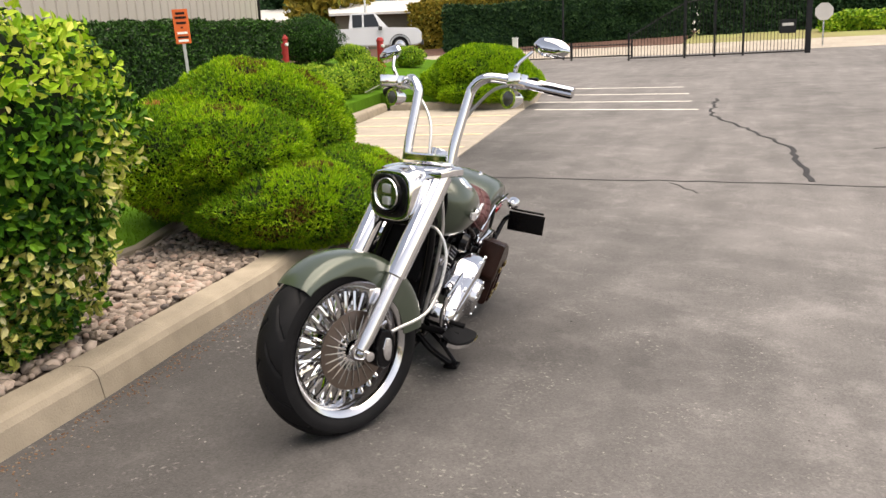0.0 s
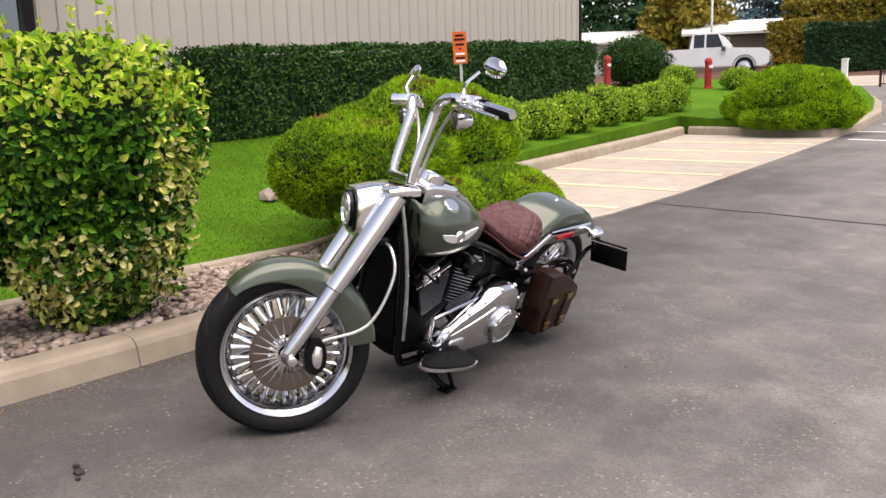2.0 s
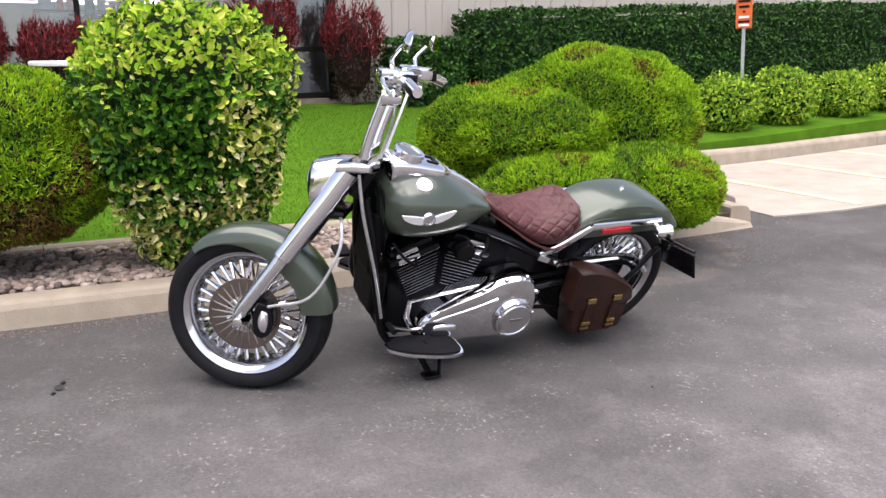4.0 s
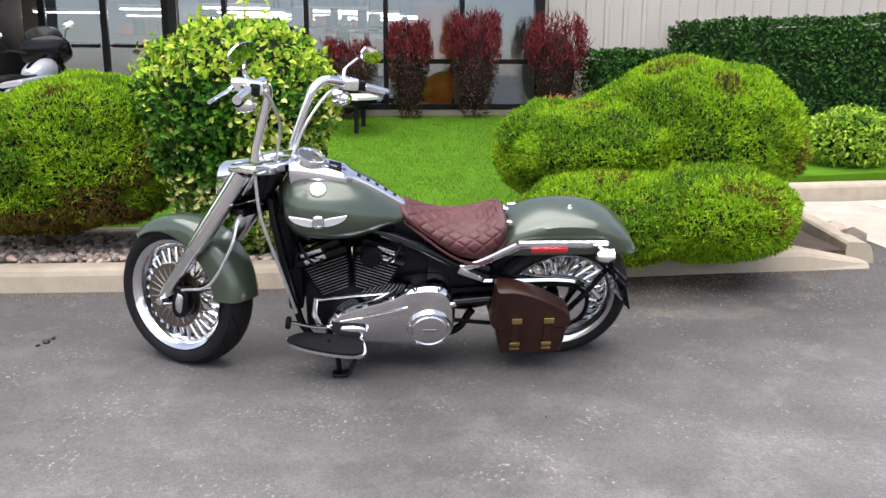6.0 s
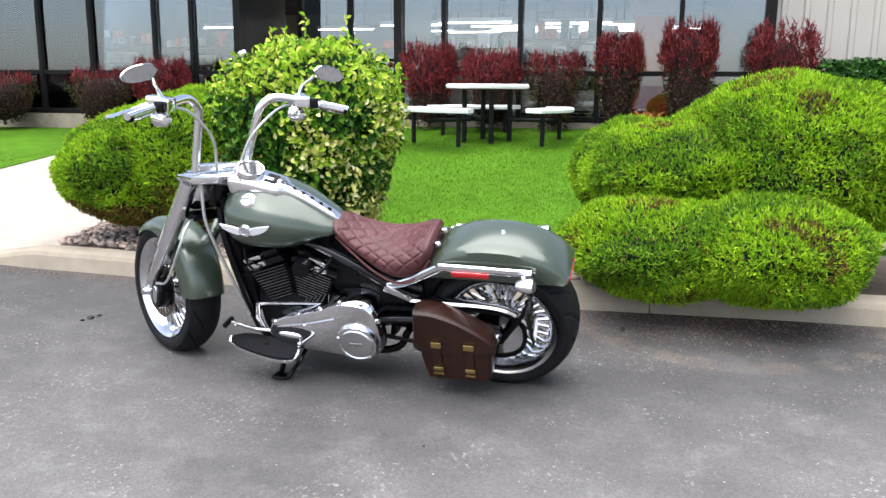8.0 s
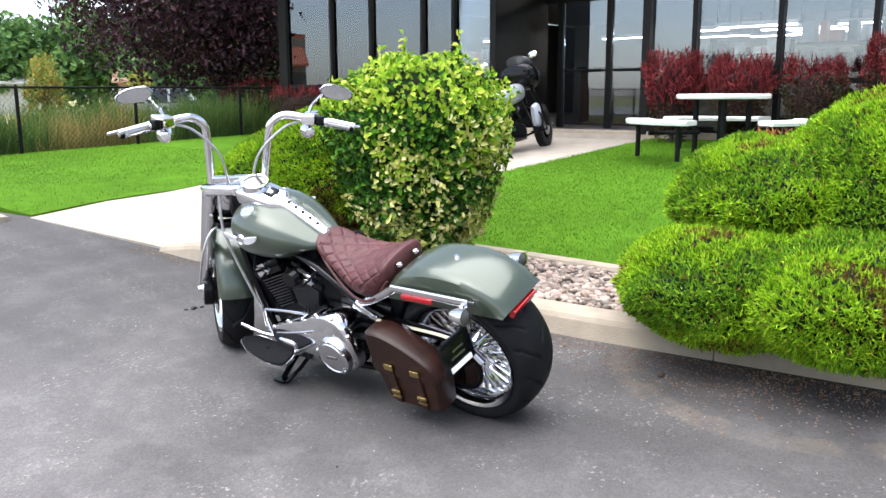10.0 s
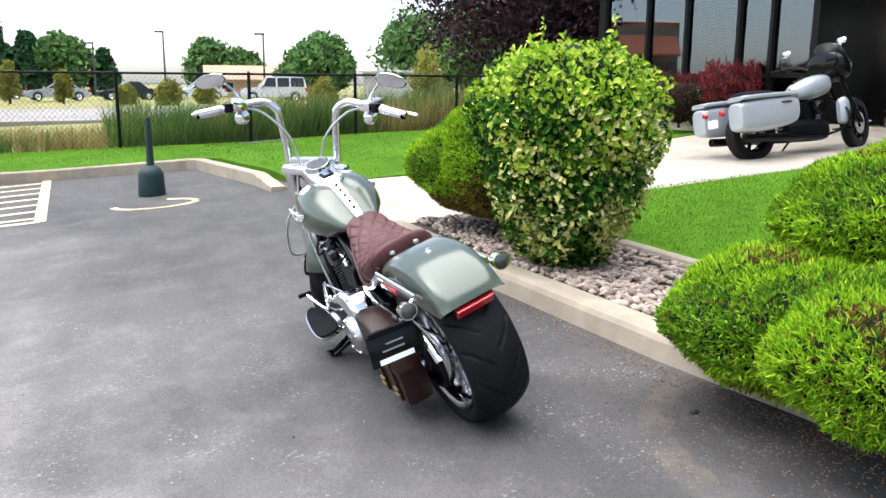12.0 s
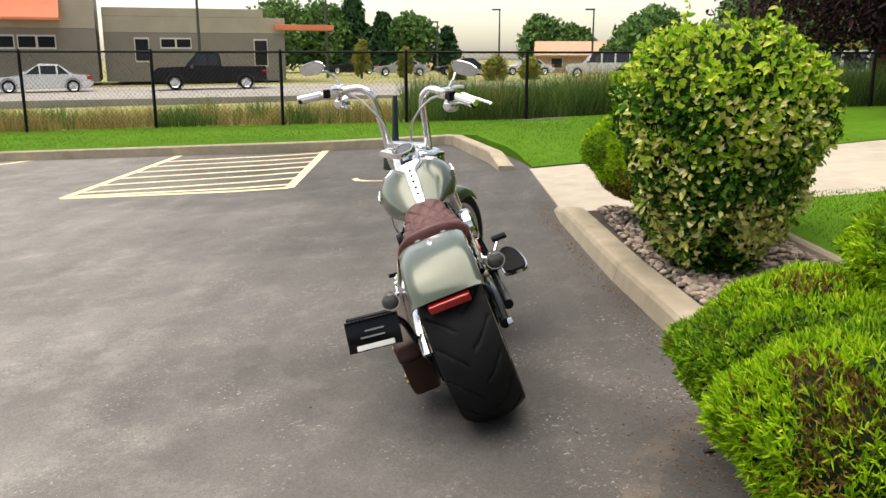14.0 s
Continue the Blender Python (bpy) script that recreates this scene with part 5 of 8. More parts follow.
P("stand_brace", tube([(0.07, 0.15, 0.19), (0.085, 0.24, 0.15), (0.12, 0.315, 0.113), (0.15, 0.32, 0.112)], 0.0095, 8), GLOSS_BLACK, stand)
# right side: air cleaner and cam cover
P("air_cleaner", lathe([(0.0, 0.05), (0.07, 0.048), (0.09, 0.035), (0.095, 0.0)], 36, spot((0.09, -0.15, 0.56)) @ Matrix.Rotation(math.pi, 4, "X")), POLISHED, label="round chrome air cleaner")
P("cam_cover", lathe([(0.0, 0.03), (0.07, 0.028), (0.08, 0.015), (0.085, 0.0)], 36, spot((0.08, -0.14, 0.33)) @ Matrix.Rotation(math.pi, 4, "X")), SATIN)
P("exhaust_header", tube(curve([(0.26, -0.13, 0.58), (0.34, -0.17, 0.5), (0.32, -0.19, 0.3), (0.15, -0.2, 0.22), (-0.3, -0.2, 0.22)], 6), 0.024, 12), GLOSS_BLACK, label="black exhaust pipe")
# belt guard, rear shock and lower guard
bg = tube(curve([(-0.45, 0.15, 0.49), (-0.6, 0.152, 0.49), (-0.8, 0.153, 0.487), (-0.9, 0.153, 0.455), (-0.97, 0.153, 0.38)], 6), 0.016, 8)
for v in bg.verts:
    v.co.y = 0.153 + (v.co.y - 0.153) * 1.4
P("belt_guard", bg, POLISHED, label="chrome belt guard")
P("drive_belt", tube(curve([(-0.3, 0.142, 0.42), (-0.815, 0.142, 0.442), (-0.93, 0.142, 0.325), (-0.815, 0.142, 0.205), (-0.3, 0.142, 0.26)], 8), 0.01, 6), CASE_BLACK)

# leather swingarm bag
bag_out = [(-0.495, 0.565), (-0.56, 0.56), (-0.66, 0.52), (-0.78, 0.445), (-0.805, 0.4), (-0.79, 0.24), (-0.76, 0.215), (-0.55, 0.212), (-0.515, 0.235), (-0.49, 0.4)]


def slab_y(outline, y0, y1, soft, n=4):
    """A plate with rounded edges whose outline lies across the machine."""
    pts = curve([(x, 0, z) for x, z in outline + outline[:1]], n)[:-1]
    bm = bmesh.new()
    cx, cz = sum(p.x for p in pts) / len(pts), sum(p.z for p in pts) / len(pts)
    rings = []
    for y, k in ((y0, 0.97), (y0 + soft * 0.4, 1.0), (y1 - soft, 1.0), (y1 - soft * 0.35, 0.985), (y1, 0.93)):
        rings.append([bm.verts.new((cx + (p.x - cx) * k, y, cz + (p.z - cz) * k)) for p in pts])
    for r, q in zip(rings, rings[1:]):
        for k in range(len(r)):
            bm.faces.new((r[k], r[(k + 1) % len(r)], q[(k + 1) % len(r)], q[k]))
    bm.faces.new(rings[0]), bm.faces.new(rings[-1])
    bmesh.ops.recalc_face_normals(bm, faces=bm.faces[:])
    return bm


bag_out = [(x - 0.012, z - 0.045) for x, z in bag_out]
bag = P("saddlebag", slab_y(bag_out, 0.175, 0.285, 0.03), BAG_HIDE, label="brown leather swingarm bag with brass buckles")
P("flap", slab_y([(-0.497, 0.525), (-0.57, 0.523), (-0.675, 0.486), (-0.795, 0.41), (-0.82, 0.365), (-0.813, 0.318), (-0.655, 0.308), (-0.493, 0.313), (-0.488, 0.41)], 0.2, 0.29, 0.02), BAG_HIDE, bag, "leather flap")
for x in (-0.588, -0.725):
    P("strap", box(x - 0.016, 0.28, 0.18, x + 0.016, 0.295, 0.368, 0.003), BAG_HIDE, bag, "leather strap", smooth=False)
    for z, hh in ((0.365, 0.014), (0.238, 0.008), (0.214, 0.005)):
        P("buckle", box(x - 0.022, 0.293, z - hh, x + 0.022, 0.303, z + hh, 0.003), BRASS, bag, "brass buckle", smooth=False)

# number plate on its side mount, with plain bars for its writing
plate_at = Matrix.Translation((-0.966, 0.198, 0.6)) @ Matrix.Rotation(radians(9), 4, "X") @ Matrix.Rotation(radians(14), 4, "Y") @ Matrix.Rotation(radians(6), 4, "Z")
plate = P("number_plate", join(None, box(-0.004, 0.0, -0.125, 0.004, 0.2, 0.0, 0.003), plate_at), GLOSS_BLACK, label="black number plate with frame on a side mount")
for z0, z1, y0, y1, mt in ((-0.012, -0.004, 0.005, 0.195, CASE_BLACK), (-0.12, -0.1, 0.03, 0.17, BAR_WHITE), (-0.05, -0.044, 0.06, 0.13, STEEL), (-0.075, -0.069, 0.06, 0.15, STEEL)):
    P("plate_bar", join(None, box(-0.008, y0, z0, -0.0045, y1, z1), plate_at), mt, plate, smooth=False)
P("plate_lamp", join(None, tube([(-0.012, 0.02, 0.008), (-0.012, 0.19, 0.008)], 0.007, 8), plate_at), GLOSS_BLACK, plate)
P("plate_arm", tube(curve([(-0.83, 0.165, 0.3), (-0.9, 0.18, 0.42), (-0.955, 0.19, 0.53), (-0.96, 0.21, 0.57)], 5), 0.013, 8), GLOSS_BLACK, plate)

# front end: forks, nacelle, bars (these turn with the steering)
back = Vector((-AXIS.z, 0, AXIS.x))
for sy in (1, -1):
    tip = Vector((0.83, sy * 0.125, 0.325))
    foot = tip + AXIS * 0.01 - back * 0.015
    leg = P("fork_leg", tube([foot + AXIS * 0.0, foot + AXIS * 0.05, foot + AXIS * 0.3], [0.026, 0.031, 0.031], 20), SATIN, front=True, label="chrome fork leg")
    P("fork_cover", tube([foot + AXIS * 0.3, foot + AXIS * 0.305, foot + AXIS * 0.62, foot + AXIS * 0.735], [0.034, 0.039, 0.042, 0.04], 24), POLISHED, leg, "chrome fork cover", front=True)
    P("axle_cap", lathe([(0.0, 0.05), (0.018, 0.046), (0.02, 0.02), (0.034, 0.0), (0.034, -0.03)], 20, spot((0.83, sy * 0.125, 0.325)) if sy > 0 else spot((0.83, -0.125, 0.325)) @ Matrix.Rotation(math.pi, 4, "X")), POLISHED, leg, "chrome axle cap", front=True)
    P("fender_mount", box(0.7, sy * 0.098 - 0.004, 0.5, 0.78, sy * 0.098 + 0.006, 0.56, 0.006), POLISHED, leg, front=True)
cal = slab_y([(0.76, 0.41), (0.72, 0.4), (0.7, 0.35), (0.705, 0.29), (0.74, 0.26), (0.775, 0.28), (0.78, 0.35)], 0.085, 0.15, 0.015)
caliper = P("brake_caliper", cal, GLOSS_BLACK, front=True, label="black brake caliper")
P("caliper_cover", slab_y([(0.745, 0.38), (0.722, 0.37), (0.718, 0.33), (0.728, 0.29), (0.75, 0.3), (0.757, 0.34)], 0.148, 0.156, 0.004), SATIN, caliper, front=True)
P("triple_clamp", loft([(0.36, 0.05, 1.0, 0.965, 4, 0), (0.38, 0.16, 1.012, 0.965, 4, 0), (0.44, 0.172, 1.012, 0.965, 4, 0), (0.5, 0.165, 1.0, 0.96, 4, 0), (0.52, 0.1, 0.99, 0.96, 4, 0)], 32), POLISHED, front=True, label="chrome top clamp")
P("lower_clamp", box(0.47, -0.1, 0.77, 0.55, 0.1, 0.805, 0.012), GLOSS_BLACK, front=True)
nac = P("headlight_nacelle", loft([(0.44, 0.08, 1.0, 0.92, 3, 0), (0.475, 0.102, 1.01, 0.86, 3, 0), (0.525, 0.114, 1.008, 0.815, 3.4, 0), (0.575, 0.117, 0.996, 0.795, 3.4, 0), (0.6, 0.112, 0.99, 0.795, 3.4, 0), (0.603, 0.102, 0.98, 0.806, 3.4, 0)], 40, 20), POLISHED, front=True, label="chrome headlight nacelle")
face = Matrix.Translation((0.611, 0, 0.9)) @ Matrix.Rotation(math.pi / 2, 4, "Y")
P("headlight_bezel", loft([(0.585, 0.101, 0.979, 0.806, 3.0, 0), (0.606, 0.099, 0.977, 0.808, 3.0, 0), (0.609, 0.094, 0.972, 0.814, 3.0, 0)], 40), GLOSS_BLACK, nac, "black lamp surround", front=True)
P("headlight", lathe([(0.0, 0.004), (0.066, 0.004), (0.07, 0.009), (0.074, 0.008), (0.077, -0.004)], 36, face), GLOSS_BLACK, nac, "round black headlight", front=True)
for zz, hh in ((0.02, 0.026), (-0.024, 0.024)):
    P("headlight_lens", join(None, box(0.611, -0.019, 0.9 + zz * 1.1 - hh * 0.7, 0.625, 0.019, 0.9 + zz * 1.1 + hh * 0.7, 0.007)), LAMP_LENS, nac, "clear lamp lens", front=True)
P("headlight_ring", lathe([(0.058, 0.006), (0.062, 0.013), (0.066, 0.006)], 36, face), SATIN, nac, front=True)
bars = P("handlebar", tube(curve([(0.41, 0.0, 1.035), (0.41, 0.1, 1.035)], 2), 0.016, 14), POLISHED, front=True, label="tall chrome ape-hanger handlebar")
P("bar_crosspiece", box(0.39, -0.118, 1.02, 0.43, 0.118, 1.05, 0.006), POLISHED, bars, front=True, smooth=False)
for sy in (1, -1):
    P("riser_bar", tube(curve([(0.41, sy * 0.122, 1.02), (0.395, sy * 0.126, 1.1), (0.35, sy * 0.138, 1.255), (0.338, sy * 0.15, 1.3), (0.325, sy * 0.19, 1.332), (0.3, sy * 0.245, 1.336), (0.245, sy * 0.38, 1.31), (0.205, sy * 0.485, 1.29)], 6), 0.0185, 16), POLISHED, bars, front=True)
    g0, g1 = Vector((0.245, sy * 0.38, 1.31)), Vector((0.2, sy * 0.5, 1.287))
    P("grip", tube([g0, g0.lerp(g1, 0.04), g0.lerp(g1, 0.96), g1], [0.016, 0.0185, 0.0185, 0.016], 16), CASE_BLACK, bars, "black hand grip", front=True)
    P("grip_band", tube([g0.lerp(g1, 0.04) + Vector((-0.002, 0, 0.008)), g0.lerp(g1, 1.03) + Vector((-0.002, 0, 0.008))], 0.0165, 12), POLISHED, bars, front=True)
    c = Vector((0.272, sy * 0.315, 1.325))
    P("switch_housing", join(None, box(-0.034, -0.03, -0.026, 0.034, 0.03, 0.026, 0.012), Matrix.Translation(c) @ Matrix.Rotation(sy * -0.95, 4, "Z")), POLISHED, bars, "chrome switch housing", front=True)
    P("switch_pod", join(None, box(-0.03, -0.018, -0.022, 0.005, 0.018, 0.022, 0.006), Matrix.Translation(c + Vector((-0.025, sy * 0.03, -0.006))) @ Matrix.Rotation(sy * -0.95, 4, "Z")), GLOSS_BLACK, bars, front=True)
    P("master_cylinder", join(None, box(-0.025, -0.045, -0.02, 0.025, 0.03, 0.028, 0.01), Matrix.Translation(c + Vector((0.05, sy * 0.02, 0.0))) @ Matrix.Rotation(sy * -0.95, 4, "Z")), POLISHED, bars, front=True)
    P("lever", tube(curve([c + Vector((0.06, sy * 0.03, -0.004)), c + Vector((0.045, sy * 0.1, -0.02)), c + Vector((0.0, sy * 0.235, -0.045))], 5), [0.009] * 5 + [0.007] * 6, 8), POLISHED, bars, "chrome lever", front=True)
    lamp = Matrix.Translation(c + Vector((0.05, sy * 0.0, -0.062))) @ Matrix.Rotation(math.pi / 2, 4, "Y")
    P("bar_signal", lathe([(0.0, -0.06), (0.02, -0.055), (0.031, -0.03), (0.034, 0.0), (0.036, 0.008), (0.03, 0.008)], 22, lamp), POLISHED, bars, "chrome bullet signal", front=True)
    P("signal_glass", lathe([(0.0, 0.016), (0.018, 0.013), (0.03, 0.006)], 20, lamp), SMOKE, bars, front=True)
    stem_top = Vector((0.272, sy * 0.37, 1.43))
    P("mirror_stem", tube(curve([c + Vector((0.03, 0, 0.02)), c + Vector((0.035, sy * 0.02, 0.06)), stem_top], 5), [0.008] * 5 + [0.006] * 6, 8), POLISHED, bars, front=True)
    # teardrop mirror
    mo = curve([(0.0, -0.075, 0), (0.025, -0.055, 0), (0.034, -0.01, 0), (0.03, 0.04, 0), (0.008, 0.075, 0), (-0.02, 0.055, 0), (-0.03, 0.0, 0), (-0.026, -0.05, 0), (0.0, -0.075, 0)], 4)[:-1]
    shell = bmesh.new()
    rr = [[shell.verts.new((0.022 * d, (p.y * k) * sy, p.x * k)) for p in mo] for d, k in ((-0.1, 1.0), (0.15, 1.04), (0.6, 0.85), (0.9, 0.5))]
    for r, q in zip(rr, rr[1:]):
        for k in range(len(r)):
            shell.faces.new((r[k], r[(k + 1) % len(r)], q[(k + 1) % len(r)], q[k]))
    shell.faces.new(rr[-1])
    bmesh.ops.recalc_face_normals(shell, faces=shell.faces[:])
    m_at = Matrix.Translation((0.242, sy * 0.43, 1.442)) @ Matrix.Rotation(sy * 0.12, 4, "Z") @ Matrix.Rotation(radians(-9), 4, "Y") @ Matrix.Rotation(sy * -0.22, 4, "X")
    mir = P("mirror", join(None, shell, m_at), POLISHED, bars, "teardrop chrome mirror", front=True)
    gl = bmesh.new()
    gl.faces.new([gl.verts.new((-0.004, p.y * 0.95 * sy, p.x * 0.95)) for p in mo])
    ext = bmesh.ops.extrude_face_region(gl, geom=gl.faces[:])
    bmesh.ops.translate(gl, verts=[g for g in ext["geom"] if isinstance(g, bmesh.types.BMVert)], vec=(0.003, 0, 0))
    bmesh.ops.recalc_face_normals(gl, faces=gl.faces[:])
    P("mirror_glass", join(None, gl, m_at), MIRROR, bars, "mirror glass", front=True, smooth=False)
    P("control_cable", tube([STEER @ v for v in curve([c + Vector((0.02, -sy * 0.02, -0.01)), Vector((0.3, sy * 0.2, 1.285)), Vector((0.32, sy * 0.09, 1.17)), Vector((0.36, sy * 0.05, 1.02))], 7)] , 0.006, 8), HOSE, bars, "pale braided cable")
P("clutch_cable", tube(curve([(0.47, 0.06, 0.98), (0.46, 0.11, 0.85), (0.44, 0.13, 0.75), (0.39, 0.145, 0.55), (0.34, 0.15, 0.32)], 6), 0.007, 8), HOSE, label="pale clutch cable")
P("brake_hose", tube(curve([STEER @ Vector((0.5, 0.06, 0.79)), STEER @ Vector((0.47, 0.13, 0.76)), STEER @ Vector((0.47, 0.17, 0.65)), STEER @ Vector((0.56, 0.18, 0.47)), STEER @ Vector((0.72, 0.155, 0.4))], 6), 0.006, 8), HOSE, label="pale braided brake hose")
for k in range(6):
    P("wiring", tube(curve([(0.38, 0.08 - 0.03 * k, 0.92), (0.36 + 0.02 * (k % 2), 0.1 - 0.035 * k, 0.82), (0.35, 0.1 - 0.03 * k, 0.7), (0.33, 0.06, 0.6)], 4), 0.006, 6), CASE_BLACK)
P("horn", lathe([(0, 0.03), (0.04, 0.028), (0.048, 0.0), (0.03, -0.03)], 24, spot((0.02, 0.15, 0.63))), GLOSS_BLACK)

# ---- planting ----
def raw_mesh(name, verts, faces, mat, parent=None, kind=""):
    me = bpy.data.meshes.new(name)
    me.from_pydata(verts, [], faces)
    me.materials.append(mat)
    ob = new(name, me)
    if parent:
        ob.parent = parent
    if kind:
        ob["kind"] = kind
    return ob


def leaf_shape(length, width, fold=0.25):
    """Points of one leaf along +x: stalk, left edge, tip, right edge, folded along its rib."""
    w, up = width / 2, width * fold
    return [(0, 0, 0), (length * 0.28, w * 0.85, up * 0.8), (length * 0.62, w * 0.9, up * 0.7), (length, 0, -length * 0.12), (length * 0.62, -w * 0.9, up * 0.7), (length * 0.28, -w * 0.85, up * 0.8)]


LEAF_FACES = [(0, 3, 2, 1), (0, 5, 4, 3)]


def leaves(places, length, width, rnd, spread=0.7):
    """Verts and faces of leaves at (point, normal) places, each turned its own way."""
    verts, faces = [], []
    for p, n in places:
        n = Vector(n).normalized()
        side = n.orthogonal().normalized()
        side.rotate(Matrix.Rotation(rnd.uniform(0, 6.283), 3, n))
        out = (n * rnd.uniform(0.25, 1.0) + side * spread + Vector((0, 0, rnd.uniform(-0.1, 0.4)))).normalized()
        across = out.cross(n + Vector((0.01, 0.02, 0.03))).normalized()
        up = across.cross(out)
        s_ = rnd.uniform(0.65, 1.25)
        i = len(verts)
        verts += [p + (out * x + across * y + up * z) * s_ for x, y, z in leaf_shape(length, width)]
        faces += [tuple(i + j for j in f) for f in LEAF_FACES]
    return verts, faces


def blob_radius(d, seed, amount, freq):
    return 1 + amount * noise.fractal(Vector(d) * freq + Vector((seed, seed * 2, 0)), 0.8, 2.0, 3)


EUON_DARK = leafy("euonymus_leaf", [(0.006, 0.027, 0.004), (0.017, 0.07, 0.006), (0.045, 0.14, 0.01), (0.13, 0.28, 0.02)], 0.42, 0.22, 0.12)
EUON_NEW = leafy("euonymus_new_leaf", [(0.14, 0.3, 0.015), (0.26, 0.44, 0.02), (0.42, 0.56, 0.05), (0.62, 0.62, 0.13)], 0.42, 0.25, 0.25)
EUON_CREAM = leafy("euonymus_cream_leaf", [(0.2, 0.3, 0.05), (0.5, 0.52, 0.12), (0.68, 0.64, 0.22), (0.74, 0.71, 0.42)], 0.45, 0.25, 0.2)


def euonymus(x, y, z, rx, ry, top):
    rnd = random.Random(5)
    bush = tagged(new("euonymus_bush"), "clipped variegated euonymus bush with glossy green and cream leaves", "shrub")
    bush.matrix_world = Matrix.Translation((x, y, z))
    for k in range(11):
        a = rnd.uniform(0, 6.28)
        p = [(0.1 * math.cos(a), 0.1 * math.sin(a), 0)]
        for j in range(1, 5):
            p.append((0.12 * j * math.cos(a) * rnd.uniform(0.6, 1.1), 0.12 * j * math.sin(a) * rnd.uniform(0.6, 1.1), 0.28 * j))
        part("stem", tube(curve(p, 3), 0.012, 6), STEM, bush)
    # solid near-black core: the shade between the leaves is put into its colour
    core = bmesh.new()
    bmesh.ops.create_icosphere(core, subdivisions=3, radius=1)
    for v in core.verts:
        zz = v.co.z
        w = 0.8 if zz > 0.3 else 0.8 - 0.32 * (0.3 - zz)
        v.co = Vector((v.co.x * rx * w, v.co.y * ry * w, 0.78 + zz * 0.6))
    part("shade_core", core, material("leaf_shade", (0.006, 0.015, 0.004), 0.9, scale=20, var=0.4), bush, "near-black core painted as shade between the leaves")
    groups = {"d": [], "n": [], "c": []}
    singles = []
    for k in range(17500):
        t, u = rnd.uniform(0, 6.2832), rnd.uniform(-1, 1)
        d = Vector((math.sqrt(1 - u * u) * math.cos(t), math.sqrt(1 - u * u) * math.sin(t), u))
        # a tub-like outline: full shoulders, drawn in towards the foot
        h = 0.5 + 0.5 * u
        prof = 0.5 + 0.52 * min(1, h / 0.72)
        e = 2.9
        den = (abs(d.x) ** e + abs(d.y) ** e + (abs(d.z) * 0.97) ** e) ** (1 / e)
        d2 = d / den
        r = blob_radius(d, 1.3, 0.15, 4.0) * (1 - 0.3 * rnd.random() ** 2)
        p = Vector((d2.x * rx * prof * r, d2.y * ry * prof * r, top * 0.515 + d2.z * (top * 0.485) * r))
        if p.z < 0.06:
            continue
        n = Vector((d.x, d.y, d.z * 0.8))
        zz = p.z / top
        c = noise.noise(p * 3.4 + Vector((2.0, 7.0, 1.0)))
        if zz > 0.78 and rnd.random() < 0.72 or (zz > 0.5 and rnd.random() < 0.18 + 0.45 * c):
            kind = "n"
        elif zz < 0.4 and rnd.random() < 0.42 + 1.0 * c or p.y > 0.05 and zz < 0.75 and rnd.random() < 0.24 + 0.9 * c or rnd.random() < 0.03:
            kind = "c"
        else:
            kind = "d"
        groups[kind].append((p, n))
    for kind, mat, nm in (("d", EUON_DARK, "foliage"), ("n", EUON_NEW, "new_growth"), ("c", EUON_CREAM, "variegated_foliage")):
        g_ = groups[kind]
        near = [q for q in g_ if q[0].x > 0.1 and q[0].length < 9][:100]
        v, f = leaves([q for q in g_ if q not in near], 0.043, 0.026, rnd)
        raw_mesh(nm, v, f, mat, bush, "stuff")
        lv, lf = leaves([(Vector((0, 0, 0)), (0.3, 0.0, 1.0))], 0.045, 0.027, random.Random(3))
        me = bpy.data.meshes.new("leaf")
        me.from_pydata(lv, [], lf)
        me.materials.append(mat)
        for p, n in near:
            ob = new("leaf", me)
            ob.parent = bush
            ob.matrix_basis = Matrix.Translation(p) @ Vector(n).to_track_quat("Z", "X").to_matrix().to_4x4() @ Matrix.Rotation(rnd.uniform(0, 6.28), 4, "Z")
    for a, hgt in ((0.4, 0.22), (2.6, 0.26), (4.4, 0.16), (5.5, 0.14)):
        base = Vector((rx * 0.45 * math.cos(a), ry * 0.45 * math.sin(a), top - 0.05))
        pl = [(base + Vector((0, 0, hgt * j / 12)), (math.cos(j * 2.4), math.sin(j * 2.4), 0.5)) for j in range(13)]
        v, f = leaves(pl, 0.045, 0.024, rnd)
        raw_mesh("shoot", v, f, EUON_NEW, bush)
    return bush


JUN = leafy("juniper_sprig", [(0.065, 0.165, 0.006), (0.17, 0.35, 0.009), (0.3, 0.5, 0.014), (0.45, 0.62, 0.03)], 0.6, 0.3, 0.3)
JUN_DEEP = leafy("juniper_deep_sprig", [(0.03, 0.1, 0.006), (0.09, 0.21, 0.008), (0.18, 0.34, 0.012), (0.27, 0.44, 0.02)], 0.6, 0.3, 0.2)
JUN_OLD = leafy("juniper_brown", [(0.05, 0.03, 0.01), (0.17, 0.095, 0.025), (0.2, 0.16, 0.03)], 0.8, 0.2, 0.1)
# near-black colour painted on the solid lumps for shade between sprigs
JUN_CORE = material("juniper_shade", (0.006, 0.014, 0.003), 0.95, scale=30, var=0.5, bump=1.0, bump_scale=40)


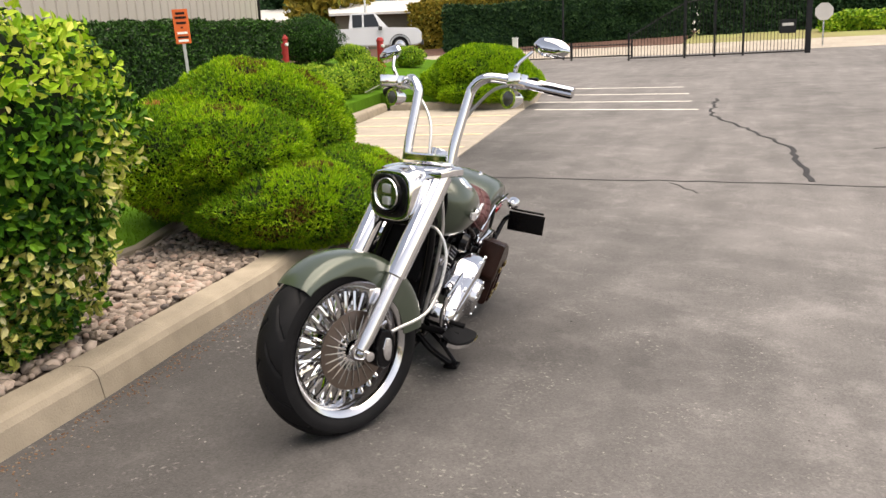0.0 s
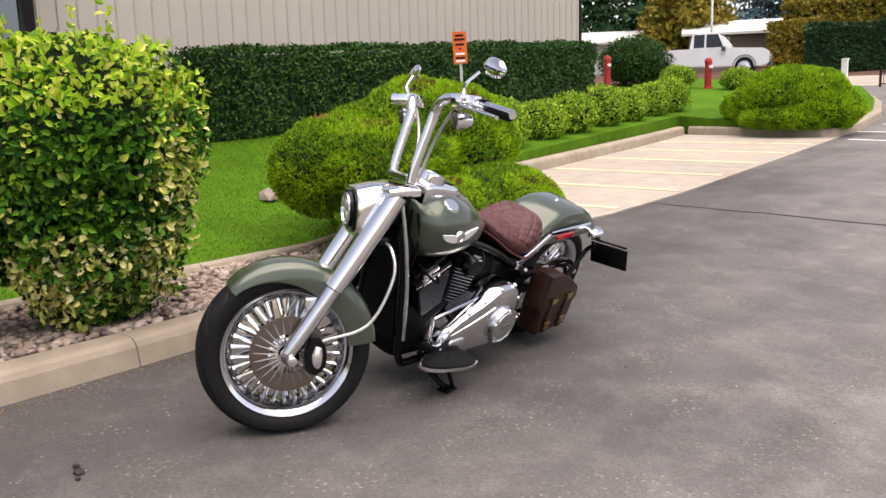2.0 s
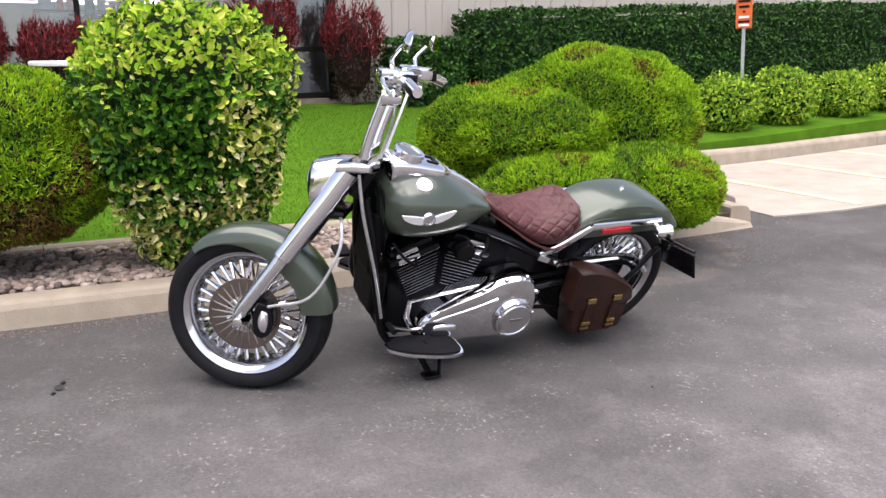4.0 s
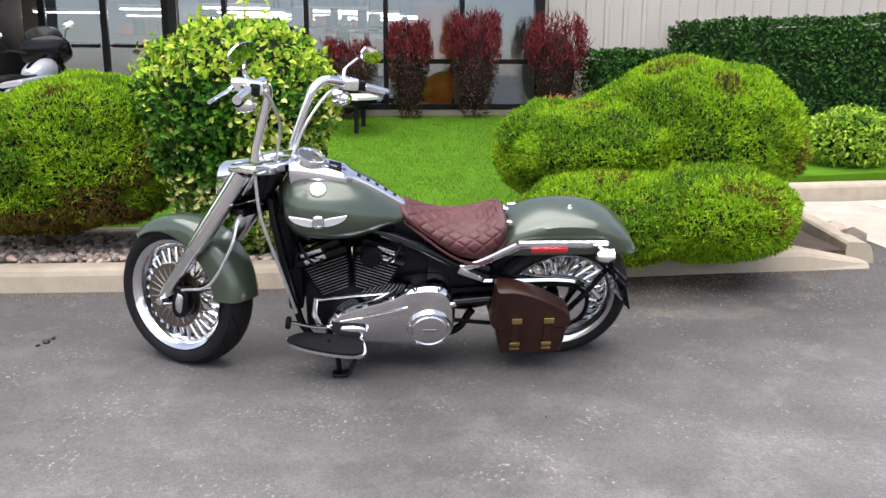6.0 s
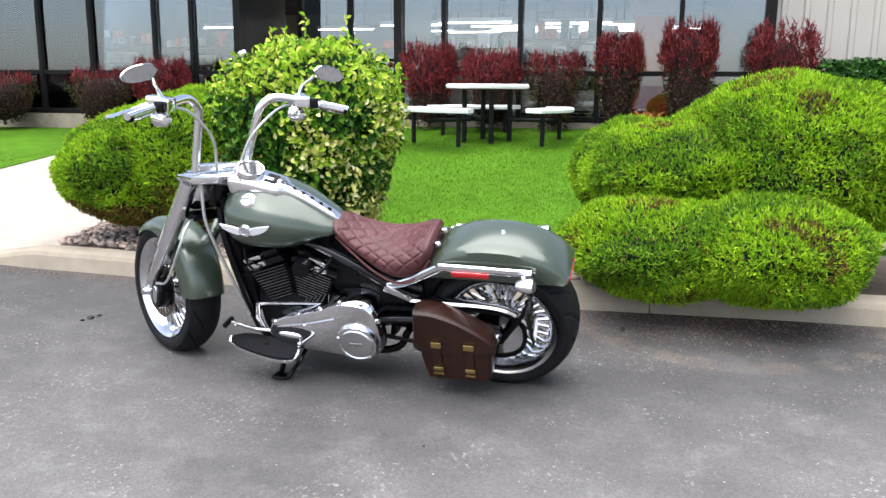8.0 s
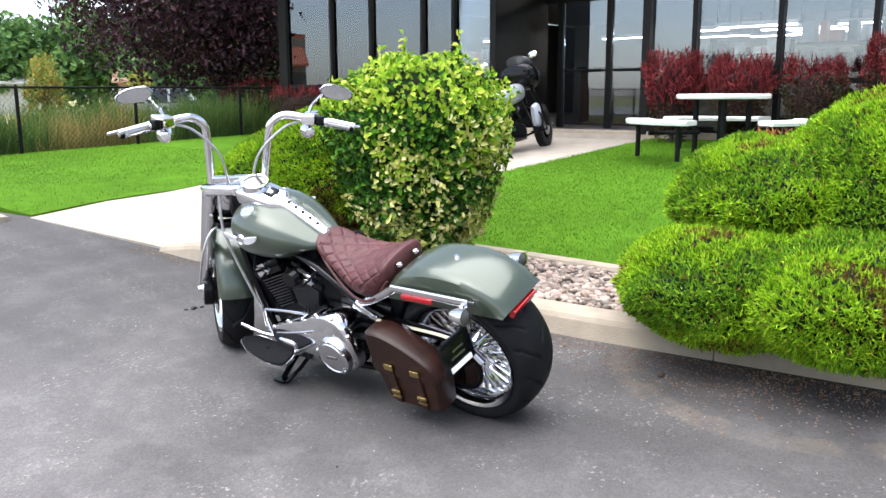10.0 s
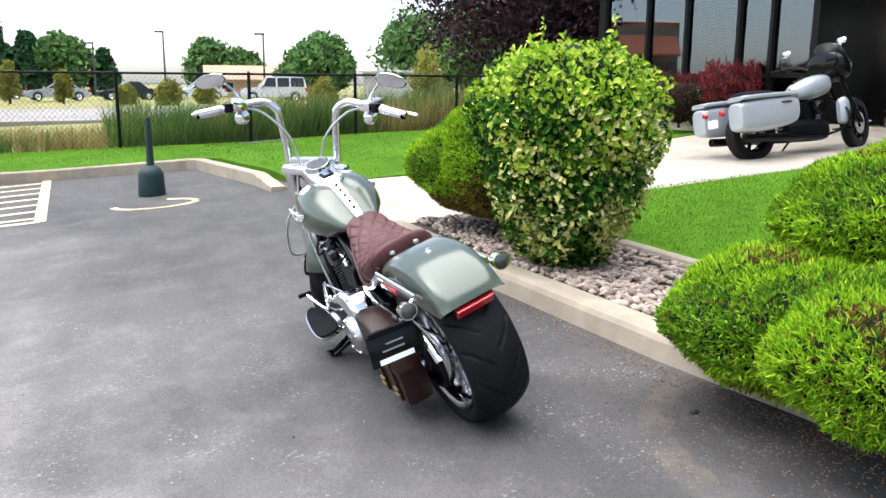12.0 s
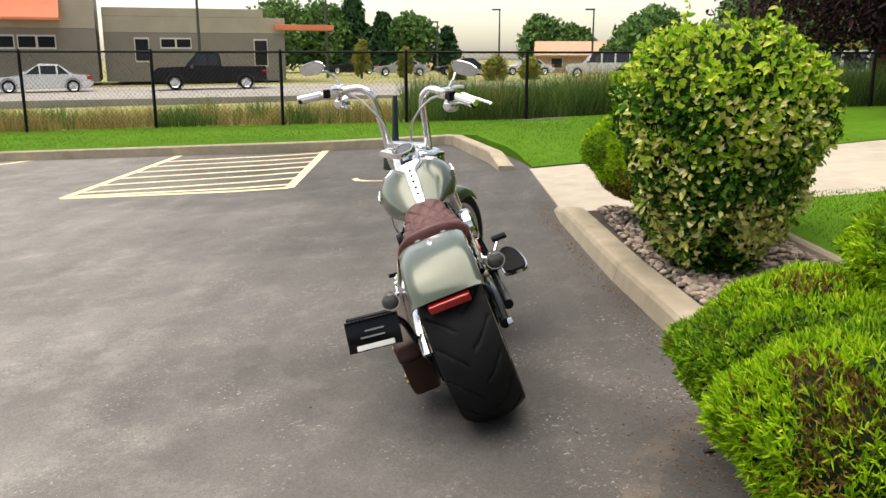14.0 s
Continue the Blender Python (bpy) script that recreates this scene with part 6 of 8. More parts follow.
def tufts(points, normals, length, width, rng, lift=0.55, per=3, droop=0.0):
    """Fine sprigs as slim blades; numpy keeps it quick."""
    n = len(points)
    pts, nor = np.repeat(points, per, 0), np.repeat(normals, per, 0)
    d = nor * lift + rng.normal(size=(n * per, 3)) * 0.42 + np.array([0, 0, 0.28 - droop])
    d /= np.linalg.norm(d, axis=1, keepdims=True)
    s_ = np.cross(d, rng.normal(size=(n * per, 3)))
    s_ /= np.linalg.norm(s_, axis=1, keepdims=True)
    ln = length * rng.uniform(0.55, 1.35, (n * per, 1))
    m = pts + d * ln * 0.4
    v = np.stack([pts - d * ln * 0.15, m + s_ * width * 1.15, pts + d * ln, m - s_ * width * 1.15], 1).reshape(-1, 3)
    base = np.arange(n * per)[:, None] * 4
    return v.tolist(), [tuple(q) for q in (base + [[0, 1, 2, 3]]).tolist()]


def lumpy_shrub(name, label, origin, lumps, density, length, width, mat, seed, old=0.06, group="", min_z=0.02, bare=0.0):
    """A clipped shrub grown together from rounded lumps (x, y, z, rx, ry, rz about the origin)."""
    rng, rnd = np.random.default_rng(seed), random.Random(seed)
    bush = tagged(new(name), label, "shrub", group=group)
    bush.matrix_world = Matrix.Translation(origin)
    part("trunk", tube(curve([(0, 0, -0.02), (0.03, 0.02, 0.12), (0.06, -0.03, 0.3)], 3), [0.05] * 4 + [0.035] * 3, 8), STEM, bush)
    allp, alln, oldm = [], [], []
    for li, (x, y, z, rx, ry, rz) in enumerate(lumps):
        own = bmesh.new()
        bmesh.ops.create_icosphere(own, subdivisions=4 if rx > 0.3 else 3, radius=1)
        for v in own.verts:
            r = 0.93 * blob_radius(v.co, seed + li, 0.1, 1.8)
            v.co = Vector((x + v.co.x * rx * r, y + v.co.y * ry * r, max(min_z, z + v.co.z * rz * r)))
        part("shade_lump", own, JUN_CORE, bush, smooth=True)
        area = 4 * math.pi * ((rx * ry) ** 1.6 / 3 + (rx * rz) ** 1.6 / 3 + (ry * rz) ** 1.6 / 3) ** (1 / 1.6)
        k = int(density * area)
        d = rng.normal(size=(k, 3))
        d /= np.linalg.norm(d, axis=1, keepdims=True)
        rr = np.array([blob_radius(q, seed + li, 0.1, 1.8) for q in d]) * (0.985 - 0.05 * rng.random(k))
        p = d * rr[:, None] * [rx, ry, rz] + [x, y, z]
        nn = d / np.array([rx, ry, rz])
        nn /= np.linalg.norm(nn, axis=1, keepdims=True)
        keep = p[:, 2] > min_z + 0.02
        for (x2, y2, z2, ax, ay, az) in lumps[:li] + lumps[li + 1 :]:
            keep &= (((p - [x2, y2, z2]) / [ax, ay, az]) ** 2).sum(1) > 0.86
        allp.append(p[keep]), alln.append(nn[keep])
    p, nn = np.concatenate(allp), np.concatenate(alln)
    hue = np.array([noise.noise(Vector(q) * 3.1 + Vector((seed, 0, 0))) for q in p])
    tired = (rng.random(len(p)) < old) | (hue > 0.4) & (rng.random(len(p)) < 0.62 * (old > 0))
    tired |= (p[:, 2] < bare + 0.1 * hue) & (rng.random(len(p)) < 0.9)
    deep = ~tired & (hue < -0.12 + 0.1 * rng.random(len(p)))
    fresh = ~tired & ~deep
    v, f = tufts(p[fresh], nn[fresh], length, width, rng)
    raw_mesh("foliage", v, f, mat, bush, "stuff")
    v, f = tufts(p[deep], nn[deep], length * 0.85, width, rng)
    raw_mesh("deep_foliage", v, f, JUN_DEEP, bush, "stuff")
    if tired.any():
        v, f = tufts(p[tired], nn[tired], length * 0.8, width, rng)
        raw_mesh("dry_foliage", v, f, JUN_OLD, bush, "stuff")
    return bush


euonymus(-1.48, -0.865, 0.15, 0.56, 0.54, 1.33)
lumpy_shrub("juniper", "large cloud-clipped juniper in bright green mounds", (-2.3, 1.67, 0.12),
            [(0.9, -0.37, 0.31, 0.59, 0.54, 0.27), (0.94, 0.19, 0.33, 0.58, 0.46, 0.28), (0.6, -0.1, 0.31, 0.6, 0.72, 0.27), (0.42, -0.36, 0.66, 0.56, 0.58, 0.28), (0.2, -0.69, 0.63, 0.36, 0.34, 0.32), (0.25, 0.28, 0.74, 0.72, 0.72, 0.47), (0.0, -0.05, 0.62, 0.6, 0.6, 0.42), (-0.3, 0.2, 0.5, 0.5, 0.5, 0.42)],
            7600, 0.029, 0.003, JUN, 11, 0.05)
dead = tagged(new("dead_sprig"), "small orange-brown dead sprig on top of the juniper", "dead sprig")
dead.matrix_world = Matrix.Translation((-2.2, 1.08, 1.06))
rng = np.random.default_rng(99)
pts_d = rng.normal(size=(30, 3)) * (0.035, 0.035, 0.015)
v, f = tufts(pts_d, np.tile([0, 0, 1.0], (30, 1)), 0.035, 0.003, rng, 0.5, 3)
raw_mesh("needle_growth", v, f, leafy("dead_needle", [(0.3, 0.12, 0.03), (0.4, 0.18, 0.05), (0.22, 0.09, 0.03)], 0.7, 0.2, 0.1), dead, "stuff")
part("twig", tube([(0, 0, -0.12), (0, 0.01, 0.02)], 0.006, 6), STEM, dead)
lumpy_shrub("juniper", "round clipped juniper with a dark bare underside", (-1.68, -2.2, 0.12), [(0, 0, 0.55, 0.74, 0.7, 0.43), (-0.02, 0.36, 0.65, 0.68, 0.64, 0.47)], 7000, 0.03, 0.003, JUN, 12, 0.07, bare=0.36)
lumpy_shrub("juniper", "wide mounded juniper on the kerbed island", (-3.75, 12.75, 0.42), [(0, 0, 0.5, 1.05, 0.85, 0.62), (0.5, -0.1, 0.35, 0.75, 0.7, 0.42), (-0.5, 0.1, 0.4, 0.8, 0.7, 0.45), (0.1, -0.35, 0.22, 0.9, 0.6, 0.25)], 2200, 0.06, 0.006, JUN, 13, 0.0)

ROW = leafy("golden_privet_leaf", [(0.05, 0.13, 0.012), (0.14, 0.29, 0.018), (0.28, 0.44, 0.03), (0.45, 0.56, 0.06)], 0.45, 0.4, 0.25)
HEDGE = leafy("hedge_leaf", [(0.006, 0.024, 0.006), (0.014, 0.05, 0.008), (0.028, 0.085, 0.012), (0.06, 0.16, 0.02)], 0.45, 0.4, 0.1)
BARB = leafy("barberry_leaf", [(0.04, 0.01, 0.01), (0.1, 0.014, 0.016), (0.18, 0.024, 0.028), (0.3, 0.05, 0.05)], 0.5, 0.25, 0.25)
BARB_LOW = leafy("barberry_old_leaf", [(0.025, 0.016, 0.01), (0.06, 0.035, 0.02), (0.035, 0.05, 0.018), (0.09, 0.03, 0.025)], 0.6, 0.2, 0.1)
# painted shade for the solid cores under the leaf coats
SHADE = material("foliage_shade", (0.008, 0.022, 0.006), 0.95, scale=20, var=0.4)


def leaf_ball(name, label, origin, rx, ry, rz, count, ln, mat, seed, group="", lobes=5, stem=0.1, category="shrub"):
    """A small leafy shrub: lobes of leaves about a heart painted dark for shade."""
    rnd = random.Random(seed)
    ob = tagged(new(name), label, category, group=group)
    ob.matrix_world = Matrix.Translation(origin)
    part("stem", tube([(0, 0, -0.02), (0.01, 0, rz * 0.8)], 0.02, 6), STEM, ob)
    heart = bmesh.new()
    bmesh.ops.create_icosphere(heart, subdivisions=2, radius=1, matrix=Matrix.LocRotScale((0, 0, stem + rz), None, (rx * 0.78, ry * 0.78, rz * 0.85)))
    part("shade_core", heart, SHADE, ob)
    pl = []
    for k in range(count):
        t, u = rnd.uniform(0, 6.2832), rnd.uniform(-0.95, 1)
        d = Vector((math.sqrt(1 - u * u) * math.cos(t), math.sqrt(1 - u * u) * math.sin(t), u))
        r = blob_radius(d, seed * 1.7, 0.16, 2.4) * rnd.uniform(0.78, 1.04)
        pl.append((Vector((d.x * rx * r, d.y * ry * r, max(0.03, stem + rz + d.z * rz * r))), d))
    v, f = leaves(pl, ln, ln * 0.5, rnd)
    raw_mesh("foliage", v, f, mat, ob, "stuff")
    return ob


for k in range(9):
    y = 4.4 + 1.1 * k + 0.12 * (k % 2)
    x = -4.83 - 0.17 * (y - 4.4) - 0.06 * (k % 2)
    leaf_ball("privet_shrub", "low yellow-green shrub behind the parking bay kerb", (x - 0.16, y, lawn_height(x, y) - 0.08), 0.38 + 0.03 * (k % 2), 0.42, 0.31 + 0.03 * (k % 3), 3400, 0.055, ROW, 30 + k, "shrubs behind the bay", stem=0.03)
for k, (x, y, r) in enumerate([(-10.2, 20.1, 0.52), (-8.5, 20.5, 0.5)]):
    leaf_ball("privet_shrub", "rounded green shrub on the far lawn", (x, y, lawn_height(x, y) - 0.02), r, r, 0.3, 2600, 0.07, ROW, 50 + k, "far lawn shrubs", stem=0.03)


def hedge(name, label, a, b, depth, h, seed, count, round_=0.12):
    """A clipped hedge from a to b: a core painted dark for shade, under a coat of leaves."""
    rnd = random.Random(seed)
    ob = tagged(new(name), label, "hedge")
    (x0, y0), (x1, y1) = a, b
    z = min(lawn_height(x0, y0), lawn_height(x1, y1)) - 0.05
    dz = abs(lawn_height(x1, y1) - lawn_height(x0, y0))
    ln = math.hypot(x1 - x0, y1 - y0)
    ob.matrix_world = Matrix.Translation((x0, y0, z)) @ Matrix.Rotation(math.atan2(y1 - y0, x1 - x0), 4, "Z")
    slope = (lawn_height(x1, y1) - lawn_height(x0, y0)) / ln
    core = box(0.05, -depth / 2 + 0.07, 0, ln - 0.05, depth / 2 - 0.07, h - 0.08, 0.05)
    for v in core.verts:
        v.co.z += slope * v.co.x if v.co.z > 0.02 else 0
    part("shade_core", core, SHADE, ob)
    pl = []
    for k in range(count):
        u = rnd.random() * ln
        face = rnd.choices((0, 1, 2, 3), (h, h * 0.15, depth, 0.4))[0]
        if face == 0:
            p, n = Vector((u, -depth / 2, rnd.uniform(0.03, h))), Vector((0, -1, 0.1))
        elif face == 1:
            p, n = Vector((u, depth / 2, rnd.uniform(0.03, h))), Vector((0, 1, 0))
        elif face == 2:
            p, n = Vector((u, rnd.uniform(-depth / 2, depth / 2), h)), Vector((0, -0.2, 1))
        else:
            e = rnd.choice((0, ln))
            p, n = Vector((e, rnd.uniform(-depth / 2, depth / 2), rnd.uniform(0.03, h))), Vector((1 if e else -1, 0, 0.1))
        p += n * (0.09 * noise.noise(p * 2.1 + Vector((seed, 0, 0))) + rnd.uniform(-0.06, 0.03))
        p.z += slope * p.x
        pl.append((p, n))
    v, f = leaves(pl, 0.07, 0.04, rnd)
    raw_mesh("foliage", v, f, HEDGE, ob, "stuff")
    return ob


# the leafy front faces the lot
hedge("hedge", "long dark green clipped hedge before the ribbed wall", (-8.95, 3.75), (-10.05, 14.95), 0.9, 1.34, 61, 26000)
hedge("hedge", "short dark green clipped hedge block", (-8.72, 2.4), (-8.85, 3.5), 0.8, 0.95, 62, 3600)
leaf_ball("round_hedge", "large rounded dark green clipped hedge", (-11.6, 20.0, lawn_height(-11.6, 20.0)), 1.02, 1.02, 0.72, 9000, 0.075, HEDGE, 63, stem=0.0)


def barberry(x, y, r, h, seed, low=0.5):
    rnd, rng = random.Random(seed), np.random.default_rng(seed)
    ob = tagged(new("barberry"), "upright red barberry shrub against the shop front", "shrub", group="red barberries")
    ob.matrix_world = Matrix.Translation((x, y, lawn_height(x, y)))
    part("stem", tube([(0, 0, -0.02), (0.0, 0, h * 0.6)], 0.03, 6), STEM, ob)
    # the heart's near-black colour paints the shade inside the shrub
    heart = bmesh.new()
    bmesh.ops.create_icosphere(heart, subdivisions=2, radius=1, matrix=Matrix.LocRotScale((0, 0, h * 0.48), None, (r * 0.62, r * 0.62, h * 0.42)))
    part("shade_core", heart, material("barberry_shade", (0.02, 0.008, 0.008), 0.95, scale=20, var=0.4), ob)
    lo_p, hi_p = [], []
    for k in range(2400):
        t, u = rnd.uniform(0, 6.2832), rnd.random() ** 0.75
        lean = 0.14 * noise.noise(Vector((math.cos(t) * 1.7, math.sin(t) * 1.7, u * 2 + seed)))
        w = 0.86 * r * (0.52 + 0.62 * min(1, u / 0.72) - 0.75 * max(0.0, u - 0.72) + lean) * rnd.uniform(0.72, 1.04)
        p = Vector((w * math.cos(t), w * math.sin(t), u * h * rnd.uniform(0.9, 1.06)))
        (lo_p if u < low + rnd.uniform(-0.02, 0.2) else hi_p).append((p, Vector((math.cos(t) * 0.6, math.sin(t) * 0.6, 0.9))))
    v, f = leaves(lo_p, 0.046, 0.022, rnd)
    raw_mesh("old_foliage", v, f, BARB_LOW, ob, "stuff")
    v, f = leaves(hi_p, 0.055, 0.018, rnd)
    raw_mesh("red_foliage", v, f, BARB, ob, "stuff")
    tips = np.array([[*p] for p, _ in hi_p[::2]])
    v, f = tufts(tips, np.tile([0, 0, 1.0], (len(tips), 1)), 0.13, 0.006, rng, 0.9, 2)
    raw_mesh("shoot_growth", v, f, BARB, ob, "stuff")


for k, (u, r, h, low) in enumerate([(1.88, 0.46, 1.36, 0.45), (0.7, 0.42, 1.42, 0.5), (-0.24, 0.34, 1.26, 0.6), (-1.11, 0.42, 1.02, 0.75), (-2.02, 0.45, 1.08, 0.5), (-2.95, 0.42, 1.18, 0.35), (-7.45, 0.48, 1.0, 0.2), (-8.6, 0.55, 0.85, 0.8), (-10.6, 0.6, 0.8, 0.8)]):
    q = BLD @ Vector((0.52, u, 0))
    barberry(q.x, q.y, r, h, 70 + k, low)

# grass blades on the nearer lawn
rng = np.random.default_rng(4)
GRASS = leafy("grass_blade", [(0.0574, 0.135, 0.00656), (0.0697, 0.156, 0.00738), (0.082, 0.176, 0.00902), (0.107, 0.205, 0.0148)], 0.6, 0.2, 0.4)


def lawn_blades(poly, count):
    """Plan places of grass blades within an outline."""
    xs, ys = [p[0] for p in poly], [p[1] for p in poly]
    pts = rng.uniform((min(xs), min(ys)), (max(xs), max(ys)), (count * 2, 2))
    inside = np.zeros(len(pts), bool)
    for (xa, ya), (xb, yb) in zip(poly, poly[1:] + poly[:1]):
        if ya != yb:
            cross = ((pts[:, 1] < ya) != (pts[:, 1] < yb)) & (pts[:, 0] < (xb - xa) * (pts[:, 1] - ya) / (yb - ya) + xa)
            inside ^= cross
    pts = pts[inside][:count]
    return pts


pts = lawn_blades([(-2.47, -3.5), (-2.45, -0.7), (-2.5, 1.1), (-3.0, 2.35), (-4.5, 3.35), (-5.2, 4.2), (-5.5, 9.0), (-8.9, 11.0), (-8.6, -3.4)], 150000)
p3 = np.column_stack([pts, [lawn_height(x, y) - 0.004 for x, y in pts]])
v, f = tufts(p3, np.tile([0, 0, 1.0], (len(p3), 1)), 0.024, 0.002, rng, 0.7, 1)
tagged(raw_mesh("grass", v, f, GRASS, None, "stuff"), "short green grass blades of the lawn", "grass")
pts = lawn_blades([(-0.78, -5.65), (-0.2, -8.4), (0.2, -8.9), (7.2, -8.87), (9.5, -8.8), (9.5, -12.4), (-5, -12.4), (-5, -6.75)], 30000)
p3 = np.column_stack([pts, [strip_height(x, y) - 0.004 for x, y in pts]])
v, f = tufts(p3, np.tile([0, 0, 1.0], (len(p3), 1)), 0.026, 0.003, rng, 0.9, 1)
tagged(raw_mesh("grass", v, f, GRASS, None, "stuff"), "short green grass blades along the fence", "grass")
# tall weeds beyond the fence
WEED = leafy("tall_weed", [(0.04, 0.09, 0.02), (0.075, 0.15, 0.03), (0.12, 0.2, 0.045), (0.2, 0.25, 0.07)], 0.7, 0.2, 0.3)
STRAW = leafy("straw_weed", [(0.2, 0.17, 0.06), (0.34, 0.27, 0.1), (0.46, 0.35, 0.14), (0.16, 0.2, 0.05)], 0.8, 0.2, 0.3)
line = np.array([(x, y) for x, y in FPTS])
count_w = 17000
seg = rng.integers(0, len(line) - 1, count_w)
fr = rng.random((count_w, 1))
base = line[seg] * (1 - fr) + line[seg + 1] * fr + np.array([0.0, -1.0]) * (0.2 + 2.6 * rng.random((count_w, 1)) ** 1.3)
clump = np.array([0.5 + 0.5 * noise.noise(Vector((x * 1.1, y * 0.9, 2))) + 0.25 * noise.noise(Vector((x * 3.3, y * 2.5, 5))) for x, y in base])
dry = np.array([noise.noise(Vector((x * 0.9, y * 0.6, 9))) for x, y in base])
keep = (clump > 0.25 * rng.random(count_w) + 0.2) & ((base[:, 0] < 1.5) | (rng.random(count_w) < 0.5))
base, clump, dry = base[keep], clump[keep], dry[keep]
p3 = np.column_stack([base, [fence_foot(x) - 0.08 for x in base[:, 0]]])
tall = np.where(base[:, 0] > 1.5, 0.42, 0.74) * (0.45 + 1.0 * clump)
straw = dry + 0.35 * (base[:, 0] > 1.5) + 0.25 * rng.random(len(base)) > 0.36
for chosen, mat, nm, lb in ((~straw, WEED, "tall_weeds", "tall green weeds in clumps behind the fence"), (straw, STRAW, "straw_weeds", "straw-coloured dry weeds behind the fence")):
    v, f = tufts(p3[chosen], np.tile([0, 0, 1.0], (chosen.sum(), 1)), np.repeat(tall[chosen], 4)[:, None], 0.0065, rng, 1.7, 4)
    tagged(raw_mesh(nm, v, f, mat, None, "stuff"), lb, "weeds")

# river stones of the bed
STONE = material("river_stone", (0.25, 0.2, 0.165), 0.7, scale=20, var=0.3, bump=0.1, piece=0.55)
stone_mes = []
for k in range(6):
    bm = bmesh.new()
    bmesh.ops.create_icosphere(bm, subdivisions=1, radius=1)
    for v_ in bm.verts:
        v_.co *= 0.85 + 0.3 * noise.noise(v_.co * 1.3 + Vector((k * 3, 0, 0)))
    stone_mes.append(mesh_of(bm, "river_stone", STONE, True))
stones = tagged(new("river_stones"), "loose tan, grey and pink river stones in the bed", "stones", kind="stuff")
rnd = random.Random(21)


def in_bed(x, y):
    kx = float(np.interp(y, [q[1] for q in KERB], [q[0] for q in KERB])) - 0.2
    ex = float(np.interp(y, [q[1] for q in EDGE], [q[0] for q in EDGE])) + 0.03
    return ex < x < kx and y > -2.6 - 0.55 * (-1.05 - x)


def stone_pose(x, y, z):
    s_ = rnd.uniform(0.016, 0.036)
    return Matrix.Translation((x, y, z)) @ Euler((rnd.uniform(-0.4, 0.4), rnd.uniform(-0.4, 0.4), rnd.uniform(0, 6.28))).to_matrix().to_4x4() @ Matrix.Diagonal((s_ * rnd.uniform(1.0, 1.5), s_, s_ * rnd.uniform(0.5, 0.8), 1))


made = 0
while made < 300:
    x, y = rnd.uniform(-1.75, -1.15), rnd.uniform(-1.3, 0.9)
    if in_bed(x, y):
        ob = new("river_stone", stone_mes[made % 6])
        ob.parent = stones
        ob.matrix_basis = stone_pose(x, y, bed_height(x) + rnd.uniform(0.006, 0.018))
        made += 1
verts, faces = [], []
src = [([v_.co.copy() for v_ in me.vertices], [tuple(p.vertices) for p in me.polygons]) for me in stone_mes]
for k in range(5200):
    x, y = rnd.uniform(-2.5, -1.1), rnd.uniform(-3.45, 1.6)
    if not in_bed(x, y):
        continue
    m = stone_pose(x, y, bed_height(x) + rnd.uniform(0.005, 0.02))
    vs, fs = src[k % 6]
    i = len(verts)
    verts += [m @ c for c in vs]
    faces += [tuple(i + j for j in q) for q in fs]
GRAVEL = leafy("mixed_gravel", [(0.1, 0.085, 0.08), (0.2, 0.16, 0.13), (0.3, 0.24, 0.2), (0.42, 0.35, 0.3), (0.36, 0.25, 0.2)], 0.7, 0.4, 0.0)
rest = raw_mesh("small_stones", verts, faces, GRAVEL, stones, "stuff")
rest.data.shade_smooth()
for x, y, sc, lb in ((-4.1, 1.85, 0.14, "pale rounded boulder at the lawn edge"), (-1.98, 3.02, 0.14, "grey landscape boulder by the kerb"), (-2.4, 3.1, 0.12, "grey landscape boulder by the kerb")):
    ob = tagged(new("boulder", stone_mes[1]), lb, "boulder")
    ob.matrix_world = Matrix.Translation((x, y, (lawn_height(x, y) if x < -3 else 0.13) + sc * 0.4)) @ Matrix.Diagonal((sc, sc * 0.8, sc * 0.6, 1))
def bmesh_copy(me):
    bm = bmesh.new()
    bm.from_mesh(me)
    return bm


# crumbs along the kerb and on the asphalt
for k, (x, y, s_) in enumerate([(-0.95, 1.18, 0.02), (0.5, 0.7, 0.006), (-0.17, -1.48, 0.02), (-0.22, -1.47, 0.014), (-0.13, -1.5, 0.012)]):
    ob = tagged(new("pebble", mesh_of(bmesh_copy(stone_mes[k]), "pebble", SEAL, True)), "small loose dark pebble on the asphalt", "pebble")
    ob.matrix_world = Matrix.Translation((x, y, lot(x, y) + s_ * 0.4)) @ Matrix.Diagonal((s_ * 1.3, s_, s_ * 0.6, 1))
verts, faces = [], []
for k in range(2600):
    t = rnd.uniform(-3.4, 3.0) if k % 2 else rnd.gauss(1.5, 0.5)
    x = float(np.interp(t, [q[1] for q in KERB], [q[0] for q in KERB])) + 0.02 + abs(rnd.gauss(0, 0.06 if k % 2 else 0.25))
    m = Matrix.Translation((x, t, lot(x, t) + 0.002)) @ Matrix.Diagonal((*(rnd.uniform(0.002, 0.007) for _ in range(2)), 0.003, 1))
    vs, fs = src[k % 6]
    i = len(verts)
    verts += [m @ c for c in vs]
    faces += [tuple(i + j for j in q) for q in fs]
tagged(raw_mesh("kerb_litter", verts, faces, leafy("bark_crumbs", [(0.1, 0.05, 0.03), (0.22, 0.13, 0.08), (0.2, 0.18, 0.15)], 0.9, 0.2, 0.0), None, "stuff"), "bark crumbs and grit along the kerb", "litter")
verts, faces = [], []
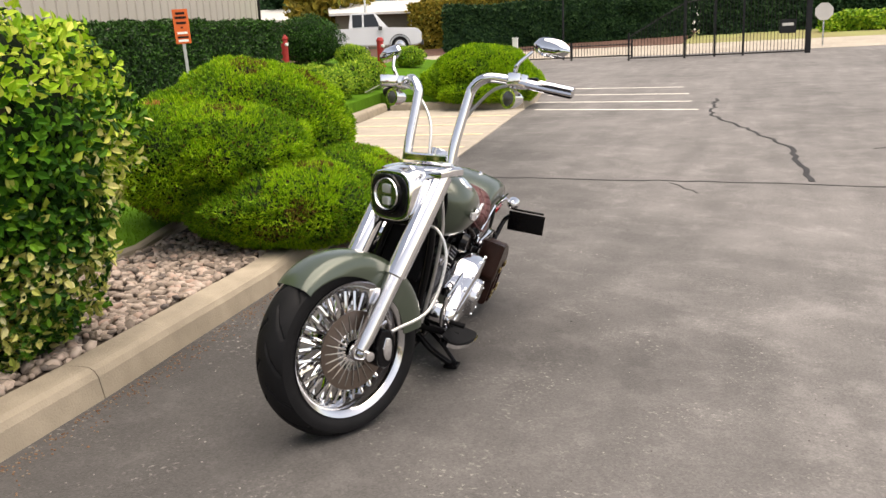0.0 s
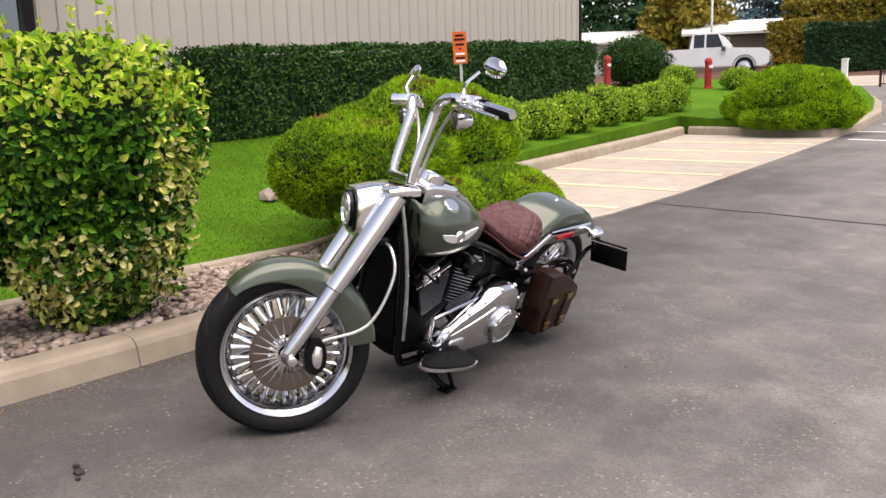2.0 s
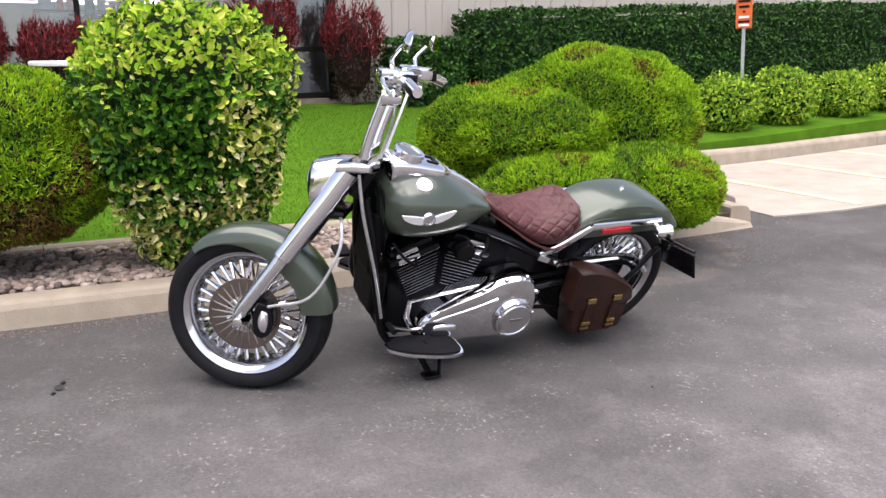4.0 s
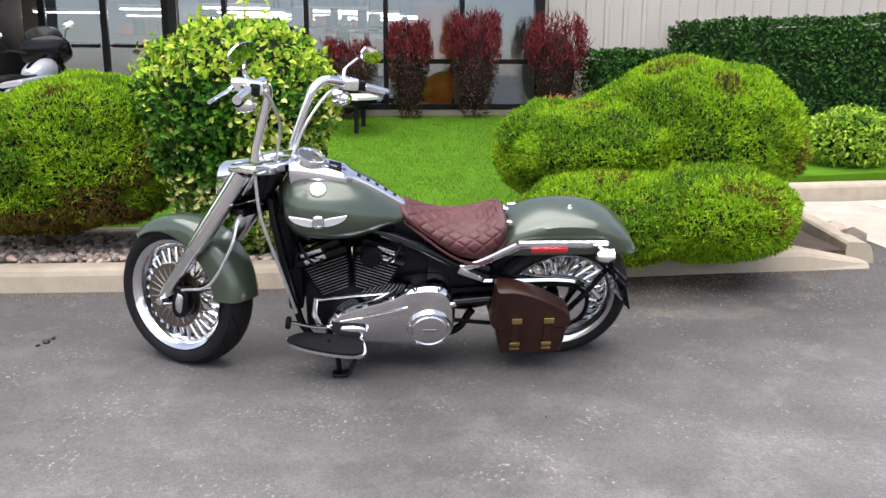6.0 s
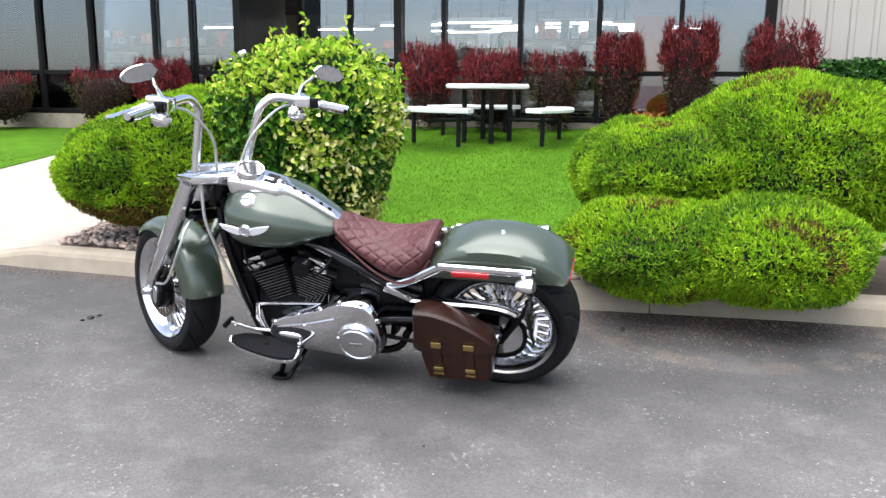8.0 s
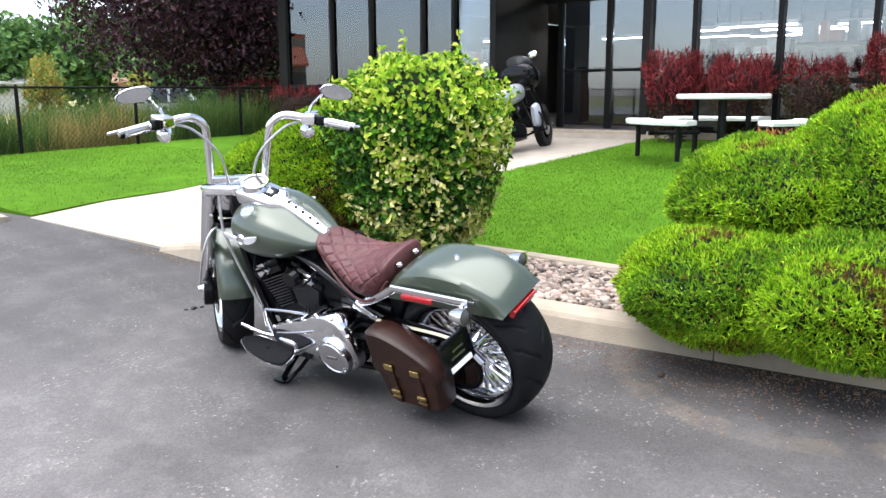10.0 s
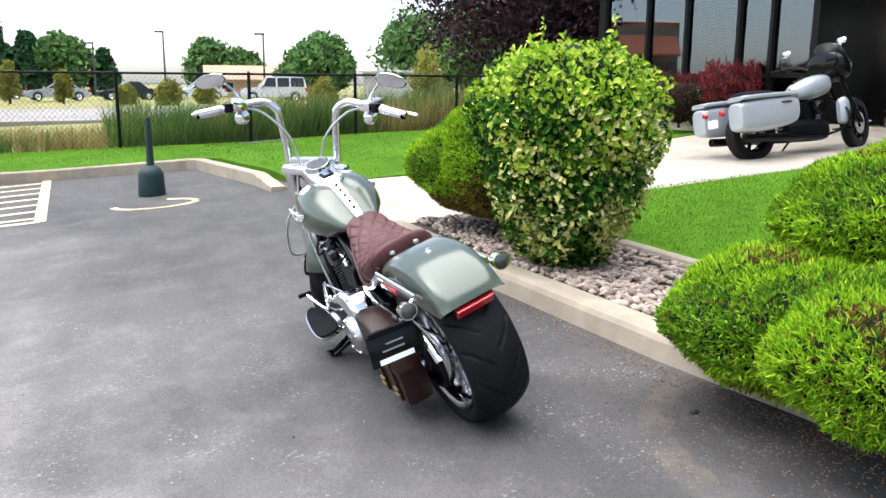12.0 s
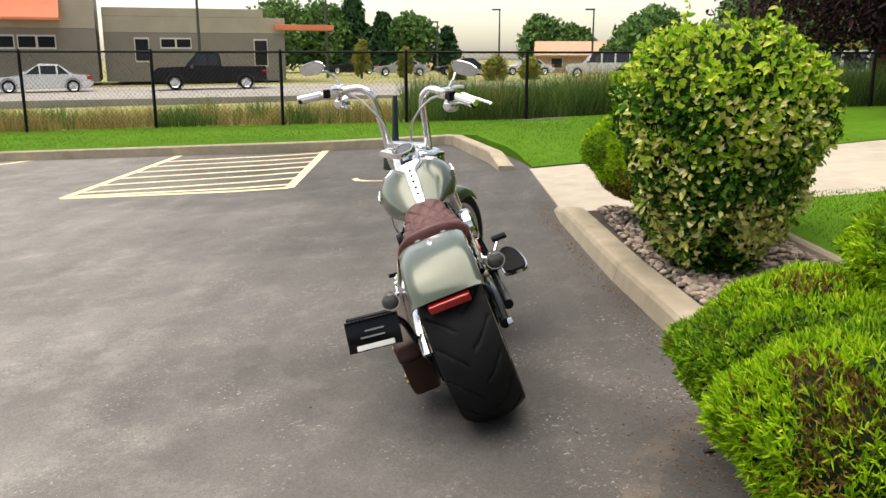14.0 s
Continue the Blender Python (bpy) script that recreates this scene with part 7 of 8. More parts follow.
for k in range(2600):
    x, y = rnd.uniform(-1.0, 4.5), rnd.uniform(-4.5, 5.5)
    m = Matrix.Translation((x, y, lot(x, y) + 0.0008)) @ Matrix.Diagonal((*(rnd.uniform(0.002, 0.006) for _ in range(2)), 0.0016, 1))
    vs, fs = src[k % 6]
    i = len(verts)
    verts += [m @ c for c in vs]
    faces += [tuple(i + j for j in q) for q in fs]
tagged(raw_mesh("asphalt_grit", verts, faces, leafy("grit", [(0.07, 0.065, 0.06), (0.16, 0.15, 0.14), (0.32, 0.3, 0.28)], 0.9, 0.2, 0.0), None, "stuff"), "pale grit strewn on the asphalt", "grit")


# ---- second motorcycle, on the walkway ----
SILVER = material("silver_paint", (0.4, 0.42, 0.46), 0.3, 0.3, scale=3, var=0.05, coat=0.8)
SCREEN_TINT = material("dark_windscreen", (0.03, 0.03, 0.035), 0.1, coat=0.5)
tour = tagged(new("touring_motorcycle"), "silver touring motorcycle with hard saddlebags parked on the walkway", "motorcycle")
tour.matrix_world = Matrix.Translation((-6.83, -4.52, 0.437)) @ Matrix.Rotation(radians(181), 4, "Z") @ Matrix.Rotation(radians(-4.2), 4, "Y") @ Matrix.Rotation(radians(-9), 4, "X")


def Q(name, bm, mat, parent=None, label="", smooth=True):
    return part(name, bm, mat, parent or tour, label, smooth)


for cx, r, w, steer in ((-0.8, 0.33, 0.085, 0), (0.86, 0.325, 0.062, 0.35)):
    m = Matrix.Translation((cx, 0, r)) @ Matrix.Rotation(steer, 4, "Z")
    ty = Q("tyre", join(None, lathe([(r * 0.68, -w), (r * 0.86, -w * 1.05), (r * 0.96, -w * 0.85), (r, 0), (r * 0.96, w * 0.85), (r * 0.86, w * 1.05), (r * 0.68, w), (r * 0.66, 0), (r * 0.68, -w)], 48, axis="Y"), m), TYRE)
    Q("rim", join(None, lathe([(r * 0.69, -w * 0.8), (r * 0.6, -w * 0.7), (r * 0.6, w * 0.7), (r * 0.69, w * 0.8), (r * 0.69, -w * 0.8)], 40, axis="Y"), m), GLOSS_BLACK, ty)
    for k in range(7):
        Q("spoke", join(None, box(0.03, -0.02, -0.014, r * 0.63, 0.02, 0.014, 0.004), m @ Matrix.Rotation(k * 6.2832 / 7, 4, "Y")), GLOSS_BLACK, ty)
    Q("brake_disc", join(None, lathe([(0.06, -w - 0.004), (0.14, -w - 0.004), (0.14, -w), (0.06, -w), (0.06, -w - 0.004)], 32, axis="Y"), m), STEEL, ty)
    Q("axle_cap", join(None, lathe([(0.0, -w - 0.04), (0.03, -w - 0.04), (0.03, w + 0.04), (0.0, w + 0.04)], 16, axis="Y"), m), POLISHED, ty)
Q("front_fender", join(None, fender(Vector((0, 0, 0)), [(0.05, 0.36), (1.2, 0.362), (2.9, 0.37)], 0.075, lambda a, R: R - 0.07, 0.01), Matrix.Translation((0.86, 0, 0.325)) @ Matrix.Rotation(0.35, 4, "Z")), SILVER)
for s_ in (1, -1):
    Q("fork_leg", tube([(0.86, s_ * 0.11, 0.33), (0.52, s_ * 0.11, 0.98)], 0.03, 12), GLOSS_BLACK)
    bag = Q("saddlebag", loft([(-1.28, 0.105, 0.64, 0.44, 4, s_ * 0.33), (-1.24, 0.12, 0.7, 0.36, 4, s_ * 0.33), (-0.9, 0.13, 0.72, 0.34, 4, s_ * 0.33), (-0.5, 0.125, 0.72, 0.4, 4, s_ * 0.33), (-0.42, 0.1, 0.68, 0.5, 4, s_ * 0.33)], 32, 24), SILVER, label="silver hard saddlebag")
    Q("bag_lid", loft([(-1.27, 0.105, 0.735, 0.705, 5, s_ * 0.33), (-1.2, 0.13, 0.77, 0.715, 5, s_ * 0.33), (-0.55, 0.13, 0.77, 0.72, 5, s_ * 0.33), (-0.42, 0.1, 0.75, 0.71, 5, s_ * 0.33)], 28, 16), SILVER, bag)
    Q("bag_latch", box(-0.72, s_ * 0.455 - 0.012, 0.64, -0.56, s_ * 0.455 + 0.012, 0.665, 0.006), POLISHED, bag, "chrome latch")
    Q("tail_lamp", lathe([(0.0, 0.05), (0.028, 0.045), (0.034, 0.0), (0.0, 0.0)], 20, Matrix.Translation((-1.3, s_ * 0.15, 0.6)) @ Matrix.Rotation(-1.5708, 4, "Y")), RED_LENS, label="round red tail lamp")
    Q("exhaust", tube(curve([(0.2, s_ * 0.17, 0.2), (-0.1, s_ * 0.25, 0.2), (-0.6, s_ * 0.3, 0.25), (-1.15, s_ * 0.3, 0.28)], 5), [0.028] * 8 + [0.05] * 8, 14), GLOSS_BLACK)
    Q("handlebar", tube(curve([(0.42, 0.02 * s_, 1.02), (0.38, 0.2 * s_, 1.06), (0.3, 0.34 * s_, 1.12), (0.1, 0.44 * s_, 1.1)], 5), 0.014, 10), GLOSS_BLACK)
    Q("grip", tube([(0.14, 0.42 * s_, 1.105), (0.02, 0.46 * s_, 1.09)], 0.02, 10), PEDAL_RUBBER)
    Q("mirror_stem", tube([(0.26, 0.36 * s_, 1.13), (0.27, 0.42 * s_, 1.28)], 0.006, 8), GLOSS_BLACK)
    Q("mirror", lathe([(0.0, -0.012), (0.045, -0.01), (0.052, 0.0), (0.04, 0.014), (0.0, 0.018)], 24, Matrix.Translation((0.27, 0.45 * s_, 1.31)) @ Matrix.Rotation(-1.45, 4, "Y") @ Matrix.Diagonal((0.9, 1.5, 1, 1))), MIRROR)
    Q("footboard", box(0.22, s_ * 0.3 - 0.05, 0.26, 0.5, s_ * 0.3 + 0.05, 0.28, 0.008), GLOSS_BLACK)
    Q("crash_bar", tube(curve([(0.36, 0.05 * s_, 0.22), (0.42, 0.3 * s_, 0.3), (0.42, 0.32 * s_, 0.5), (0.44, 0.05 * s_, 0.66)], 5), 0.015, 8), GLOSS_BLACK)
    Q("lower_fairing", loft([(0.36, 0.03, 0.62, 0.34, 3, s_ * 0.24), (0.44, 0.06, 0.66, 0.32, 3, s_ * 0.25), (0.52, 0.03, 0.62, 0.36, 3, s_ * 0.24)], 20, 8), SILVER)
    for k, cx in enumerate((-0.02, 0.2)):
        Q("cylinder", join(None, lathe([(0.075, z0 * 0.012 + (0.004 if z0 % 2 else 0)) if z0 % 2 else (0.095, z0 * 0.012) for z0 in range(20)], 24), Matrix.Translation((0.09, 0, 0.42)) @ Matrix.Rotation((-1, 1)[k] * 0.38, 4, "Y")), CASE_BLACK) if s_ > 0 else None
Q("crankcase", loft([(-0.3, 0.1, 0.42, 0.22, 3, 0), (-0.1, 0.16, 0.44, 0.17, 3, 0), (0.25, 0.15, 0.42, 0.16, 3, 0), (0.36, 0.08, 0.36, 0.2, 3, 0)], 28, 14), CASE_BLACK)
Q("air_cleaner", lathe([(0.0, -0.24), (0.06, -0.235), (0.085, -0.21), (0.085, -0.16), (0.0, -0.16)], 28, Matrix.Translation((0.12, 0, 0.56)), axis="Y"), GLOSS_BLACK)
Q("fuel_tank", loft([(-0.16, 0.06, 0.84, 0.7, 2.4, 0), (-0.05, 0.13, 0.9, 0.68, 2.4, 0), (0.15, 0.17, 0.96, 0.68, 2.4, 0), (0.36, 0.15, 0.97, 0.72, 2.4, 0), (0.46, 0.06, 0.92, 0.78, 2.4, 0)], 32, 24), SILVER, label="silver teardrop tank")
Q("tank_console", loft([(-0.1, 0.02, 0.9, 0.87, 2.4, 0), (0.1, 0.04, 0.965, 0.93, 2.4, 0), (0.34, 0.03, 0.985, 0.95, 2.4, 0)], 16, 8), GLOSS_BLACK)
Q("seat", loft([(-0.98, 0.1, 0.8, 0.72, 2.6, 0), (-0.9, 0.17, 0.84, 0.7, 2.6, 0), (-0.55, 0.18, 0.83, 0.7, 2.6, 0), (-0.3, 0.17, 0.76, 0.66, 2.6, 0), (-0.12, 0.1, 0.82, 0.68, 2.6, 0)], 28, 24), CASE_BLACK, label="black stepped seat")
Q("rear_fender", join(None, fender(Vector((0, 0, 0)), [(1.2, 0.4), (2.4, 0.4), (3.0, 0.42)], 0.12, lambda a, R: R - 0.12, 0.01), Matrix.Translation((-0.8, 0, 0.33))), SILVER)
Q("frame_rail", tube(curve([(-0.75, 0.0, 0.62), (-0.3, 0, 0.68), (0.1, 0, 0.7), (0.48, 0, 0.86)], 5), 0.035, 10), GLOSS_BLACK)
Q("fairing", loft([(0.36, 0.16, 1.16, 0.98, 2.4, 0), (0.42, 0.3, 1.24, 0.9, 2.6, 0), (0.54, 0.31, 1.22, 0.86, 2.6, 0), (0.66, 0.22, 1.16, 0.88, 2.4, 0), (0.74, 0.08, 1.08, 0.93, 2.2, 0)], 32, 20), GLOSS_BLACK, label="gloss black fork fairing")
Q("windscreen", loft([(0.46, 0.16, 1.36, 1.2, 2.6, 0), (0.5, 0.22, 1.34, 1.18, 2.6, 0), (0.54, 0.24, 1.26, 1.16, 2.6, 0)], 28, 8), SCREEN_TINT)
Q("headlamp", lathe([(0.0, 0.05), (0.06, 0.04), (0.09, 0.0), (0.0, 0.0)], 24, Matrix.Translation((0.72, 0, 1.0)) @ Matrix.Rotation(1.5708, 4, "Y")), LAMP_LENS)
Q("side_stand", tube([(-0.05, 0.16, 0.2), (-0.12, 0.34, -0.01)], 0.014, 8), GLOSS_BLACK)
Q("plate", box(-1.34, -0.09, 0.44, -1.33, 0.09, 0.54, 0.003), material("pale_plate", (0.6, 0.6, 0.62), 0.5, scale=9, var=0.06))


# ---- beyond the fence and the gate ----
GLASS_DARK = material("vehicle_glass", (0.012, 0.014, 0.016), 0.06, coat=0.6)
TRIM = material("grey_trim", (0.06, 0.06, 0.062), 0.5, scale=5, var=0.15)


def side_slab(profile, w0, w1, bevel=0.0):
    """A side outline (x, z) given width: w0 at its foot, w1 at its top."""
    bm = bmesh.new()
    zs = [z for _, z in profile]
    lo, hi = min(zs), max(zs)
    sides = []
    for s_ in (-1, 1):
        sides.append([bm.verts.new((x, s_ * (w0 + (w1 - w0) * (z - lo) / (hi - lo)) / 2, z)) for x, z in profile])
    n = len(profile)
    bm.faces.new(sides[0][::-1]), bm.faces.new(sides[1])
    for i in range(n):
        bm.faces.new((sides[0][i], sides[0][(i + 1) % n], sides[1][(i + 1) % n], sides[1][i]))
    bmesh.ops.recalc_face_normals(bm, faces=bm.faces[:])
    if bevel:
        bmesh.ops.bevel(bm, geom=bm.edges[:], offset=bevel, segments=2, affect="EDGES")
    return bm


def vehicle(name, label, category, x, y, z, heading, length, height, paint, style, width=1.85):
    """A parked vehicle, nose along its own +x: body, cabin, panes, lamps, wheels."""
    car = tagged(new(name), label, category)
    car.matrix_world = Matrix.Translation((x, y, z)) @ Matrix.Rotation(math.atan2(heading[1], heading[0]), 4, "Z")
    L, H, W = length / 2, height, width
    wr = 0.36 if style != "sedan" else 0.32
    belt = H * (0.56 if style != "sedan" else 0.6)
    if style == "sedan":
        body = [(-L, 0.35), (-L + 0.05, belt * 0.98), (-L * 0.6, belt * 1.06), (L * 0.35, belt), (L * 0.85, belt * 0.84), (L, belt * 0.66), (L, 0.3), (L * 0.9, 0.22), (-L * 0.92, 0.24)]
        cab = [(-L * 0.66, belt), (-L * 0.36, H * 0.98), (L * 0.02, H), (L * 0.42, belt)]
        cuts = [(-0.56, -0.34, 0.8), (-0.3, 0.0, 1), (0.03, 0.3, 1)]
    elif style == "pickup":
        body = [(-L, 0.5), (-L, belt * 1.12), (-L * 0.14, belt * 1.12), (L * 0.4, belt * 1.12), (L * 0.92, belt * 1.06), (L, belt * 0.9), (L, 0.45), (L * 0.9, 0.36), (-L * 0.95, 0.42)]
        cab = [(-L * 0.2, belt * 1.1), (-L * 0.16, H * 0.97), (L * 0.22, H), (L * 0.46, belt * 1.1)]
        cuts = [(-0.13, 0.03, 1), (0.06, 0.32, 1)]
    else:
        body = [(-L, 0.4), (-L, belt), (-L * 0.5, belt), (L * 0.45, belt), (L * 0.92, belt * 0.93), (L, belt * 0.75), (L, 0.4), (L * 0.9, 0.3), (-L * 0.95, 0.32)]
        cab = [(-L * 0.98, belt), (-L * 0.9, H * 0.98), (L * 0.2, H), (L * 0.5, belt)]
        cuts = [(-0.9, -0.5, 1), (-0.45, -0.1, 1), (-0.05, 0.32, 1)]
    part("body", side_slab(body, W, W * 0.97, 0.03), paint, car, smooth=True)
    part("cabin", side_slab(cab, W * 0.94, W * 0.76, 0.03), paint, car, smooth=True)
    (xa, za), (xb, zb), (xc, zc), (xd, zd) = cab
    for s_ in (-1, 1):
        for c0, c1, _ in cuts:
            zl, zh = za + 0.06, H - 0.1
            k0, k1 = c0 * L, c1 * L
            lim0 = lambda zz: xa + (xb - xa) * (zz - za) / (zb - za) + 0.07
            lim1 = lambda zz: xd + (xc - xd) * (zz - zd) / (zc - zd) - 0.07
            pts = [(max(k0, lim0(zl)), zl), (min(k1, lim1(zl)), zl), (min(k1, lim1(zh)), zh), (max(k0, lim0(zh)), zh)]
            bm = bmesh.new()
            rings = []
            for push in (0.0, 0.012):
                rings.append([bm.verts.new((px, s_ * ((W * 0.94 + (W * 0.76 - W * 0.94) * (pz - za) / (H - za)) / 2 + push), pz)) for px, pz in pts])
            bm.faces.new(rings[0]), bm.faces.new(rings[1])
            for i in range(4):
                bm.faces.new((rings[0][i], rings[0][(i + 1) % 4], rings[1][(i + 1) % 4], rings[1][i]))
            bmesh.ops.recalc_face_normals(bm, faces=bm.faces[:])
            part("side_window", bm, GLASS_DARK, car)
        part("mirror", box(L * 0.3, s_ * (W / 2 + 0.02), belt, L * 0.36, s_ * (W / 2 + 0.18), belt + 0.16, 0.02), paint if style == "sedan" else TRIM, car)
        part("headlamp", box(L - 0.12, s_ * W * 0.36 - 0.16, belt * 0.72, L + 0.015, s_ * W * 0.36 + 0.16, belt * 0.86, 0.02), LAMP_LENS, car)
        part("tail_lamp", box(-L - 0.015, s_ * W * 0.44 - 0.09, belt * 0.74, -L + 0.22, s_ * W * 0.44 + 0.1, belt * 0.97, 0.02), RED_LENS, car, "red tail lamp")
        for wx in (-L * 0.62, L * 0.64):
            m = Matrix.Translation((wx, s_ * (W / 2 - 0.08), wr))
            arch = part("wheel_arch", join(None, lathe([(wr * 1.14, -0.02), (wr * 1.2, -0.02), (wr * 1.2, 0.02), (wr * 1.14, 0.02), (wr * 1.14, -0.02)], 28, axis="Y"), Matrix.Translation((wx, s_ * (W / 2 + 0.0), wr * 1.04))), TRIM, car)
            t_ = part("tyre", join(None, lathe([(wr * 0.66, -0.1), (wr * 0.94, -0.11), (wr, -0.07), (wr, 0.07), (wr * 0.94, 0.11), (wr * 0.66, 0.1), (wr * 0.66, -0.1)], 28, axis="Y"), m), TYRE, car, smooth=True)
            part("rim", join(None, lathe([(0.0, -0.1), (wr * 0.2, -0.1), (wr * 0.55, -0.07), (wr * 0.66, -0.1), (wr * 0.66, 0.1), (wr * 0.55, 0.07), (wr * 0.2, 0.1), (0.0, 0.1)], 24, axis="Y"), m), SATIN, t_, "alloy rim")
    for ends, name_ in (((xa, za, xb, zb, -1), "rear_window"), ((xd, zd, xc, zc, 1), "windscreen")):
        x0, z0, x1, z1, d = ends
        bm = bmesh.new()
        rings = []
        for push in (0.0, 0.012):
            ring = []
            for f, hw in ((0.12, 0.41), (0.88, 0.35)):
                px, pz = x0 + (x1 - x0) * f + d * push, z0 + (z1 - z0) * f
                ring += [(px, -hw * W, pz), (px, hw * W, pz)]
            rings.append([bm.verts.new(ring[i]) for i in (0, 1, 3, 2)])
        bm.faces.new(rings[0]), bm.faces.new(rings[1])
        for i in range(4):
            bm.faces.new((rings[0][i], rings[0][(i + 1) % 4], rings[1][(i + 1) % 4], rings[1][i]))
        bmesh.ops.recalc_face_normals(bm, faces=bm.faces[:])
        part(name_, bm, GLASS_DARK, car)
    for xx in (-L, L):
        part("bumper", box(xx - 0.08, -W * 0.48, 0.38, xx + 0.07, W * 0.48, 0.56, 0.03), paint if style == "sedan" else TRIM, car)
    return car


WHITE_CAR = material("white_paint", (0.6, 0.61, 0.63), 0.25, scale=2, var=0.04, coat=0.6)
BLACK_CAR = material("black_paint", (0.006, 0.006, 0.009), 0.25, scale=2, var=0.1, spec=0.3, coat=0.2)
GREY_CAR = material("silver_car_paint", (0.4, 0.42, 0.44), 0.3, 0.3, scale=2, var=0.05, coat=0.5)
vehicle("sedan", "white sedan parked on the road before the restaurant", "car", 22.0, -37.6, road_z(22.0), (0.87, 0.47), 4.6, 1.42, WHITE_CAR, "sedan")
vehicle("pickup_truck", "lifted black pickup truck with chrome wheels on the road", "truck", 13.8, -39.1, road_z(13.8), (0.95, 0.31), 5.5, 1.85, BLACK_CAR, "pickup", 2.0)
vehicle("suv", "white sport utility vehicle on the far road", "car", -9.2, -62.4, -0.27, (0.99, -0.1), 5.1, 1.9, WHITE_CAR, "suv")
vehicle("suv", "silver sport utility vehicle parked behind the weeds", "car", -15.7, -30.5, -0.12, (-0.88, 0.47), 4.6, 1.72, GREY_CAR, "suv")
vehicle("pickup_truck", "white pickup truck parked by the side street", "truck", -14.3, 29.5, 1.6, (0.93, 0.36), 5.0, 1.75, WHITE_CAR, "pickup")
for k, (x, y) in enumerate([(6.5, -66), (1.5, -68), (-4.0, -70), (11.5, -72)]):
    vehicle("sedan", "distant car in the far car park", "car", x, y, -0.27, (0.96, 0.2), 4.5, 1.45, (GREY_CAR, BLACK_CAR, WHITE_CAR, BLACK_CAR)[k], "sedan")


def block(parent, name, a, b, z0, z1, depth, mat, label="", bevel=0.0):
    """A wall block whose front runs from a to b in plan and that reaches depth behind it."""
    (x0, y0), (x1, y1) = a, b
    ln = math.hypot(x1 - x0, y1 - y0)
    m = Matrix.Translation((x0, y0, 0)) @ Matrix.Rotation(math.atan2(y1 - y0, x1 - x0), 4, "Z")
    lo, hi = sorted((0, depth))
    return part(name, join(None, box(0, lo, z0, ln, hi, z1, bevel), m), mat, parent, label)


def along(a, b, f):
    return (a[0] + (b[0] - a[0]) * f, a[1] + (b[1] - a[1]) * f)


STUCCO = material("beige_stucco", (0.34, 0.3, 0.24), 0.85, scale=1.2, var=0.1)
STUCCO_DARK = material("taupe_stucco", (0.2, 0.18, 0.155), 0.85, scale=1.2, var=0.1)
AWNING = material("orange_awning", (0.62, 0.2, 0.11), 0.6, scale=1.5, var=0.1)
WINDOW_FAR = material("far_window", (0.015, 0.016, 0.02), 0.1, coat=0.4)
FRAME_WHITE = material("pale_frame", (0.55, 0.53, 0.5), 0.5, scale=4, var=0.08)
rest_a, rest_b = (13.1, -52.7), (23.8, -49.0)
diner = tagged(new("restaurant"), "low taupe and beige restaurant with orange awnings", "building", kind="structure")
block(diner, "wall", rest_a, rest_b, -0.3, 2.75, -9, STUCCO_DARK)
block(diner, "upper_wall", along(rest_a, rest_b, -0.004), along(rest_a, rest_b, 1.0), 2.76, 3.75, -9, STUCCO, bevel=0.02)
block(diner, "parapet", along(rest_a, rest_b, 0.12), along(rest_a, rest_b, 1.0), 3.76, 4.3, -8.6, STUCCO, bevel=0.02)
tall_a, tall_b = (23.9, -48.2), (30.5, -45.4)
block(diner, "tower_wall", tall_a, tall_b, -0.3, 2.95, -7, STUCCO_DARK)
block(diner, "tower_upper", tall_a, tall_b, 2.96, 5.6, -7, STUCCO, bevel=0.02)
block(diner, "cornice", along(tall_a, tall_b, -0.04), along(tall_a, tall_b, 1.0), 5.61, 5.95, -7.2, AWNING, "orange cornice", 0.02)
aw = side_slab([(0, 3.4), (0.0, 4.95), (-1.1, 3.55), (-1.1, 3.4)], 5.0, 5.0)
part("awning", join(None, aw, Matrix.Translation((*along(tall_a, tall_b, 0.62), 0)) @ Matrix.Rotation(math.atan2(2.8, 6.6) - math.pi / 2, 4, "Z")), AWNING, diner, "sloped orange awning")
block(diner, "canopy", (9.9, -53.5), (13.6, -52.2), 3.0, 3.35, -2.4, AWNING, "flat orange canopy", 0.02)
for f0, f1, z0, z1, n, base in [(0.1, 0.18, 0.6, 2.4, 1, (rest_a, rest_b)), (0.53, 0.7, 1.75, 2.45, 2, (rest_a, rest_b)), (0.76, 0.84, 0.9, 2.45, 1, (rest_a, rest_b)), (0.32, 0.62, 1.7, 2.55, 2, (tall_a, tall_b)), (0.64, 0.8, 1.7, 2.55, 1, (tall_a, tall_b))]:
    a, b = base
    nx, ny = (b[1] - a[1]), -(b[0] - a[0])
    ln = math.hypot(nx, ny)
    off = lambda p, d: (p[0] - nx / ln * d, p[1] - ny / ln * d)
    fr_ = block(diner, "window_frame", off(along(a, b, f0), 0.03), off(along(a, b, f1), 0.03), z0, z1, -0.06, FRAME_WHITE)
    for k in range(n):
        g0, g1 = f0 + (f1 - f0) * (k + 0.06) / n, f0 + (f1 - f0) * (k + 0.94) / n
        block(fr_, "pane", off(along(a, b, g0), 0.045), off(along(a, b, g1), 0.045), z0 + 0.1, z1 - 0.1, -0.03, WINDOW_FAR)


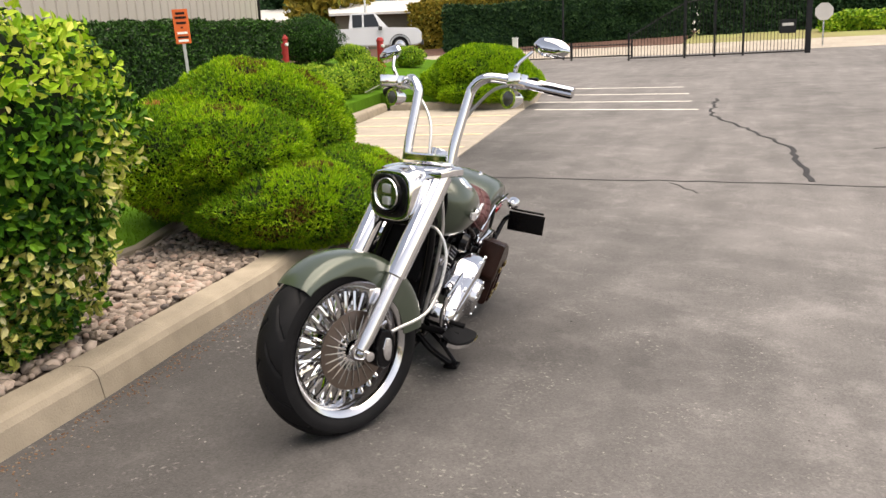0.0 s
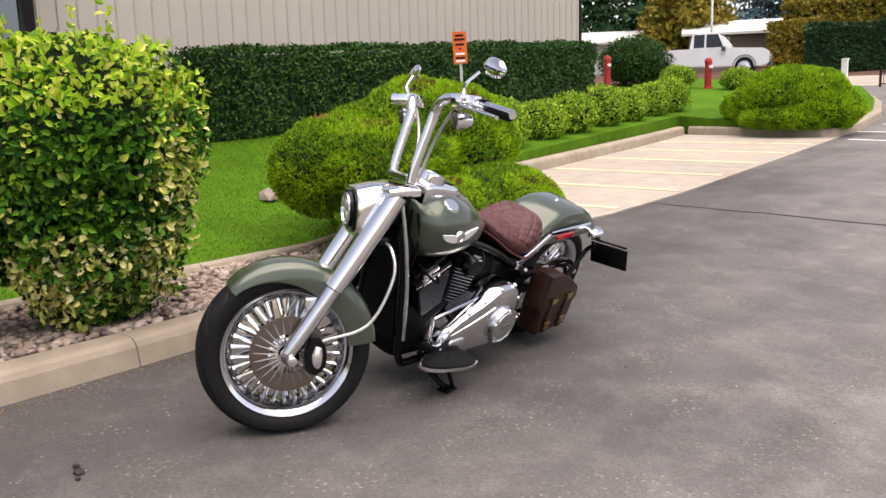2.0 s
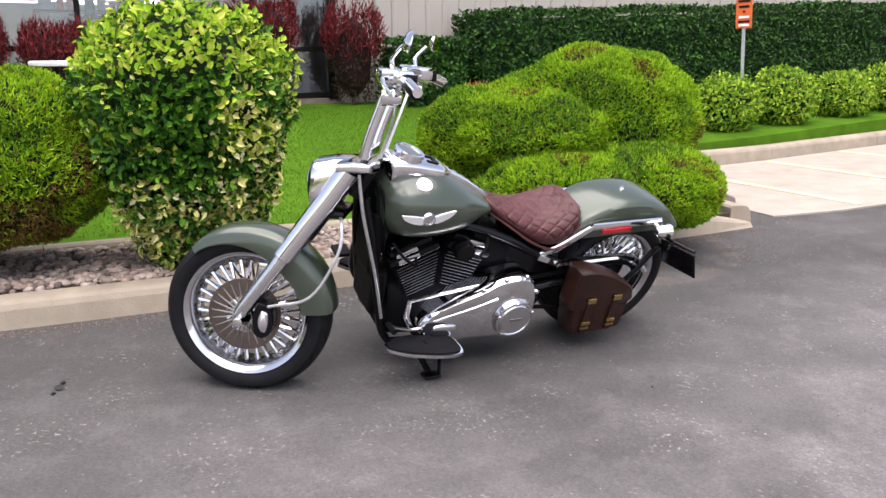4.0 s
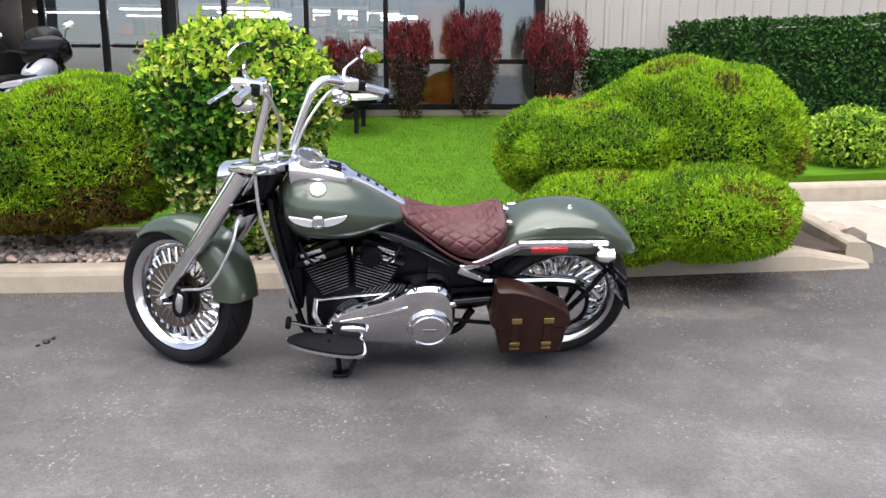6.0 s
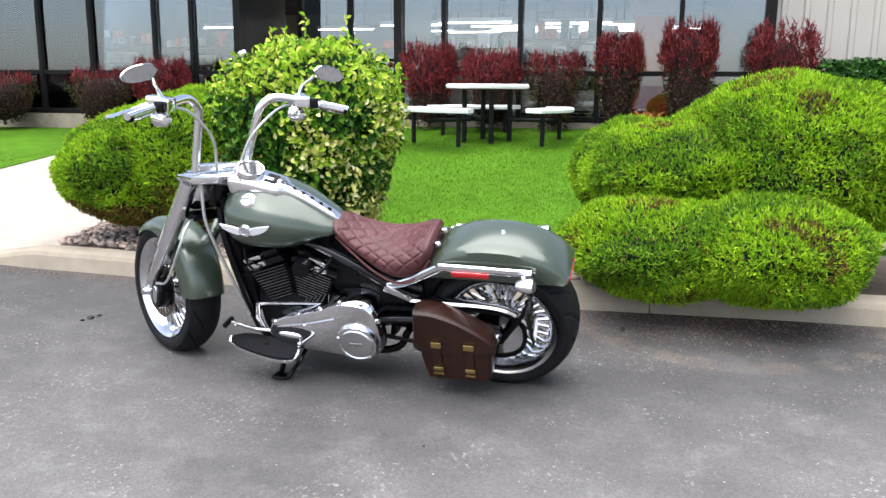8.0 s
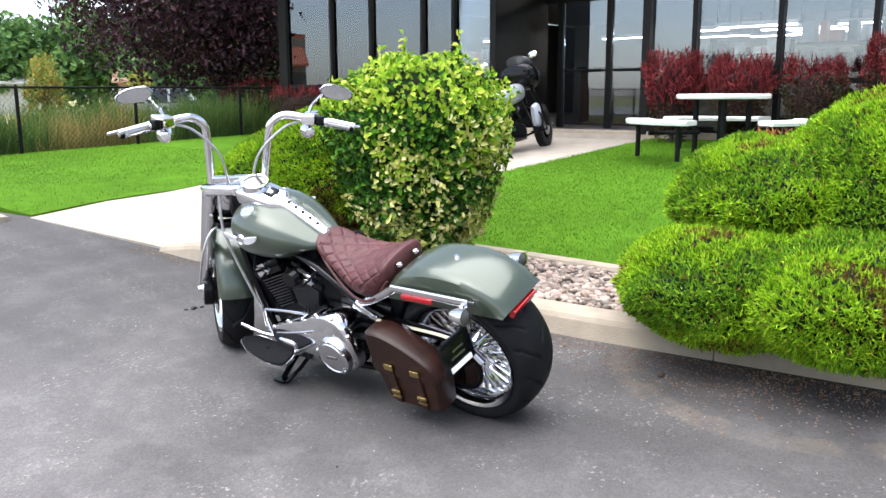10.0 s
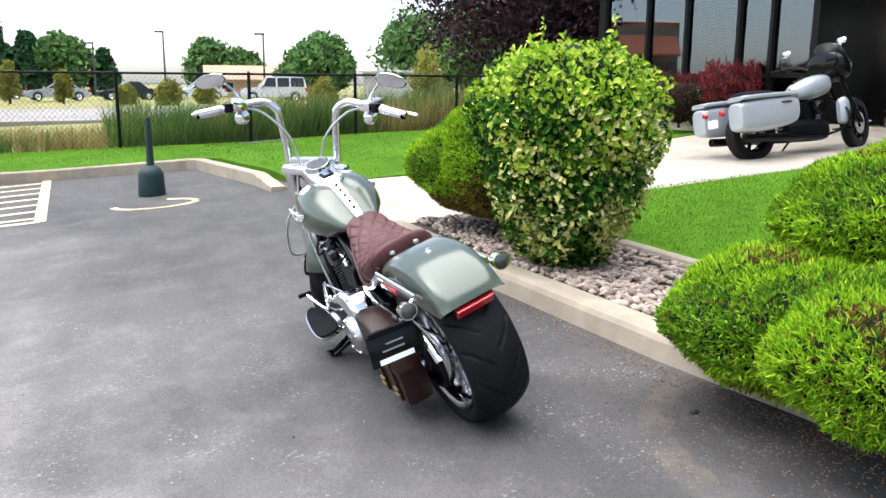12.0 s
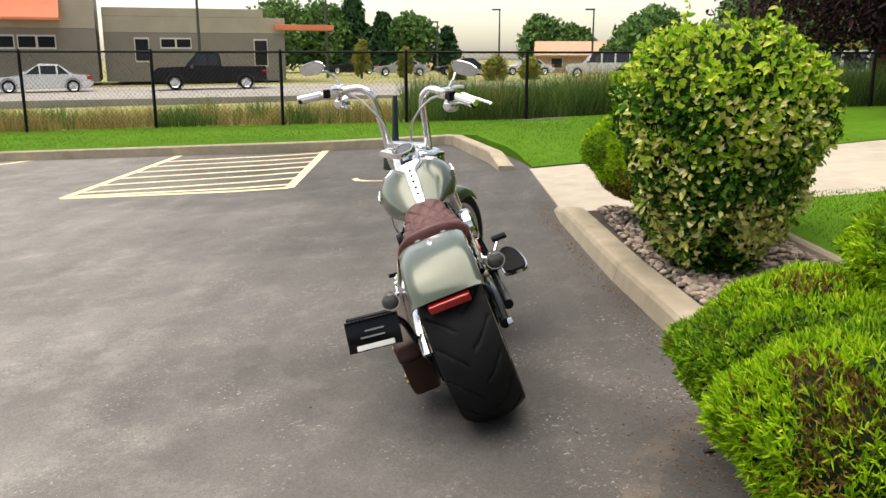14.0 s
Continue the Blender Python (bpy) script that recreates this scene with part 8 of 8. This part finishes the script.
def house(label, a, b, z0, eave, ridge, depth, wall, roof_mat, windows=2):
    """A gabled house, its ridge along the front from a to b."""
    ob = tagged(new("house"), label, "house", kind="structure")
    (x0, y0), (x1, y1) = a, b
    ln = math.hypot(x1 - x0, y1 - y0)
    m = Matrix.Translation((x0, y0, 0)) @ Matrix.Rotation(math.atan2(y1 - y0, x1 - x0), 4, "Z")
    part("wall", join(None, box(0, 0, z0, ln, depth, eave), m), wall, ob)
    gable = side_slab([(0.0, eave + 0.002), (depth, eave + 0.002), (depth / 2, ridge - 0.12)], ln, ln)
    part("gable", join(None, gable, m @ Matrix.Translation((ln / 2, 0, 0)) @ Matrix.Rotation(math.pi / 2, 4, "Z")), wall, ob)
    for s_ in (0, 1):
        yy = [-0.5, depth / 2] if s_ == 0 else [depth + 0.5, depth / 2]
        sl = (ridge - eave) / (depth / 2)
        bm = bmesh.new()
        lo, hi = eave - 0.5 * sl + 0.06, ridge + 0.06
        vs = [bm.verts.new(p) for p in ((-0.4, yy[0], lo), (ln + 0.4, yy[0], lo), (ln + 0.4, yy[1], hi), (-0.4, yy[1], hi), (-0.4, yy[0], lo - 0.14), (ln + 0.4, yy[0], lo - 0.14), (ln + 0.4, yy[1], hi - 0.14), (-0.4, yy[1], hi - 0.14))]
        for f in ((0, 1, 2, 3), (4, 5, 6, 7), (0, 1, 5, 4), (1, 2, 6, 5), (2, 3, 7, 6), (3, 0, 4, 7)):
            bm.faces.new([vs[i] for i in f])
        bmesh.ops.recalc_face_normals(bm, faces=bm.faces[:])
        part("roof", join(None, bm, m), roof_mat, ob)
    for k in range(windows):
        u = ln * (k + 0.5) / windows
        w = part("window", join(None, box(u - 0.6, -0.05, eave - 1.35, u + 0.6, 0.02, eave - 0.3, 0.01), m), FRAME_WHITE, ob)
        part("pane", join(None, box(u - 0.5, -0.07, eave - 1.25, u + 0.5, -0.04, eave - 0.4), m), WINDOW_FAR, w)
    return ob


ROOF_PALE = material("pale_roof", (0.5, 0.49, 0.47), 0.7, scale=2, var=0.08)
ROOF_TAN = material("tan_shingle", (0.38, 0.25, 0.17), 0.85, scale=3, var=0.2)
WALL_OLIVE = material("olive_siding", (0.14, 0.125, 0.095), 0.8, scale=2, var=0.1)
WALL_PEACH = material("peach_stucco", (0.5, 0.33, 0.24), 0.85, scale=2, var=0.08)
WALL_MINT = material("mint_siding", (0.42, 0.48, 0.42), 0.75, scale=2, var=0.06)
house("olive house with a pale overhanging roof behind the hedges", (-22.6, 43.3), (-16.6, 46.6), 1.6, 4.35, 5.1, 6, WALL_OLIVE, ROOF_PALE, 2)
house("small pale green house beyond the round hedge", (-33.5, 46), (-28.0, 49.3), 1.6, 4.5, 5.3, 6, WALL_MINT, ROOF_PALE, 2)
house("peach stucco house with a gable roof in the distance", (-5.5, -77.5), (-12.5, -77), -0.3, 1.5, 2.7, 8, WALL_PEACH, ROOF_TAN, 2)
house("pale house with a low roof beyond the road", (-17.5, -66.5), (-24, -64.5), -0.3, 2.3, 3.4, 7, FRAME_WHITE, ROOF_PALE, 2)
house("tan house with a shingle roof beyond the road", (-27, -60), (-34, -56), -0.3, 2.4, 3.7, 7, WALL_PEACH, ROOF_TAN, 2)


# ---- trees ----
def leaf_set(rnd, pts, size):
    return leaves(pts, size, size * 0.55, rnd, 0.9)


def tree(name, label, x, y, z, height, radius, mat, seed, count, leaf, base=0.25, cone=False, lobes=9, squash=1.0):
    """A tapered trunk with limbs and a crown of separate leaf clumps with gaps between them."""
    rnd = random.Random(seed)
    ob = tagged(new(name), label, "tree")
    ob.matrix_world = Matrix.Translation((x, y, z))
    tr = height * 0.022 + 0.04
    top = height * (0.94 if cone else 0.6)
    part("trunk", tube(curve([(0, 0, -0.1), (rnd.uniform(-0.1, 0.1), rnd.uniform(-0.1, 0.1), top * 0.5), (rnd.uniform(-0.2, 0.2), rnd.uniform(-0.2, 0.2), top)], 4), [tr * (1 - 0.085 * k) for k in range(9)], 8), STEM, ob)
    pts = []
    if cone:
        whorls = 11
        for w in range(whorls):
            f = w / (whorls - 1)
            zz = height * (base + (0.96 - base) * f)
            rr = radius * (1 - f) ** 0.85 + 0.06 * radius
            n = max(4, int(9 * (1 - f) + 4))
            for k in range(n):
                a = 6.2832 * k / n + rnd.uniform(-0.3, 0.3)
                l_ = rr * rnd.uniform(0.72, 1.1)
                if w % 3 == 0 and k % 4 == 0:
                    part("limb", tube([(0, 0, zz), (0.8 * l_ * math.cos(a), 0.8 * l_ * math.sin(a), zz - 0.1 * l_)], [0.05, 0.015], 5), STEM, ob)
                for j in range(max(3, int(count / (whorls * n)))):
                    u = rnd.random() ** 0.6
                    p = Vector((u * l_ * math.cos(a), u * l_ * math.sin(a), zz - 0.28 * u * l_ + rnd.gauss(0, height * 0.018)))
                    p += Vector((rnd.gauss(0, 0.1), rnd.gauss(0, 0.1), 0)) * radius
                    pts.append((p, Vector((math.cos(a), math.sin(a), 0.5))))
    else:
        clumps = []
        for k in range(lobes):
            a, h = 6.2832 * k / lobes * 1.618 * 2, (k + 0.5) / lobes
            rr = radius * 0.62 * math.sin(math.pi * min(0.95, 0.12 + 0.8 * h)) * rnd.uniform(0.75, 1.15)
            c = Vector((rr * math.cos(a), rr * math.sin(a), height * (base + (1 - base) * (0.14 + 0.72 * h))))
            clumps.append((c, radius * rnd.uniform(0.36, 0.56)))
            part("limb", tube(curve([(0, 0, height * base * rnd.uniform(0.6, 1.1)), (c.x * 0.4, c.y * 0.4, c.z * 0.75), tuple(c)], 3), [tr * 0.5, tr * 0.45, tr * 0.4, tr * 0.32, tr * 0.25, tr * 0.18, tr * 0.1], 6), STEM, ob)
        for c, r in clumps:
            for j in range(count // lobes):
                t, u = rnd.uniform(0, 6.2832), rnd.uniform(-1, 1)
                d = Vector((math.sqrt(1 - u * u) * math.cos(t), math.sqrt(1 - u * u) * math.sin(t), u))
                q = r * blob_radius(d, seed + c.x, 0.35, 1.6) * rnd.uniform(0.45, 1.08)
                pts.append((c + Vector((d.x * q, d.y * q, d.z * q * squash)), d))
    v, f = leaf_set(rnd, pts, leaf)
    raw_mesh("crown", v, f, mat, ob)
    return ob


GREEN_FAR = leafy("broad_leaf", [(0.045, 0.095, 0.035), (0.075, 0.155, 0.045), (0.11, 0.21, 0.06), (0.16, 0.27, 0.075)], 0.6, 0.3, 0.2)
PINE_FAR = leafy("conifer_needle", [(0.015, 0.045, 0.02), (0.03, 0.075, 0.03), (0.05, 0.11, 0.04)], 0.7, 0.2, 0.1)
SPRUCE = leafy("blue_spruce_needle", [(0.06, 0.12, 0.13), (0.1, 0.18, 0.2), (0.16, 0.26, 0.28)], 0.7, 0.2, 0.1)
GOLD = leafy("golden_leaf", [(0.1, 0.09, 0.015), (0.2, 0.16, 0.02), (0.3, 0.22, 0.03), (0.16, 0.18, 0.03)], 0.6, 0.3, 0.2)
PLUM = leafy("plum_leaf", [(0.012, 0.006, 0.01), (0.022, 0.01, 0.016), (0.04, 0.016, 0.024), (0.075, 0.03, 0.035)], 0.45, 0.4, 0.15)
AUTUMN = leafy("amber_leaf", [(0.26, 0.18, 0.04), (0.34, 0.27, 0.05), (0.2, 0.26, 0.05), (0.14, 0.22, 0.05)], 0.6, 0.3, 0.25)

plum = tree("plum_tree", "dark purple-leaved plum tree with a forking trunk", -9.5, -16.3, -0.1, 6.2, 4.0, PLUM, 301, 30000, 0.15, 0.3, lobes=15, squash=0.75)
leaf_ball("red_shrub", "small dark red shrub beneath the plum tree", (-9.2, -14.2, 0.55), 0.9, 0.7, 0.5, 1500, 0.08, BARB, 305)
for k, (x, y, h, r, cone, lb) in enumerate([
        (17.5, -89.6, 7.3, 3.6, False, "broad green tree behind the restaurant"), (21.5, -88, 7.0, 4.0, False, "broad green tree behind the restaurant"), (14.2, -90.2, 7.6, 3.2, True, "dark conifer behind the car park"),
        (10.8, -90.6, 6.0, 2.6, True, "dark conifer behind the car park"), (7.7, -90.9, 6.0, 2.9, False, "rounded dark tree behind the car park"), (3.9, -92, 4.4, 1.7, True, "small dark conifer on the horizon"),
        (-6.8, -91, 5.6, 2.6, False, "green tree behind the peach house"), (-10.3, -91, 4.6, 2.2, False, "green tree behind the peach house"), (-13.4, -72.0, 3.6, 2.3, False, "low bushy green tree by the house"),
        (-18.6, -87, 6.4, 3.0, False, "tall green tree beyond the road"), (-14, -68, 4.6, 2.4, False, "bushy green tree beyond the road"), (-23, -68, 7.0, 4.0, False, "broad green tree beyond the road"),
        (-27, -64, 8.0, 3.8, False, "broad green tree beyond the road"), (-31, -58, 9.5, 3.6, True, "tall conifer beyond the road"), (-25, -47, 8.0, 3.6, False, "large green tree beyond the field"), (-31, -45, 9.0, 4.5, False, "large green tree beyond the field"), (-22, -42, 5.0, 2.6, False, "leafy green tree beyond the field")]):
    tree("conifer" if cone else "broadleaf_tree", lb, x, y, road_z(x) - 0.1, h, r, PINE_FAR if cone else GREEN_FAR, 310 + k, 4200, 0.62, 0.12, cone)
for k, (x, y, h, r) in enumerate([(9.0, -60, 3.0, 0.7), (5.5, -58, 2.4, 0.6), (-1.0, -52, 1.5, 0.8), (-3.5, -55, 1.3, 0.8), (1.5, -54, 1.2, 0.7), (-15.5, -44, 3.6, 1.3), (-17, -36, 2.6, 1.1), (-11, -52, 1.7, 0.9)]):
    tree("amber_bush", "amber and yellow-green bush in the dry field", x, y, road_z(x) - 0.1, h, r, AUTUMN, 340 + k, 2200, 0.2, 0.02, lobes=6, squash=1.3)
for k, (x, y, h, r, mat, cone, lb) in enumerate([
        (-24.6, 46.6, 6.2, 3.1, GOLD, False, "rounded golden-leaved tree by the street"), (-25.8, 61.5, 13, 4.4, SPRUCE, True, "tall blue spruce behind the houses"), (-31, 53, 11, 4.2, PINE_FAR, True, "tall dark conifer behind the houses"),
        (-37, 55, 12, 4.8, PINE_FAR, True, "tall dark conifer behind the houses"), (-19.5, 58, 10, 4.0, PINE_FAR, True, "dark conifer behind the hedges"), (-12, 56, 11, 5.0, PINE_FAR, False, "large dark green tree behind the hedges"),
        (-5, 56, 11, 5.0, PINE_FAR, False, "large dark green tree behind the hedges"), (1.0, 58, 9, 4.5, PINE_FAR, False, "large dark green tree behind the gate"), (6.5, 60, 9, 4.5, GREEN_FAR, False, "large green tree behind the gate"), (-44, 50, 11, 5, GREEN_FAR, False, "large green tree behind the houses")]):
    tree("conifer" if cone else "broadleaf_tree", lb, x, y, 1.6, h, r, mat, 360 + k, 7000, 0.46, 0.06, cone, lobes=14)


def verge(x, y):
    """The street and its verge climb behind the low railing."""
    return 1.05 + (0.085 if x < -1 else 0.055) * (y - 33) + 0.1 * max(0, y - 48) * (x > -1)


structure("street", sheet([(-60, 20), (-30, 33.2), (-10, 33.2), (60, 33.8), (60, 38), (-2, 38.6), (-14, 38.6), (-60, 30)], lambda x, y: 1.08 + 0.08 * max(0, y - 33.2), 4), CONCRETE, "pale concrete street behind the railing", "road")
structure("verge", sheet([(-60, 40), (-14, 38.62), (-2, 38.62), (-2, 75), (-60, 75)], lambda x, y: 1.5 + 0.11 * max(0, y - 38.6) * (y < 46) + 0.81 * (y >= 46), 3), material("bark_mulch", (0.1, 0.055, 0.04), 0.95, scale=5, var=0.35), "red-brown mulch verge under the hedge", "verge")
structure("verge_bank", sheet([(-1.98, 38.7), (60, 38.1), (60, 75), (-1.98, 75)], lambda x, y: 1.5 + 0.07 * (y - 38.6), 4), DRY, "dry tan bank behind the gate", "bank")


def far_hedge(name, label, a, b, z0, h, depth, mat, seed, count, leaf=0.2):
    rnd = random.Random(seed)
    ob = tagged(new(name), label, "hedge")
    (x0, y0), (x1, y1) = a, b
    ln = math.hypot(x1 - x0, y1 - y0)
    ob.matrix_world = Matrix.Translation((x0, y0, z0)) @ Matrix.Rotation(math.atan2(y1 - y0, x1 - x0), 4, "Z")
    # solid block in painted shade colour behind the leaves
    part("shade_core", box(0.15, 0.12, 0, ln - 0.15, depth - 0.12, h - 0.15, 0.1), SHADE, ob)
    pl = []
    for k in range(count):
        u = rnd.random() * ln
        if rnd.random() < 0.7:
            p, n = Vector((u, 0, rnd.uniform(0.05, h))), Vector((0, -1, 0.2))
        else:
            p, n = Vector((u, rnd.uniform(0, depth), h)), Vector((0, -0.2, 1))
        p += n * (0.28 * noise.noise(p * 0.9 + Vector((seed, 0, 0))) + rnd.uniform(-0.12, 0.08))
        pl.append((p, n))
    v, f = leaves(pl, leaf, leaf * 0.6, rnd)
    raw_mesh("foliage", v, f, mat, ob, "stuff")
    return ob


DARK_HEDGE = leafy("dark_hedge_leaf", [(0.008, 0.024, 0.012), (0.014, 0.04, 0.016), (0.024, 0.06, 0.02), (0.04, 0.09, 0.03)], 0.6, 0.3, 0.1)
far_hedge("tall_hedge", "tall dark green hedge along the street", (-14.6, 40.4), (-1.9, 43.0), 1.5, 2.45, 1.6, DARK_HEDGE, 401, 20000)
far_hedge("golden_hedge", "taller golden-tinged hedge behind the dark one", (-17.2, 43.6), (-7.0, 46.0), 2.0, 3.6, 1.8, GOLD, 402, 7000, 0.24)
far_hedge("golden_hedge", "golden-brown hedge end by the olive house", (-17.4, 42.2), (-14.8, 42.9), 1.8, 2.6, 1.2, GOLD, 403, 2200, 0.22)
far_hedge("clipped_hedge", "low clipped green hedge across the street", (4.2, 42.8), (16, 42.2), 1.75, 0.8, 1.2, ROW, 404, 5000)
far_hedge("dark_shrubbery", "dark shrubs on the bank behind the gate", (-1.6, 45.2), (8, 46.5), 1.9, 2.2, 1.5, DARK_HEDGE, 405, 4500, 0.22)

IRON = material("black_iron", (0.012, 0.012, 0.014), 0.5, scale=10, var=0.2)


def railing(name, label, a, b, z0, top, gap, group=""):
    """Upright bars between two rails; top gives the height along the run."""
    ob = tagged(new(name), label, "railing" if "gate" not in name else "gate", group=group)
    (x0, y0), (x1, y1) = a, b
    ln = math.hypot(x1 - x0, y1 - y0)
    ob.matrix_world = Matrix.Translation((x0, y0, z0)) @ Matrix.Rotation(math.atan2(y1 - y0, x1 - x0), 4, "Z")
    n = int(ln / gap)
    for k in range(n + 1):
        u = ln * k / n
        part("bar", box(u - 0.009, -0.009, 0.06, u + 0.009, 0.009, top(u / ln)), IRON, ob)
    for z in (0.06, None):
        part("rail", tube([(ln * k / 12, 0, (0.08 if z else top(k / 12) - 0.1)) for k in range(13)], 0.03 if z else 0.022, 6), IRON, ob)
    for u in (0, ln * 0.5, ln):
        part("post", box(u - 0.035, -0.035, -0.1, u + 0.035, 0.035, top(u / ln) + 0.06, 0.006), IRON, ob)
    return ob, ln


railing("iron_railing", "low black iron railing along the street", (-8.25, 31.6), (-3.3, 31.2), 1.05, lambda f: 0.62, 0.12)
gate, gl = railing("iron_gate", "tall black iron sliding gate with close upright bars", (-3.2, 29.55), (3.0, 29.8), 0.95, lambda f: 0.95 + 1.15 * min(1, f / 0.35) + 0.15 * f, 0.115)
for f in (0.33, 0.66):
    part("post", box(gl * f - 0.04, -0.04, 0.0, gl * f + 0.04, 0.04, 2.2), IRON, gate)
plate = part("name_plate", box(gl * 0.855, -0.05, 0.72, gl * 0.945, -0.02, 1.2, 0.01), IRON, gate, "dark plate with a pale crest")
part("crest", prism([(gl * 0.87, -0.06), (gl * 0.93, -0.06), (gl * 0.93, -0.052), (gl * 0.87, -0.052)], 0.98, 1.08), FRAME_WHITE, plate)
part("gate_column", box(gl - 0.02, -0.09, -0.1, gl + 0.16, 0.09, 2.6, 0.01), IRON, gate)
pole = tagged(new("flag_pole"), "slim pale metal pole by the parked pickup", "pole")
pole.matrix_world = Matrix.Translation((-14.9, 31.2, 1.0))
part("shaft", tube([(0, 0, 0), (0, 0, 7)], [0.06, 0.035], 10), SATIN, pole)
part("cleat", box(-0.03, -0.1, 2.4, 0.03, -0.04, 2.55, 0.01), SATIN, pole)
fence_post = tagged(new("iron_post"), "tall slim black iron post behind the railing", "post")
fence_post.matrix_world = Matrix.Translation((-6.3, 32.3, 1.0))
part("shaft", tube([(0, 0, 0), (0, 0, 2.5)], 0.04, 8), IRON, fence_post)
stop = tagged(new("road_sign"), "pale back of an eight-sided sign on a post", "sign")
stop.matrix_world = Matrix.Translation((3.85, 34.3, 1.0))
part("post", box(-0.03, -0.02, 0, 0.03, 0.02, 1.75), SATIN, stop)
part("plate", lathe([(0.0, -0.05), (0.36, -0.05), (0.36, -0.035), (0.0, -0.035)], 8, Matrix.Translation((0, 0, 1.5)) @ Matrix.Rotation(0.3927, 4, "Y"), axis="Y"), FRAME_WHITE, stop)
for k, (x, y, h) in enumerate([(11.6, -60, 9), (-1.8, -80, 6.0), (-9.9, -72, 5.6), (17.5, -48.5, 9), (-26, -44, 7.0), (4.5, -84, 5.0)]):
    lamp = tagged(new("street_lamp"), "slim dark street lamp beside the far road", "street lamp", group="street lamps")
    lamp.matrix_world = Matrix.Translation((x, y, -0.3))
    part("pole", tube([(0, 0, 0), (0, 0, h)], [0.11, 0.06], 8), TRIM, lamp)
    part("head", box(-0.1, -0.12, h - 0.05, 0.75, 0.12, h + 0.09, 0.02), TRIM, lamp)
